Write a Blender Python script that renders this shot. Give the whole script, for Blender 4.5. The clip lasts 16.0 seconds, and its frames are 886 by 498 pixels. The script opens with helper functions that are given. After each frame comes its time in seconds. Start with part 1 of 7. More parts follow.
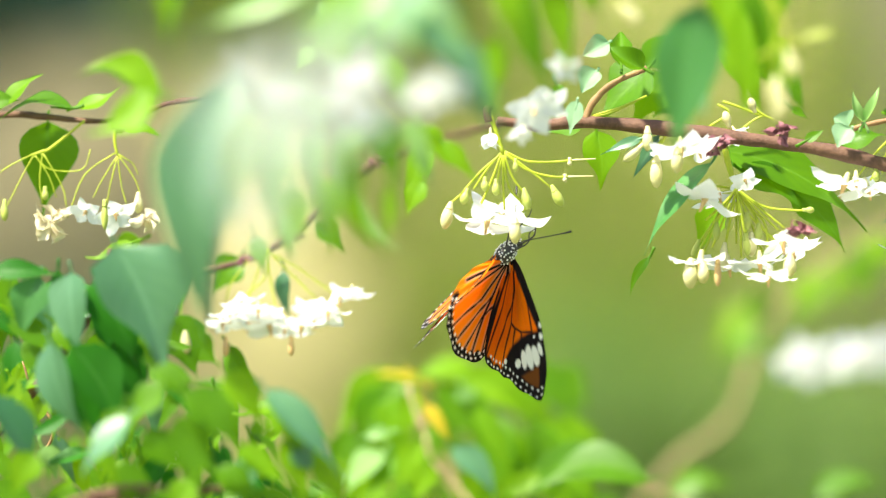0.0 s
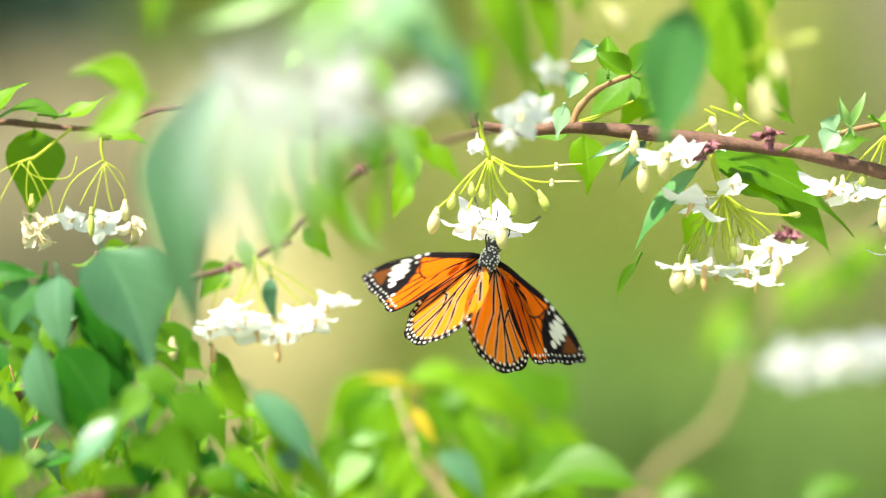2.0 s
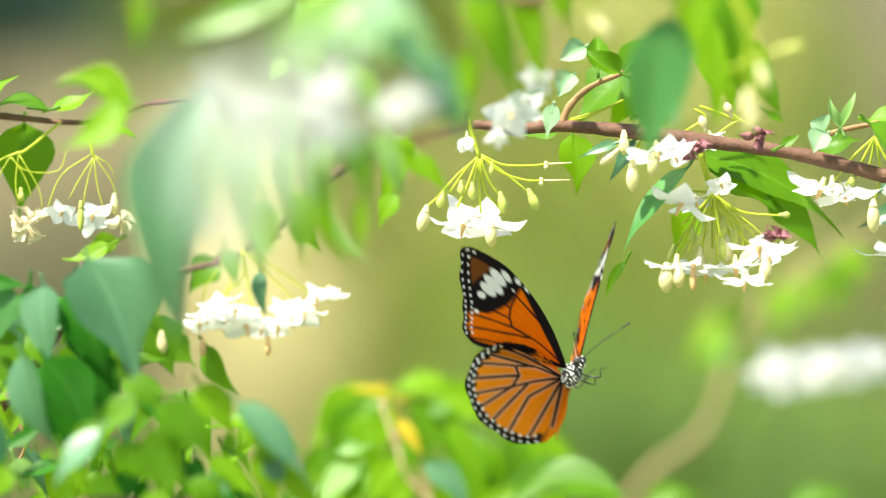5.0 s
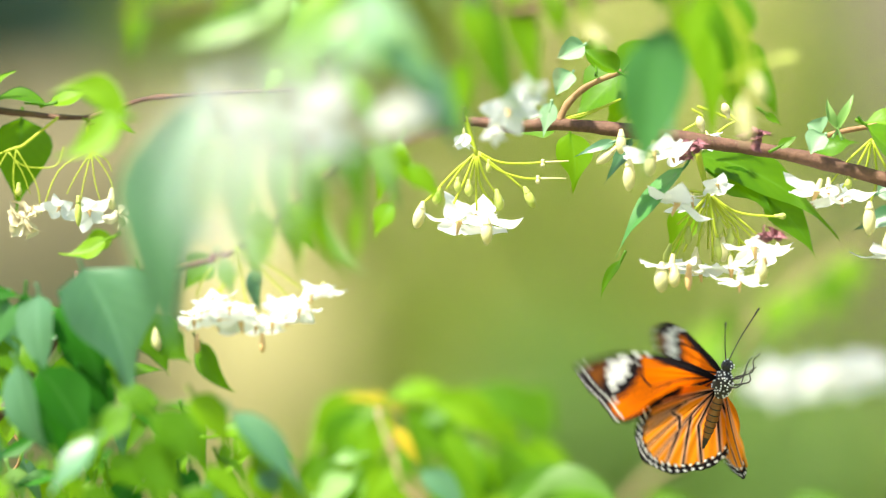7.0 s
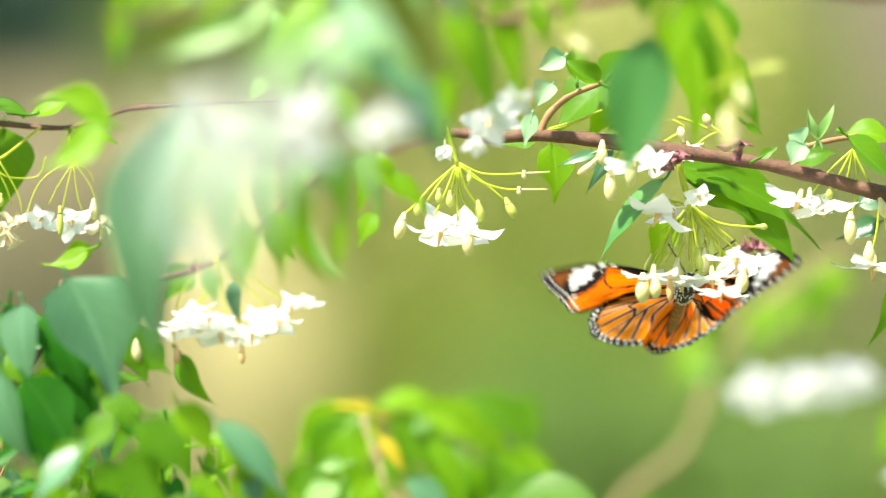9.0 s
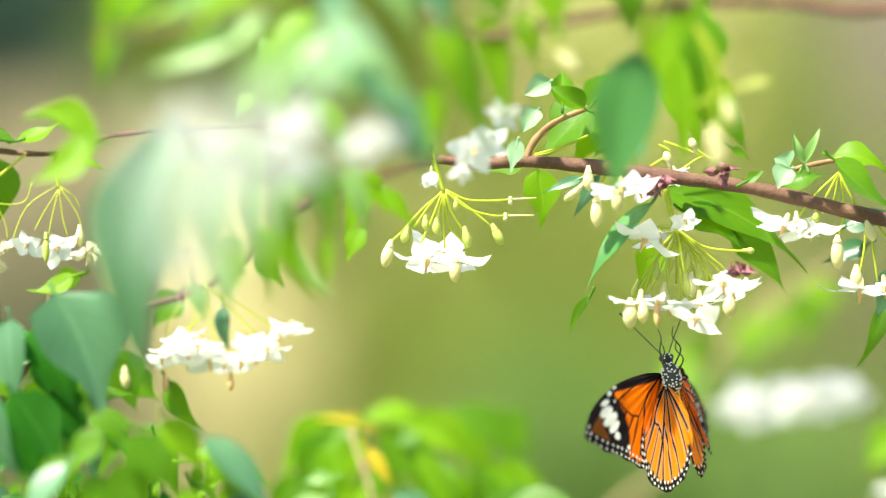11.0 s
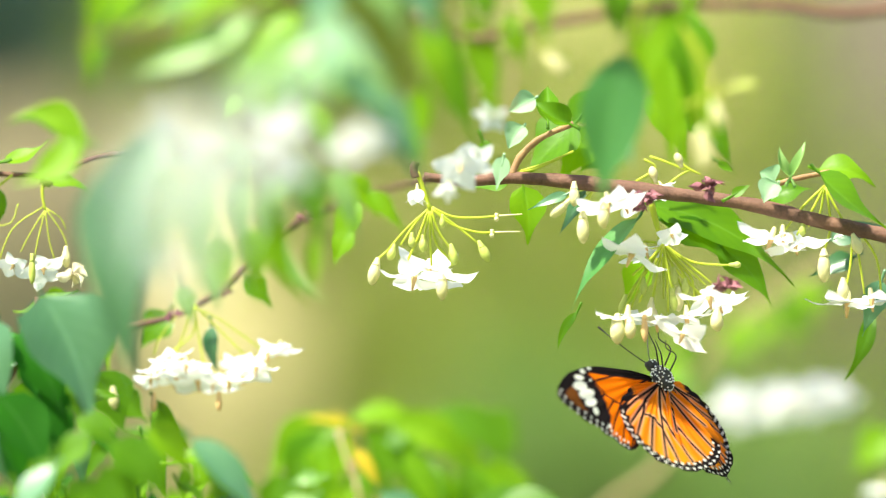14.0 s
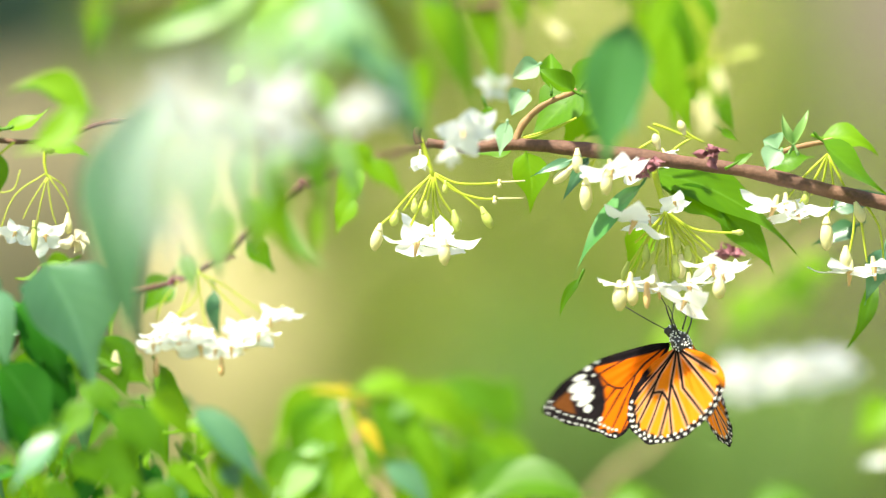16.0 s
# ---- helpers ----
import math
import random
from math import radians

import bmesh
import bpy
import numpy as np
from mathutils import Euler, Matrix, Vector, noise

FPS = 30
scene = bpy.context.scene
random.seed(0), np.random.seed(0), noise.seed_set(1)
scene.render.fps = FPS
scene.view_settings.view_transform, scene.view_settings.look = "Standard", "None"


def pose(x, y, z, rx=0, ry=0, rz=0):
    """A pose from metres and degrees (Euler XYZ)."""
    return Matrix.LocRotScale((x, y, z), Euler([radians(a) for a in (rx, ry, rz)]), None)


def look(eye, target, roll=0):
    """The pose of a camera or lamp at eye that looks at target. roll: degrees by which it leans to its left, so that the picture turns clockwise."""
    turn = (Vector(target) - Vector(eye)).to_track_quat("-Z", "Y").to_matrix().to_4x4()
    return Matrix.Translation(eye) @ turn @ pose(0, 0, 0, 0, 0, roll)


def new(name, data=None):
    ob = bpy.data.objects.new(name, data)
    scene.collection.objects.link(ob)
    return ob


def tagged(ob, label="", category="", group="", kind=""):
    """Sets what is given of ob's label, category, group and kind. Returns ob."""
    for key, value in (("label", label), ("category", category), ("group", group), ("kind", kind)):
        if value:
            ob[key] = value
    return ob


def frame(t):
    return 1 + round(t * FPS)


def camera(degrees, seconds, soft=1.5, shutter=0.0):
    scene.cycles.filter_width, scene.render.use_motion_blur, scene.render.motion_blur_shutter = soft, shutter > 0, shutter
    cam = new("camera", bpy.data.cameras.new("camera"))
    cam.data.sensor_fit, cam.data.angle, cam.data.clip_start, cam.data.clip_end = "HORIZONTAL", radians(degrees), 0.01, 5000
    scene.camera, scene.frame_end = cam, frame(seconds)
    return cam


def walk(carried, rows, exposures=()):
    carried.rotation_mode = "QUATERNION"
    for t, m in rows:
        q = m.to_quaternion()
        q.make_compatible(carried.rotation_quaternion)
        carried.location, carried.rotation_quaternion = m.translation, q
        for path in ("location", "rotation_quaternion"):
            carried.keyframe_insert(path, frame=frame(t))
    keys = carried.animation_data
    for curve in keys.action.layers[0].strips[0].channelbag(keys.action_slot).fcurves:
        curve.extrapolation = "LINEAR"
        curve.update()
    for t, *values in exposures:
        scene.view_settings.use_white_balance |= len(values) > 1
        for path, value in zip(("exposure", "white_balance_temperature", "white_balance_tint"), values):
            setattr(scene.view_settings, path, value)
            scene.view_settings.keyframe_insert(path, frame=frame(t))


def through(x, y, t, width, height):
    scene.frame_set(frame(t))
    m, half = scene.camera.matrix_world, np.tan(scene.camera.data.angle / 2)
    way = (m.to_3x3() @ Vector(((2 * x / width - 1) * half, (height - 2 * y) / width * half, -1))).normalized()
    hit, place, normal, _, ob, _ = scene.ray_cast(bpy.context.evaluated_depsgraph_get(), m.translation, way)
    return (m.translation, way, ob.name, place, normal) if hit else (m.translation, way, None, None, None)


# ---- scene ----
# ---- the camera and its path ----
cam = camera(10.3, 16.0, 1.2, 0.5)
cam.data.dof.use_dof = True
cam.data.dof.focus_distance = 1.352
cam.data.dof.aperture_fstop = 4.4
walk(cam, [
    (0, pose(0.00000, -1.35000, 1.50000, 90.0000, 0, -0.0000)),
    (0.5, pose(0.00016, -1.35000, 1.49997, 89.9964, 0, -0.0171)),
    (1, pose(0.00042, -1.35000, 1.49992, 89.9917, 0, -0.0448)),
    (1.5, pose(0.00067, -1.35000, 1.49997, 89.9963, 0, -0.0715)),
    (2, pose(0.00102, -1.35000, 1.50021, 90.0226, 0, -0.1087)),
    (2.5, pose(0.00139, -1.35000, 1.50050, 90.0525, 0, -0.1477)),
    (3, pose(0.00158, -1.35000, 1.50066, 90.0702, 0, -0.1681)),
    (3.5, pose(0.00188, -1.35000, 1.50070, 90.0741, 0, -0.1997)),
    (4, pose(0.00202, -1.35000, 1.50079, 90.0836, 0, -0.2148)),
    (6.5, pose(0.00239, -1.35000, 1.50148, 90.1566, 0, -0.2535)),
    (7, pose(0.00253, -1.35000, 1.50175, 90.1853, 0, -0.2682)),
    (7.5, pose(0.00274, -1.35000, 1.50179, 90.1899, 0, -0.2908)),
    (8, pose(0.00303, -1.35000, 1.50181, 90.1916, 0, -0.3211)),
    (8.5, pose(0.00354, -1.35000, 1.50197, 90.2090, 0, -0.3758)),
    (9, pose(0.00375, -1.35000, 1.50245, 90.2597, 0, -0.3978)),
    (11.5, pose(0.00492, -1.35000, 1.50380, 90.4025, 0, -0.5213)),
    (12, pose(0.00507, -1.35000, 1.50394, 90.4175, 0, -0.5374)),
    (12.5, pose(0.00529, -1.35000, 1.50399, 90.4237, 0, -0.5614)),
    (13, pose(0.00542, -1.35000, 1.50408, 90.4327, 0, -0.5748)),
    (13.5, pose(0.00548, -1.35000, 1.50398, 90.4221, 0, -0.5807)),
    (14, pose(0.00565, -1.35000, 1.50380, 90.4030, 0, -0.5997)),
    (14.5, pose(0.00568, -1.35000, 1.50350, 90.3716, 0, -0.6028)),
    (15, pose(0.00569, -1.35000, 1.50292, 90.3094, 0, -0.6039)),
    (15.5, pose(0.00556, -1.35000, 1.50228, 90.2423, 0, -0.5892)),
    (16, pose(0.00546, -1.35000, 1.50138, 90.1467, 0, -0.5788)),
])

# ---- light, sky and exposure ----
world = bpy.data.worlds.new("garden_sky")
scene.world = world
world.use_nodes = True
_sky = world.node_tree.nodes.new("ShaderNodeTexSky")
_sky.sky_type = "NISHITA"
_sky.sun_disc = False
_sky.sun_elevation, _sky.sun_rotation = radians(60), radians(231)
_sky.air_density, _sky.dust_density = 1.0, 2.0
world.node_tree.links.new(_sky.outputs[0], world.node_tree.nodes["Background"].inputs[0])
world.node_tree.nodes["Background"].inputs[1].default_value = 0.085
sun_data = bpy.data.lights.new("sun", "SUN")
sun_data.energy, sun_data.angle, sun_data.color = 4.7, radians(4), (1.0, 0.96, 0.79)
sun = new("sun", sun_data)
sun.matrix_world = look((-1.2, -1.15, 4.2), (0, 0, 1.5))
scene.view_settings.exposure = 1.58


# ---- materials ----
def material(name):
    mat = bpy.data.materials.new(name)
    mat.use_nodes = True
    tree = mat.node_tree
    tree.nodes.clear()
    return mat, tree


def node(tree, kind, **values):
    n = tree.nodes.new(kind)
    for key, value in values.items():
        n.inputs[key.replace("_", " ")].default_value = value
    return n


def ramp(tree, source, stops):
    n = tree.nodes.new("ShaderNodeValToRGB")
    while len(n.color_ramp.elements) < len(stops):
        n.color_ramp.elements.new(0.5)
    for element, (place, colour) in zip(n.color_ramp.elements, stops):
        element.position, element.color = place, (*colour, 1)
    tree.links.new(source, n.inputs[0])
    return n.outputs[0]


def mixed(tree, how, fac, a, b):
    n = tree.nodes.new("ShaderNodeMix")
    n.data_type, n.blend_type = "RGBA", how
    for socket, value in ((n.inputs[0], fac), (n.inputs[6], a), (n.inputs[7], b)):
        if isinstance(value, (int, float)):
            socket.default_value = value
        elif isinstance(value, tuple):
            socket.default_value = (*value, 1)
        else:
            tree.links.new(value, socket)
    return n.outputs[2]


def surface(tree, colour, rough, bump=None, depth=0.0002, through=0.0, glow=None, gloss=0.5):
    """A principled surface; through: the share of light that a thin sheet lets pass, glow: its colour."""
    out = tree.nodes.new("ShaderNodeOutputMaterial")
    p = node(tree, "ShaderNodeBsdfPrincipled", Roughness=rough)
    p.inputs["Specular IOR Level"].default_value = gloss
    tree.links.new(colour, p.inputs["Base Color"])
    if bump is not None:
        b = node(tree, "ShaderNodeBump", Strength=0.5, Distance=depth)
        tree.links.new(bump, b.inputs["Height"])
        tree.links.new(b.outputs[0], p.inputs["Normal"])
    if through:
        tl = tree.nodes.new("ShaderNodeBsdfTranslucent")
        tree.links.new(glow if glow is not None else colour, tl.inputs[0])
        m = node(tree, "ShaderNodeMixShader", Fac=through)
        tree.links.new(p.outputs[0], m.inputs[1])
        tree.links.new(tl.outputs[0], m.inputs[2])
        tree.links.new(m.outputs[0], out.inputs[0])
    else:
        tree.links.new(p.outputs[0], out.inputs[0])


def noise_of(tree, scale, detail=3.0, source=None):
    n = node(tree, "ShaderNodeTexNoise", Scale=scale, Detail=detail)
    if source is None:
        source = tree.nodes.new("ShaderNodeTexCoord").outputs["Object"]
    tree.links.new(source, n.inputs["Vector"])
    return n.outputs[0]


def value_math(tree, how, a, b=None):
    n = tree.nodes.new("ShaderNodeMath")
    n.operation = how
    for socket, value in zip(n.inputs, (a, b)):
        if value is None:
            continue
        if isinstance(value, (int, float)):
            socket.default_value = value
        else:
            tree.links.new(value, socket)
    return n.outputs[0]


def leaf_material(name, dark, light, glow, rough=0.38, through=0.45, by_island=False, gloss=0.4):
    """A leaf blade: mottled green, paler midrib and side veins along its own length and width."""
    mat, tree = material(name)
    uv = tree.nodes.new("ShaderNodeUVMap")
    uv.uv_map = "blade"
    split = tree.nodes.new("ShaderNodeSeparateXYZ")
    tree.links.new(uv.outputs[0], split.inputs[0])
    across = value_math(tree, "ABSOLUTE", split.outputs[0])
    slant = value_math(tree, "SUBTRACT", split.outputs[1], value_math(tree, "MULTIPLY", across, 0.28))
    wave = value_math(tree, "ABSOLUTE", value_math(tree, "SINE", value_math(tree, "MULTIPLY", slant, 26.0)))
    side = value_math(tree, "LESS_THAN", wave, 0.10)
    mid = value_math(tree, "LESS_THAN", across, 0.05)
    vein = value_math(tree, "MAXIMUM", mid, value_math(tree, "MULTIPLY", side, 0.16))
    if by_island:
        vary = tree.nodes.new("ShaderNodeNewGeometry").outputs["Random Per Island"]
    else:
        vary = tree.nodes.new("ShaderNodeObjectInfo").outputs["Random"]
    mottle = noise_of(tree, 90.0, 4.0)
    tone = value_math(tree, "ADD", value_math(tree, "MULTIPLY", vary, 0.5), value_math(tree, "MULTIPLY", mottle, 0.3))
    streak = value_math(tree, "ADD", value_math(tree, "MULTIPLY", wave, 0.16), value_math(tree, "MULTIPLY", noise_of(tree, 38.0, 2.0), 0.5))
    tone = value_math(tree, "ADD", tone, value_math(tree, "SUBTRACT", streak, 0.2))
    base = ramp(tree, tone, ((0.1, dark), (0.95, light)))
    pale = tuple(min(1.0, c * 1.5 + 0.03) for c in light)
    base = mixed(tree, "MIX", value_math(tree, "MULTIPLY", vein, 0.38), base, pale)
    lit = mixed(tree, "MIX", value_math(tree, "MULTIPLY", vary, 0.5), glow, tuple(c * 0.55 for c in glow))
    lit = mixed(tree, "MULTIPLY", value_math(tree, "MULTIPLY", vein, 0.35), lit, (0.55, 0.6, 0.4))
    height = value_math(tree, "ADD", value_math(tree, "MULTIPLY", wave, 0.14), mottle)
    surface(tree, base, rough, height, 0.0003, through, lit, gloss)
    return mat


def plain_material(name, dark, light, rough, scale, depth=0.0002, through=0.0, glow=None, fine=6.0, gloss=0.5):
    """Two tones mixed by a coarse and a fine noise, with relief."""
    mat, tree = material(name)
    coarse, small = noise_of(tree, scale), noise_of(tree, scale * fine, 4.0)
    tone = value_math(tree, "ADD", value_math(tree, "MULTIPLY", coarse, 0.6), value_math(tree, "MULTIPLY", small, 0.4))
    colour = ramp(tree, tone, ((0.3, dark), (0.7, light)))
    lit = None
    if glow:
        lit = ramp(tree, coarse, ((0.2, glow), (0.8, tuple(c * 0.85 for c in glow))))
    surface(tree, colour, rough, small, depth, through, lit, gloss)
    return mat


LEAF = leaf_material("leaf_green", (0.026, 0.098, 0.003), (0.092, 0.222, 0.004), (0.28, 0.58, 0.003), 0.42, 0.42, gloss=0.25)
LEAF_YOUNG = leaf_material("leaf_young", (0.078, 0.21, 0.004), (0.18, 0.355, 0.006), (0.43, 0.73, 0.004), 0.45, 0.5, gloss=0.25)
LEAF_DARK = leaf_material("leaf_dark", (0.018, 0.08, 0.028), (0.04, 0.14, 0.045), (0.05, 0.32, 0.04), 0.36, 0.25, gloss=1.0)
LEAF_PALE = leaf_material("leaf_pale", (0.16, 0.32, 0.09), (0.27, 0.44, 0.15), (0.42, 0.70, 0.12), 0.40, 0.45)
# green made paler and bluish: sky sheen mixed into the leaf colour
LEAF_TEAL = leaf_material("leaf_sky_sheen", (0.036, 0.135, 0.054), (0.110, 0.250, 0.125), (0.13, 0.40, 0.08), 0.40, 0.3, gloss=0.9)
LEAF_MID = leaf_material("leaf_mid_green", (0.035, 0.140, 0.030), (0.085, 0.245, 0.060), (0.13, 0.48, 0.06), 0.4, 0.35, gloss=0.6)
LEAF_MINT = leaf_material("leaf_mint_underside", (0.20, 0.38, 0.20), (0.33, 0.50, 0.31), (0.36, 0.66, 0.28), 0.5, 0.4)
LEAF_DEEP = leaf_material("leaf_deep_green", (0.012, 0.090, 0.004), (0.03, 0.15, 0.008), (0.04, 0.34, 0.006), 0.5, 0.3, gloss=0.2)
LEAF_YELLOW = leaf_material("leaf_yellowing", (0.50, 0.36, 0.02), (0.66, 0.52, 0.03), (0.88, 0.64, 0.03), 0.45, 0.45)
HEDGE = leaf_material("hedge_leaf", (0.152, 0.220, 0.022), (0.305, 0.370, 0.050), (0.44, 0.62, 0.06), 0.55, 0.35, True)
HEDGE_COOL = leaf_material("cool_hedge_leaf", (0.096, 0.175, 0.034), (0.19, 0.29, 0.068), (0.27, 0.50, 0.09), 0.55, 0.3, True)
# the crown's shade is put into this dark leaf colour
HEDGE_DARK = leaf_material("shade_toned_leaf", (0.042, 0.100, 0.076), (0.095, 0.175, 0.135), (0.10, 0.24, 0.17), 0.6, 0.15, True)
BARK = plain_material("red_brown_bark", (0.070, 0.032, 0.019), (0.185, 0.090, 0.054), 0.75, 160.0, 0.0006)
BARK_TAN = plain_material("tan_bark", (0.24, 0.17, 0.08), (0.38, 0.28, 0.15), 0.8, 120.0, 0.0006)
PINK_STALK = plain_material("pinkish_stalk", (0.55, 0.33, 0.20), (0.72, 0.50, 0.34), 0.6, 200.0)
TWIG = plain_material("brown_twig", (0.20, 0.10, 0.04), (0.36, 0.21, 0.09), 0.7, 200.0, 0.0003)
PEDICEL = plain_material("green_stalk", (0.46, 0.54, 0.03), (0.62, 0.68, 0.06), 0.5, 300.0, 0.0001, 0.35, (0.62, 0.74, 0.10))
PETAL = plain_material("white_petal", (0.84, 0.86, 0.85), (0.92, 0.93, 0.93), 0.55, 250.0, 0.0001, 0.5, (0.95, 0.96, 0.94))
PETAL_OLD = plain_material("withered_petal", (0.62, 0.52, 0.30), (0.85, 0.80, 0.62), 0.7, 260.0, 0.0004, 0.3, (0.85, 0.75, 0.5))
TUBE = plain_material("cream_tube", (0.62, 0.58, 0.24), (0.80, 0.74, 0.42), 0.5, 260.0, 0.0001, 0.2, (0.8, 0.74, 0.35))
STAMEN = plain_material("ochre_stamen", (0.55, 0.33, 0.13), (0.74, 0.50, 0.22), 0.6, 300.0)
BUD = plain_material("cream_bud", (0.66, 0.60, 0.24), (0.82, 0.78, 0.46), 0.5, 220.0, 0.0001, 0.25, (0.85, 0.80, 0.40))
BUD_GREEN = plain_material("green_bud", (0.42, 0.50, 0.08), (0.62, 0.66, 0.18), 0.5, 260.0, 0.0001, 0.25, (0.6, 0.7, 0.15))
WITHERED = plain_material("purple_withered", (0.16, 0.05, 0.065), (0.34, 0.14, 0.165), 0.8, 300.0, 0.0005)
INSECT_BLACK = plain_material("insect_black", (0.010, 0.009, 0.009), (0.035, 0.03, 0.03), 0.5, 900.0, 0.0001)
DOT_WHITE = plain_material("white_scales", (0.75, 0.75, 0.74), (0.86, 0.86, 0.85), 0.6, 800.0)
ABDOMEN = plain_material("abdomen_brown", (0.16, 0.06, 0.012), (0.36, 0.16, 0.03), 0.6, 500.0, 0.0002)
LAWN = plain_material("lawn_and_soil", (0.05, 0.08, 0.02), (0.16, 0.17, 0.07), 0.95, 2.0, 0.02)
TAUPE = plain_material("taupe_render", (0.072, 0.063, 0.042), (0.112, 0.099, 0.068), 0.9, 1.5, 0.002)
# the wall's uneven light beside the tree is put into this tone
TAN = plain_material("tan_wall_tone", (0.61, 0.50, 0.29), (0.73, 0.61, 0.39), 0.9, 1.4, 0.002)
PLASTER = plain_material("sand_plaster", (0.55, 0.48, 0.22), (0.69, 0.61, 0.31), 0.9, 1.2, 0.002)


def wing_material():
    """The colour of the scales comes from the wing's own pattern; a fine grain runs over it."""
    mat, tree = material("wing_scales")
    a = tree.nodes.new("ShaderNodeAttribute")
    a.attribute_name = "scales"
    grain = noise_of(tree, 2500.0, 2.0)
    shade = ramp(tree, grain, ((0.3, (0.92, 0.90, 0.88)), (0.7, (1, 1, 1))))
    colour = mixed(tree, "MULTIPLY", 1.0, a.outputs[0], shade)
    surface(tree, colour, 0.7, grain, 0.00003, 0.6, colour, 0.08)
    return mat


WING = wing_material()


# ---- building blocks ----
def mm(x, y, z):
    """A place in millimetres from the middle of the flowering branch, 1.5 m above the ground."""
    return Vector((x / 1000, y / 1000, 1.5 + z / 1000))


def place_of(ob):
    """Where a thing's origin stands, for things that are not turned."""
    p = ob.location.copy()
    while ob.parent:
        ob = ob.parent
        p += ob.location
    return p


def part(name, bm, mats, parent=None, label="", origin=None):
    """Links a bmesh, made round its origin, as one mesh object; parent may be a thing or a part."""
    if isinstance(bm, bpy.types.Mesh):
        mesh = bm
    else:
        mesh = bpy.data.meshes.new(name)
        bm.to_mesh(mesh)
        bm.free()
        for m in mats if isinstance(mats, (list, tuple)) else [mats]:
            mesh.materials.append(m)
        mesh.polygons.foreach_set("use_smooth", [True] * len(mesh.polygons))
    ob = new(name, mesh)
    if parent:
        ob.parent = parent
    o = Vector(origin) if origin is not None else Vector((0, 0, 0))
    ob.location = o - place_of(parent) if parent else o
    if label:
        tagged(ob, label)
    return ob


def thing(name, at, label, category, group="", kind=""):
    ob = new(name)
    ob.empty_display_size = 0.01
    ob.location = at
    return tagged(ob, label, category, group, kind)


def smooth_line(points, steps=6):
    """Points on a smooth curve through the given ones."""
    pts = [Vector(p) for p in points]
    pts = [pts[0] * 2 - pts[1]] + pts + [pts[-1] * 2 - pts[-2]]
    line = []
    for a, b, c, d in zip(pts, pts[1:], pts[2:], pts[3:]):
        for i in range(steps):
            t = i / steps
            line.append(0.5 * (2 * b + (c - a) * t + (2 * a - 5 * b + 4 * c - d) * t * t + (3 * b - a - 3 * c + d) * t ** 3))
    return line + [pts[-2]]


def tube(bm, points, r0, r1, sides=8, steps=5, rough=0.0, slot=0, knots=()):
    """A tapered round stem along a smooth curve, with closed ends and uneven thickness."""
    line = smooth_line(points, steps)
    rings, n, side = [], len(line), None
    for i, p in enumerate(line):
        way = (line[min(i + 1, n - 1)] - line[max(i - 1, 0)]).normalized()
        if side is None:
            side = way.orthogonal().normalized()
        side = (side - way * side.dot(way)).normalized()
        up = way.cross(side)
        f = i / (n - 1)
        r = r0 + (r1 - r0) * f
        r *= 1 + rough * noise.noise(p * 300)
        for k, swell in knots:
            r *= 1 + swell * math.exp(-((f - k) / 0.03) ** 2)
        rings.append([bm.verts.new(p + (side * math.cos(a) + up * math.sin(a)) * r * (1 + rough * 0.5 * noise.noise(p * 700 + side * math.cos(a))))
                      for a in (2 * math.pi * j / sides for j in range(sides))])
    for a, b in zip(rings, rings[1:]):
        for j in range(sides):
            bm.faces.new((a[j], a[(j + 1) % sides], b[(j + 1) % sides], b[j])).material_index = slot
    for ring in (rings[0][::-1], rings[-1]):
        bm.faces.new(ring).material_index = slot
    return bm


def stem(parent, name, points, r0, r1, mat, label="", rough=0.25, sides=9, knots=(), steps=6):
    """A woody stem as a part; radii in millimetres."""
    o = points[0]
    bm = tube(bmesh.new(), [p - o for p in points], r0 / 1000, r1 / 1000, sides, steps, rough, 0, knots)
    return part(name, bm, mat, parent, label, o)


def blade(bm, length, width, bend=0.0, sweep=0.0, fold=0.25, wave=0.0, curl=0.0, rows=11, cols=6, seed=0.0, blunt=0.8, slot=0, tip=0.75):
    """A leaf or petal from the origin along +Y, its upper side to +Z."""
    layer = bm.loops.layers.uv.get("blade") or bm.loops.layers.uv.new("blade")
    grid = []
    for i in range(rows + 1):
        s = i / rows
        half = width / 2 * (math.sin(math.pi * min(1.0, s ** blunt)) ** 0.85) * (1.22 - tip * s ** 1.5) + width * 0.012 * (1 - s)
        if tip > 0.6:
            half *= 1 - 0.56 * min(1.0, max(0.0, (s - 0.40) / 0.54))
        line = []
        for j in range(cols + 1):
            u = 2 * j / cols - 1
            x = u * half + sweep * 4 * s * (1 - s)
            z = bend * 4 * s * (1 - s) + abs(u) * half * fold + curl * u * u * half
            z += wave * width * math.sin(s * 9 + seed + (1.7 if u > 0 else 0)) * u * u
            x += 0.02 * width * math.sin(s * 14 + seed * 3) * abs(u) * (1 if u > 0 else -1)
            line.append((bm.verts.new((x, s * length, z)), (u, s)))
        grid.append(line)
    for a, b in zip(grid, grid[1:]):
        for j in range(cols):
            quad = (a[j], a[j + 1], b[j + 1], b[j])
            f = bm.faces.new([v for v, _ in quad])
            f.material_index = slot
            for loop, (_, uv) in zip(f.loops, quad):
                loop[layer].uv = uv
    return bm


_leaf_count = [0]


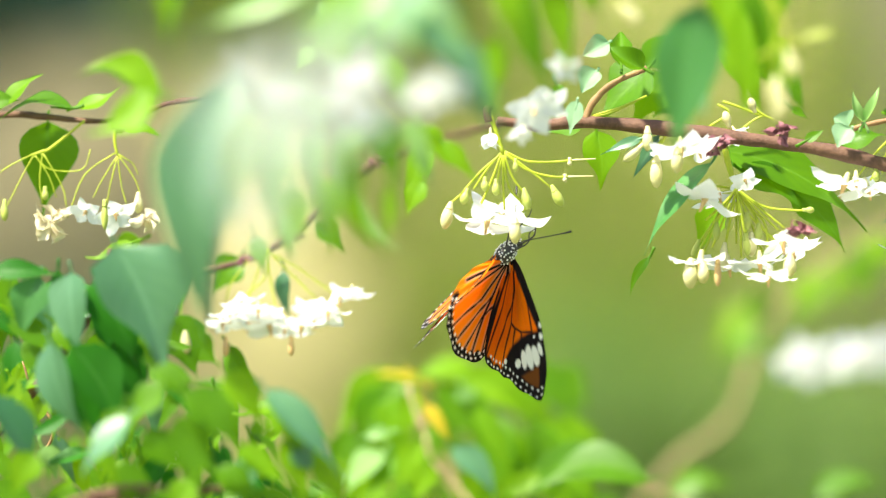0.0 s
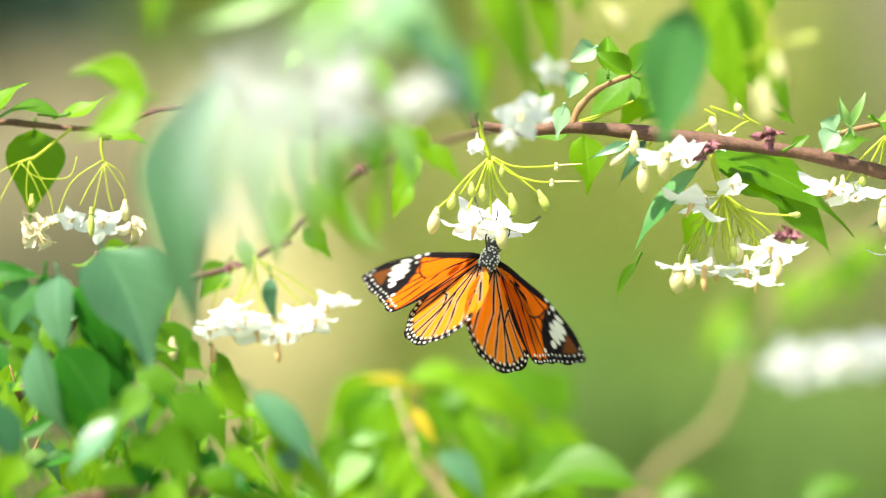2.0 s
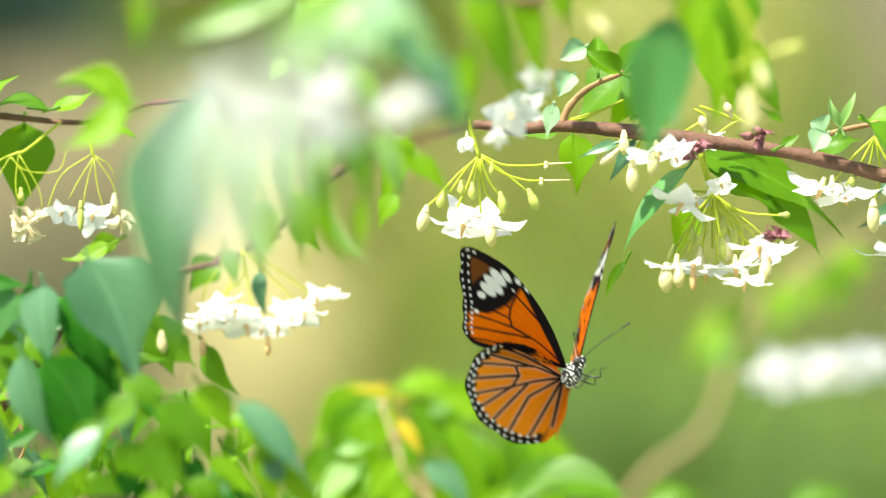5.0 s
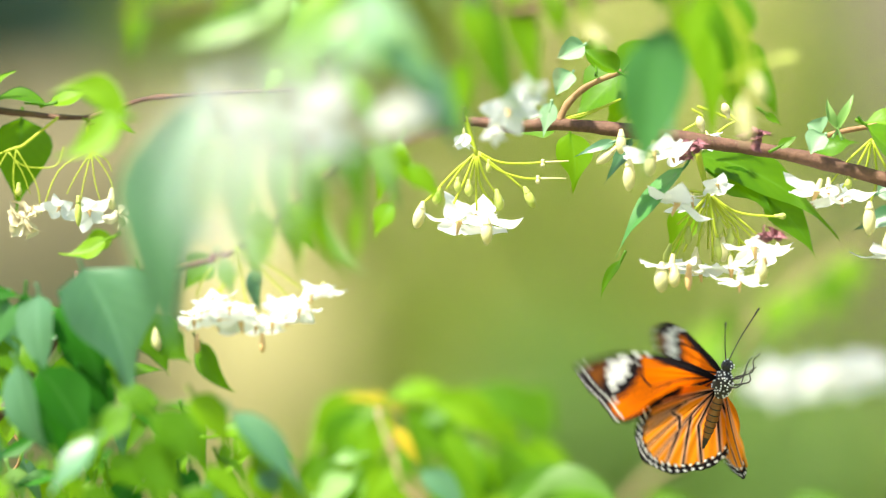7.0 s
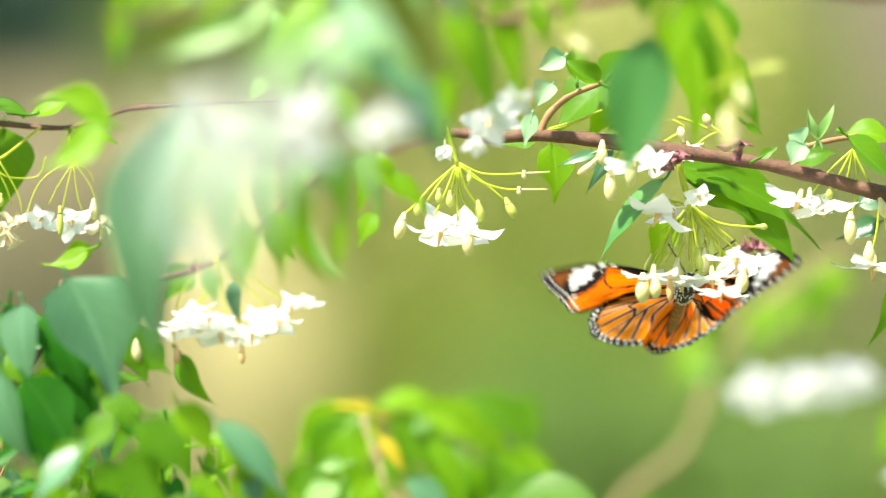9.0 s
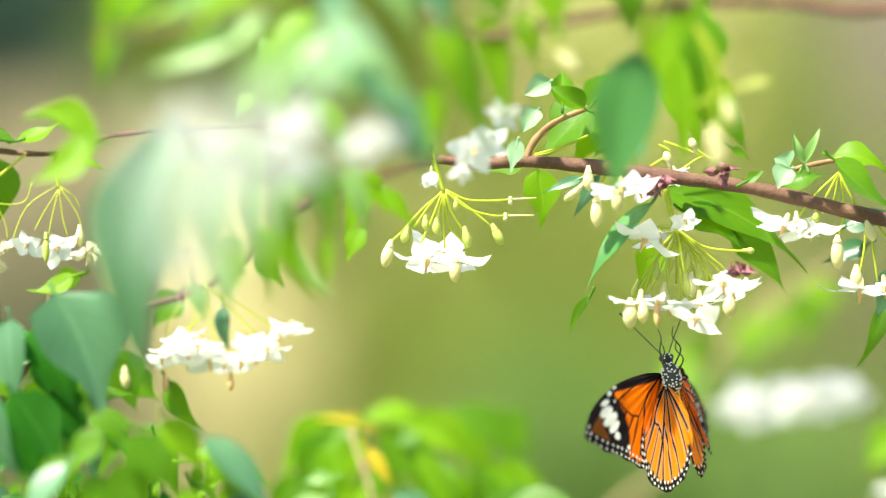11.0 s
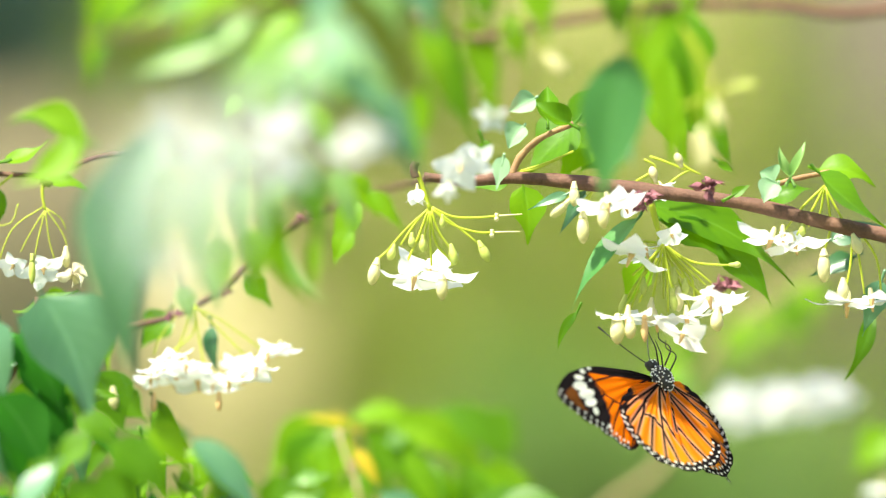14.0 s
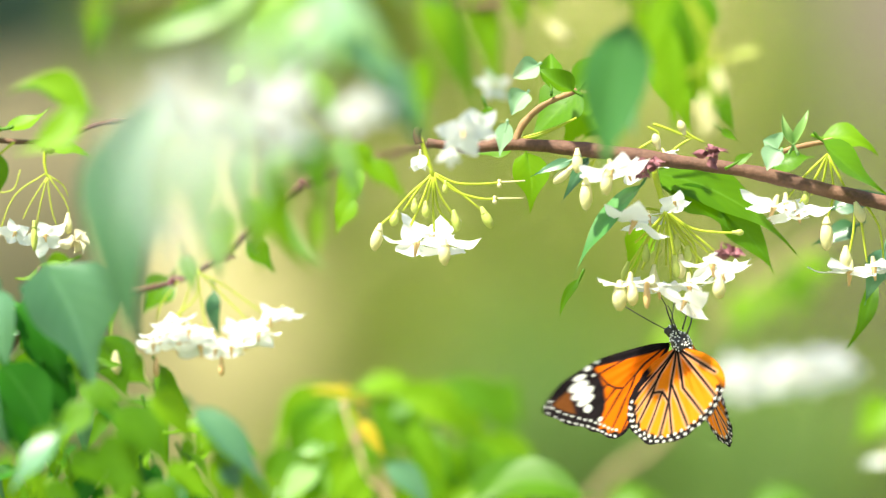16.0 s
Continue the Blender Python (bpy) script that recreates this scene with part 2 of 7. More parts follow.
def aim(base, tip, facing):
    """The turn that lays +Y along base-tip and +Z towards facing."""
    y = (tip - base).normalized()
    z = Vector(facing)
    z = (z - y * z.dot(y))
    z = z.normalized() if z.length > 1e-6 else y.orthogonal().normalized()
    return Matrix((y.cross(z), y, z)).transposed()


def leaf(parent, base, tip, width, mat=None, facing=(0, -0.8, 0.6), bend=None, sweep=0.0, fold=0.22, curl=0.0, stalk=3.0, name="leaf", label="", broad=None):
    """One leaf with its stalk; width, bend and sweep in millimetres."""
    _leaf_count[0] += 1
    k = _leaf_count[0]
    length = (tip - base).length
    if bend is None:
        bend = length * 1000 * (0.05 + 0.05 * math.sin(k * 2.3))
    jitter = Vector((math.sin(k * 1.7), math.sin(k * 2.9), math.sin(k * 4.1))) * 0.25
    turn = aim(base, tip, Vector(facing) + jitter)
    bm = blade(bmesh.new(), length, width / 1000, bend / 1000, sweep / 1000, fold, 0.04, curl, seed=k * 1.37, blunt=broad or (0.68 if curl > 0.25 else 0.74), tip=0.35 if curl > 0.25 else 0.75)
    if stalk:
        tube(bm, [Vector((0, -stalk / 1000, 0.0004)), Vector((0, 0, 0)), Vector((0, length * 0.3, -0.0002 + bend / 1000 * 0.8))], 0.0005, 0.0003, 5, 3)
    bmesh.ops.transform(bm, matrix=turn.to_4x4(), verts=bm.verts)
    return part(name, bm, mat or LEAF, parent, label, base)


_shared = {}


def petal_mesh():
    if "petal" not in _shared:
        bm = blade(bmesh.new(), 0.0097, 0.0060, 0.0008, 0.0003, 0.14, 0.06, -0.1, 8, 4, 1.0, 0.74, 0, 0.22)
        ob_mesh = bpy.data.meshes.new("petal")
        bm.to_mesh(ob_mesh)
        bm.free()
        ob_mesh.materials.append(PETAL)
        ob_mesh.polygons.foreach_set("use_smooth", [True] * len(ob_mesh.polygons))
        _shared["petal"] = ob_mesh
    return _shared["petal"]


def flower(parent, at, down=(0, 0, -1), size=1.0, spin=0.0, droop=0.12, petals=5, seed=0):
    """A nodding white flower: a cream tube, five petals round its mouth and an ochre cone of stamens."""
    z = Vector(down).normalized()
    size *= 0.88
    turn = z.to_track_quat("Z", "Y").to_matrix().to_4x4() @ Matrix.Rotation(spin, 4, "Z") @ Matrix.Scale(size, 4)
    bm = bmesh.new()
    tube(bm, [Vector((0, 0, -0.0030)), Vector((0, 0, -0.0016)), Vector((0, 0, 0.0002))], 0.0005, 0.0010, 8, 4)
    bmesh.ops.transform(bm, matrix=turn, verts=bm.verts)
    body = part("flower", bm, TUBE, parent, "", at)
    rnd = random.Random(seed * 7 + 3)
    for i in range(petals):
        p = part("petal", petal_mesh(), None, body, "", at)
        m = turn @ Matrix.Rotation(2 * math.pi * i / 5 + rnd.uniform(-0.2, 0.2), 4, "Z") @ Matrix.Translation((0, 0.0009, 0)) \
            @ Matrix.Rotation(droop + rnd.uniform(-0.22, 0.22), 4, "X") @ Matrix.Rotation(rnd.uniform(-0.3, 0.3), 4, "Y") \
            @ Matrix.Diagonal((rnd.uniform(0.85, 1.15), rnd.uniform(0.88, 1.1), 1, 1))
        p.matrix_basis = m
    bm = bmesh.new()
    tube(bm, [Vector((0, 0, 0)), Vector((0, 0, 0.0016)), Vector((0, 0, 0.0040))], 0.0010, 0.0003, 7, 3)
    bmesh.ops.transform(bm, matrix=turn, verts=bm.verts)
    part("stamen_cone", bm, STAMEN, body, "", at)
    return body


def bud(parent, at, down=(0, 0, -1), length=7.0, width=3.4, mat=None):
    """A closed bud hanging from at: an oval with a small calyx."""
    z = Vector(down).normalized()
    turn = z.to_track_quat("Z", "Y").to_matrix().to_4x4()
    bm = bmesh.new()
    bmesh.ops.create_uvsphere(bm, u_segments=10, v_segments=8, radius=0.5)
    for v in bm.verts:
        f = v.co.z + 0.5
        grow = width / 1000 * (0.74 + 0.62 * f - 0.5 * f ** 3)
        v.co.x *= grow
        v.co.y *= grow
        v.co.z = f * length / 1000
    cap = tube(bm, [Vector((0, 0, -0.0008)), Vector((0, 0, 0.0004)), Vector((0, 0, 0.0014))], 0.0005, width / 2600, 7, 2)
    bmesh.ops.transform(cap, matrix=turn, verts=bm.verts)
    return part("bud", bm, mat or BUD, parent, "", at)


def pedicel(parent, points, r0=0.38, r1=0.30, mat=None, name="pedicel"):
    return stem(parent, name, points, r0, r1, mat or PEDICEL, "", 0.1, 6, (), 4)


def tuft(parent, at, size, mat=None, seed=1, name="withered_bract", n=7):
    """A crumpled tuft of dried bracts."""
    rnd = random.Random(seed)
    bm = bmesh.new()
    for i in range(n):
        start = len(bm.verts)
        blade(bm, size / 1000 * rnd.uniform(0.6, 1.1), size / 2200, size / 6000, 0, 0.5, 0.1, 0.3, 5, 4, i, 0.7)
        bm.verts.ensure_lookup_table()
        m = Euler((rnd.uniform(-1.2, 1.2), rnd.uniform(-3, 3), rnd.uniform(-3.1, 3.1))).to_matrix().to_4x4()
        bmesh.ops.transform(bm, matrix=m, verts=bm.verts[start:])
    bmesh.ops.remove_doubles(bm, verts=bm.verts, dist=size / 14000)
    return part(name, bm, mat or WITHERED, parent, "", at)


def leaf_mass(name, middle, radii, count, size, mat, label, category, seed, kind="stuff", narrow=0.42):
    """Very many small folded leaves filling an uneven, lobed crown."""
    rnd = np.random.default_rng(seed)
    p = rnd.normal(size=(count, 3))
    p /= np.linalg.norm(p, axis=1)[:, None]
    lobes = 1 + 0.28 * np.sin(p[:, 0] * 5 + seed) * np.cos(p[:, 2] * 6 + seed * 2)
    p *= (rnd.random(count) ** 0.4 * lobes)[:, None] * np.array(radii)
    d = rnd.normal(size=(count, 3)) + np.array((0, 0, -0.4))
    d /= np.linalg.norm(d, axis=1)[:, None]
    s = np.cross(d, rnd.normal(size=(count, 3)))
    s /= np.linalg.norm(s, axis=1)[:, None]
    n = np.cross(d, s)
    L = size * rnd.uniform(0.6, 1.2, count)[:, None]
    w = L * narrow / 2
    verts = np.stack([p, p + d * L * 0.4 + s * w + n * w * 0.4, p + d * L, p + d * L * 0.4 - s * w + n * w * 0.4, p + d * L * 0.45], 1)
    faces = (np.arange(count)[:, None, None] * 5 + np.array([[0, 1, 4], [1, 2, 4], [2, 3, 4], [3, 0, 4]])).reshape(-1, 3)
    mesh = bpy.data.meshes.new(name)
    mesh.from_pydata(verts.reshape(-1, 3).tolist(), [], faces.tolist())
    layer = mesh.uv_layers.new(name="blade")
    corner = np.tile(np.array([[0, 0], [1, .4], [0, .45], [1, .4], [0, 1], [0, .45], [0, 1], [-1, .4], [0, .45], [-1, .4], [0, 0], [0, .45]]), (count, 1))
    layer.data.foreach_set("uv", corner.astype(np.float32).ravel())
    mesh.materials.append(mat)
    ob = new(name, mesh)
    ob.location = middle
    return tagged(ob, label, category, "", kind)


# ---- the butterfly ----
def wing_outline(stops, n):
    """Radius for n angles, from (degrees, millimetres) stops, rounded."""
    a = np.array([s[0] for s in stops], float)
    r = np.array([s[1] for s in stops], float)
    t = np.linspace(a[0], a[-1], n)
    rr = np.interp(-t, -a, r)
    ker = np.hanning(9)
    ker /= ker.sum()
    return np.radians(t), np.convolve(np.pad(rr, 4, mode="edge"), ker, "valid")


def to_line(xy, a, b):
    """Distance of points to the stretch a-b."""
    a, b = np.array(a, float), np.array(b, float)
    ab = b - a
    t = np.clip(((xy - a) @ ab) / (ab @ ab), 0, 1)
    return np.linalg.norm(xy - a - t[:, None] * ab, axis=1)


def polar(r, deg):
    return (r * math.cos(radians(deg)), r * math.sin(radians(deg)))


ORANGE, DEEP, PALE_ORANGE = np.array((0.98, 0.20, 0.001)), np.array((0.60, 0.06, 0.002)), np.array((0.93, 0.32, 0.014))
SCALE_BLACK, SCALE_WHITE, APEX_BROWN = np.array((0.014, 0.010, 0.012)), np.array((0.90, 0.90, 0.88)), np.array((0.17, 0.055, 0.012))


def soft(x, edge):
    return np.clip(0.5 - x / edge, 0, 1)[:, None]


def wing_part(name, parent, stops, veins, vein_width, spots, band, side, fore, camber):
    """One wing: a cambered sheet with its scale pattern; side +1 or -1, the hinge at its origin."""
    na, nr = 190, 110
    ang, rad = wing_outline(stops, na)
    edge = np.stack([rad * np.cos(ang), rad * np.sin(ang)], 1)
    scallop = 1 + 0.012 * np.sin(np.linspace(0, 46, na)) * np.clip((rad - rad.max() * 0.6) / rad.max() * 4, 0, 1)
    f = np.linspace(0.015, 1, nr)
    xy = (edge * scallop[:, None])[:, None, :] * f[None, :, None]
    xy = xy.reshape(-1, 2)
    A = np.repeat(np.degrees(ang), nr)
    Rr = np.linalg.norm(xy, axis=1)
    rim = np.min(np.stack([to_line(xy, edge[i], edge[i + 3]) for i in range(0, na - 3, 3)]), 0)
    mix = np.clip(Rr / 34, 0, 1)[:, None]
    if fore:
        col = DEEP * 0.25 * (1 - mix) + ORANGE * (0.75 + 0.25 * mix)
        col = col * np.where((np.sin(A * 0.9) * 0.5 + 0.5)[:, None] > 0.5, 1.0, 0.97)
    else:
        col = ORANGE * (0.35 - 0.25 * mix) + PALE_ORANGE * (0.65 + 0.25 * mix)
    d = np.full(len(xy), 99.0)
    for line in veins:
        for a, b in zip(line, line[1:]):
            d = np.minimum(d, to_line(xy, a, b))
    if not fore:
        k = soft(d - vein_width * 1.9, 0.8) * 0.42
        col = col * (1 - k) + SCALE_WHITE * 0.75 * k
    k = soft(d - vein_width, 0.35)
    col = col * (1 - k) + SCALE_BLACK * k
    if fore:
        dark = soft(24.2 + (A - 27) ** 2 * 0.010 - Rr + np.where(A < 12, (12 - A) * 0.5, 0), 1.2)
        col = col * (1 - dark) + SCALE_BLACK * dark
        brown = soft(35.2 - Rr, 1.0) * soft(19 - A, 3.0) * soft(A - 37, 3.0) * soft(3.2 - rim, 0.6)
        col = col * (1 - brown) + APEX_BROWN * brown
        costa = soft(np.minimum(to_line(xy, (0, 0), polar(26, 45)), to_line(xy, polar(26, 45), polar(43.5, 33))) - 1.5, 0.5)
        col = col * (1 - costa) + SCALE_BLACK * costa
        inner = soft(to_line(xy, (0, 0), polar(30, -11)) - 0.5, 0.3)
        col = col * (1 - inner) + SCALE_BLACK * inner
    outer = soft(rim - band * (1 if fore else 0.87) - (0.5 * np.sin(A * 0.9)), 0.5) * soft(10.0 - Rr, 1.5)
    if not fore:
        outer = outer * np.clip((A + 97) / 6, 0, 1)[:, None]
    col = col * (1 - outer) + SCALE_BLACK * outer
    for r, a, long, wide in spots:
        c = np.array(polar(r, a))
        out = np.array(polar(1, a))
        rel = xy - c
        e = ((rel @ out) / long) ** 2 + ((rel @ np.array((-out[1], out[0]))) / wide) ** 2
        k = np.clip((1.25 - e) / 0.5, 0, 1)[:, None]
        col = col * (1 - k) + SCALE_WHITE * k
    z = camber * (np.sin(np.pi * np.clip(Rr / rad.max(), 0, 1)) * 1.6 + 0.25 * np.cos(A * 0.75))
    verts = np.column_stack([xy[:, 0] * side, xy[:, 1], z]) / 1000
    i, j = np.meshgrid(np.arange(na - 1), np.arange(nr - 1), indexing="ij")
    q = (i * nr + j).ravel()
    faces = np.stack([q, q + nr, q + nr + 1, q + 1], 1)
    if side * 1 < 0:
        faces = faces[:, ::-1]
    mesh = bpy.data.meshes.new(name)
    mesh.from_pydata(verts.tolist(), [], faces.tolist())
    layer = mesh.color_attributes.new("scales", "FLOAT_COLOR", "POINT")
    layer.data.foreach_set("color", np.column_stack([np.clip(col, 0, 1), np.ones(len(col))]).astype(np.float32).ravel())
    mesh.materials.append(WING)
    mesh.polygons.foreach_set("use_smooth", [True] * len(mesh.polygons))
    ob = new(name, mesh)
    ob.parent = parent
    return ob


FORE_EDGE = ((56, 3), (51, 12), (46, 25), (41, 34), (37, 40), (34, 43.2), (31, 44.5), (28, 44), (24, 41.5), (18, 37.8), (11, 34.5), (4, 32.5), (-3, 31.5), (-8, 30.5), (-12, 28), (-16, 20), (-22, 10), (-28, 3))
HIND_EDGE = ((38, 3), (28, 9), (16, 14.5), (6, 19.5), (-5, 23.2), (-18, 26.6), (-32, 28.9), (-46, 29.8), (-60, 29.3), (-73, 28), (-85, 26), (-96, 22.5), (-106, 16.5), (-116, 9), (-122, 3))
FORE_VEINS = [[(0, 0), polar(14, 42), polar(25, 36)], [(0, 0), polar(10, 20), polar(19, 14)], [polar(25, 36), polar(23, 26), polar(21, 19), polar(19, 14)],
              [polar(25, 36), polar(40, 29)], [polar(23, 26), polar(38, 20)], [polar(21, 19), polar(35, 12)], [polar(19, 14), polar(33, 5)],
              [polar(13, 17), polar(31.5, -3)], [(0, 0), polar(14, -2), polar(29, -9)]]
HIND_VEINS = [[(0, 0), polar(9, -6), polar(14, -14)], [(0, 0), polar(9, -38), polar(16, -40)], [polar(14, -14), polar(13, -27), polar(16, -40)],
              [(0, 0), polar(12, 4), polar(20.5, 1)], [polar(9, -8), polar(23.8, -9)], [polar(14, -14), polar(27.5, -18)], [polar(13, -27), polar(29, -29)],
              [polar(16, -40), polar(29.5, -39)], [polar(16, -40), polar(29.5, -49)], [polar(11, -40), polar(28.5, -60)], [(0, 0), polar(13, -58), polar(27.5, -72)], [(0, 0), polar(24, -84)], [(0, 0), polar(17, -98)]]


def fore_spots():
    """White blotches across the dark tip, small ones on the front edge and two rows along the margin."""
    spots = [(31.4, 38.2, 2.1, 0.85), (32.2, 33.8, 3.2, 1.4), (31.2, 29.1, 3.7, 1.45), (31.0, 24.6, 2.8, 1.3), (31.2, 19.4, 1.3, 1.15),
             (25.5, 44.6, 0.9, 0.5), (28.6, 42.2, 1.1, 0.75), (26.8, 36.5, 0.5, 0.4), (29.6, 9.0, 0.8, 0.6)]
    for a in np.arange(-6.5, 33, 2.9):
        edge = np.interp(a, [-8, -3, 4, 11, 18, 24, 28, 31, 34], [30.5, 31.5, 32.5, 34.5, 37.8, 41.5, 44, 44.5, 43.2])
        spots.append((edge - 0.85, a, 0.33, 0.44))
        spots.append((edge - 2.4, a + 1.4, 0.42, 0.38))
    return spots


def hind_spots():
    spots = []
    for a in np.arange(-90, 4, 4.7):
        edge = np.interp(a, [-96, -85, -73, -60, -46, -32, -18, -5, 6, 16], [22.5, 26, 28, 29.3, 29.8, 28.9, 26.6, 23.2, 19.5, 14.5])
        spots.append((edge - 0.85, a, 0.38, 0.55))
        spots.append((edge - 2.4, a + 2.35, 0.46, 0.46))
    return spots


def dots(bm, places, size, slot):
    for p in places:
        before = len(bm.faces)
        bmesh.ops.create_icosphere(bm, subdivisions=1, radius=size, matrix=Matrix.Translation(p))
        bm.faces.ensure_lookup_table()
        for f in bm.faces[before:]:
            f.material_index = slot


def oval(bm, middle, radii, slot=0, seg=14):
    before = len(bm.faces)
    bmesh.ops.create_uvsphere(bm, u_segments=seg, v_segments=10, radius=1, matrix=Matrix.Translation(middle) @ Matrix.Diagonal((*radii, 1)))
    bm.faces.ensure_lookup_table()
    for f in bm.faces[before:]:
        f.material_index = slot


def build_butterfly():
    """Local axes: +Y to the head, +Z to the back, +X to its right wing."""
    fly = thing("butterfly", (0, 0, 1.5), "orange butterfly with black veins and white-spotted black wing edges", "butterfly")
    rnd = random.Random(5)
    bm = bmesh.new()
    oval(bm, (0, 0.0002, 0), (0.0026, 0.0043, 0.0029))
    spots = []
    while len(spots) < 105:
        v = Vector((rnd.gauss(0, 1), rnd.gauss(0, 1), rnd.gauss(0, 1))).normalized()
        c = Vector((v.x * 0.0026, 0.0002 + v.y * 0.0043, v.z * 0.0029))
        if all((c - s).length > 0.00058 for s in spots):
            spots.append(c)
    dots(bm, spots, 0.00032, 1)
    thorax = part("thorax", bm, [INSECT_BLACK, DOT_WHITE], None, "black thorax dotted with white")
    bm = bmesh.new()
    oval(bm, (0, 0.0056, 0.0002), (0.0018, 0.0017, 0.0017))
    oval(bm, (0.0013, 0.0061, 0.0003), (0.0008, 0.0009, 0.0009))
    oval(bm, (-0.0013, 0.0061, 0.0003), (0.0008, 0.0009, 0.0009))
    dots(bm, [Vector((0.0008, 0.0070, 0.0010)), Vector((-0.0008, 0.0070, 0.0010)), Vector((0.0009, 0.0056, -0.0014)), Vector((-0.0009, 0.0056, -0.0014)), Vector((0, 0.0071, -0.0004)), Vector((0.0007, 0.0064, -0.0013)), Vector((-0.0007, 0.0064, -0.0013))], 0.0003, 1)
    head = part("head", bm, [INSECT_BLACK, DOT_WHITE])
    bm, rings = bmesh.new(), []
    for k in range(46):
        f = k / 45
        w = 0.0016 * math.sin(math.pi * (0.24 + 0.72 * f)) * (1 + 0.07 * math.cos(f * 9 * 2 * math.pi)) + 0.00012
        rings.append([bm.verts.new((w * math.cos(a), -0.0034 - f * 0.0165, w * math.sin(a))) for a in (2 * math.pi * q / 12 for q in range(12))])
    for k, (a, b) in enumerate(zip(rings, rings[1:])):
        for q in range(12):
            bm.faces.new((a[q], b[q], b[(q + 1) % 12], a[(q + 1) % 12])).material_index = 1 if k > 35 or k % 5 == 0 else 0
    bm.faces.new(rings[0])
    bm.faces.new(rings[-1][::-1])
    abdomen = part("abdomen", bm, [ABDOMEN, INSECT_BLACK], None, "ringed orange-brown abdomen with a black tip")
    pieces = [thorax, head, abdomen]
    for s in (1, -1):
        bm = bmesh.new()
        tube(bm, [Vector((s * 0.0007, 0.0068, 0.0006)), Vector((s * 0.0042, 0.0125, 0.0008)), Vector((s * 0.0085, 0.0190, 0.0004))], 0.00016, 0.00016, 5, 5)
        tube(bm, [Vector((s * 0.0083, 0.0187, 0.0004)), Vector((s * 0.0092, 0.0202, 0.0003)), Vector((s * 0.0098, 0.0211, 0.0002))], 0.00020, 0.00034, 6, 3)
        pieces.append(part("antenna", bm, INSECT_BLACK))
        for y0, reach in ((0.0030, 0.0085), (0.0005, 0.0070)):
            bm = bmesh.new()
            tube(bm, [Vector((s * 0.0012, y0, -0.0024)), Vector((s * 0.0030, y0 + reach * 0.35, -0.0062)), Vector((s * 0.0016, y0 + reach * 0.8, -0.0060)), Vector((s * 0.0022, y0 + reach * 1.1, -0.0072))], 0.00026, 0.00012, 5, 4)
            pieces.append(part("leg", bm, INSECT_BLACK))
    for ob in pieces:
        ob.parent = fly
    wings = {"abdomen": abdomen}
    for s, key in ((1, "right"), (-1, "left")):
        wings["fore", key] = wing_part("forewing", fly, FORE_EDGE, FORE_VEINS, 0.31, fore_spots(), 1.6, s, True, 0.5)
        wings["hind", key] = wing_part("hindwing", fly, HIND_EDGE, HIND_VEINS, 0.38, hind_spots(), 3.0, s, False, 0.5)
        tagged(wings["fore", key], "orange forewing with a white band and black tip")
        tagged(wings["hind", key], "orange hindwing veined in black with a dotted edge")
    return fly, wings


# ---- ground, wall and far shrubs ----
bm = bmesh.new()
bmesh.ops.create_grid(bm, x_segments=60, y_segments=60, size=400)
for v in bm.verts:
    far = math.hypot(v.co.x, v.co.y)
    v.co.z = 0.04 * noise.noise(v.co * 0.2) * min(1, far / 20) - 0.01
tagged(part("ground", bm, LAWN), "mown lawn with patches of bare soil", "ground", "", "structure")
bm = bmesh.new()
bmesh.ops.create_cube(bm, size=1, matrix=Matrix.Translation((0, 9.2, 1.6)) @ Matrix.Diagonal((26, 0.25, 3.2, 1)))
bmesh.ops.bevel(bm, geom=bm.edges[:], offset=0.02, segments=2, affect="EDGES")
tagged(part("wall_garden", bm, PLASTER), "sand-coloured plastered garden wall behind the shrubs", "wall", "", "structure")
bm = bmesh.new()
bmesh.ops.create_cube(bm, size=1, matrix=Matrix.Translation((2.3, 8.7, 1.5)) @ Matrix.Diagonal((3.1, 0.4, 3.0, 1)))
bmesh.ops.bevel(bm, geom=bm.edges[:], offset=0.02, segments=2, affect="EDGES")
tagged(part("wall_pier", bm, TAUPE), "taupe rendered wall section in front of the garden wall", "wall", "", "structure")
# slab added over the garden wall: its tone stands in for uneven light there
bm = bmesh.new()
bmesh.ops.create_cube(bm, size=1, matrix=Matrix.Translation((-3.5, 9.171, 1.5)) @ Matrix.Diagonal((6.0, 0.2, 3.0, 1)))
bmesh.ops.bevel(bm, geom=bm.edges[:], offset=0.02, segments=2, affect="EDGES")
tagged(part("wall_side", bm, TAN), "thin slab added to tone the wall tan beside the dark tree", "wall", "", "structure")
leaf_mass("hedge", Vector((0.32, 7.6, 1.35)), (0.66, 0.5, 1.40), 7000, 0.075, HEDGE, "mid-green garden shrub in front of the wall", "shrub", 3)
# sunlit crown; its darkness comes from the leaf colour, no shadow falls on it
leaf_mass("hedge", Vector((-1.05, 7.55, 2.62)), (0.92, 0.45, 0.86), 23000, 0.09, HEDGE_DARK, "dark tree crown in front of the wall, its shade put into the leaf colour", "tree", 5)
# crown added to cover the bright upper wall, in place of tree shade
leaf_mass("hedge", Vector((-0.22, 7.4, 2.05)), (0.36, 0.3, 0.42), 2300, 0.08, HEDGE, "mid-green crown added to dim the upper garden wall", "tree", 17)
leaf_mass("hedge", Vector((0.55, 6.9, 1.12)), (0.30, 0.3, 0.26), 1500, 0.07, HEDGE_COOL, "cool green shrub below the white spray", "shrub", 11)
leaf_mass("hedge", Vector((0.22, 6.8, 1.22)), (0.17, 0.2, 0.22), 620, 0.07, HEDGE_COOL, "small cool green shrub before the wall", "shrub", 13)
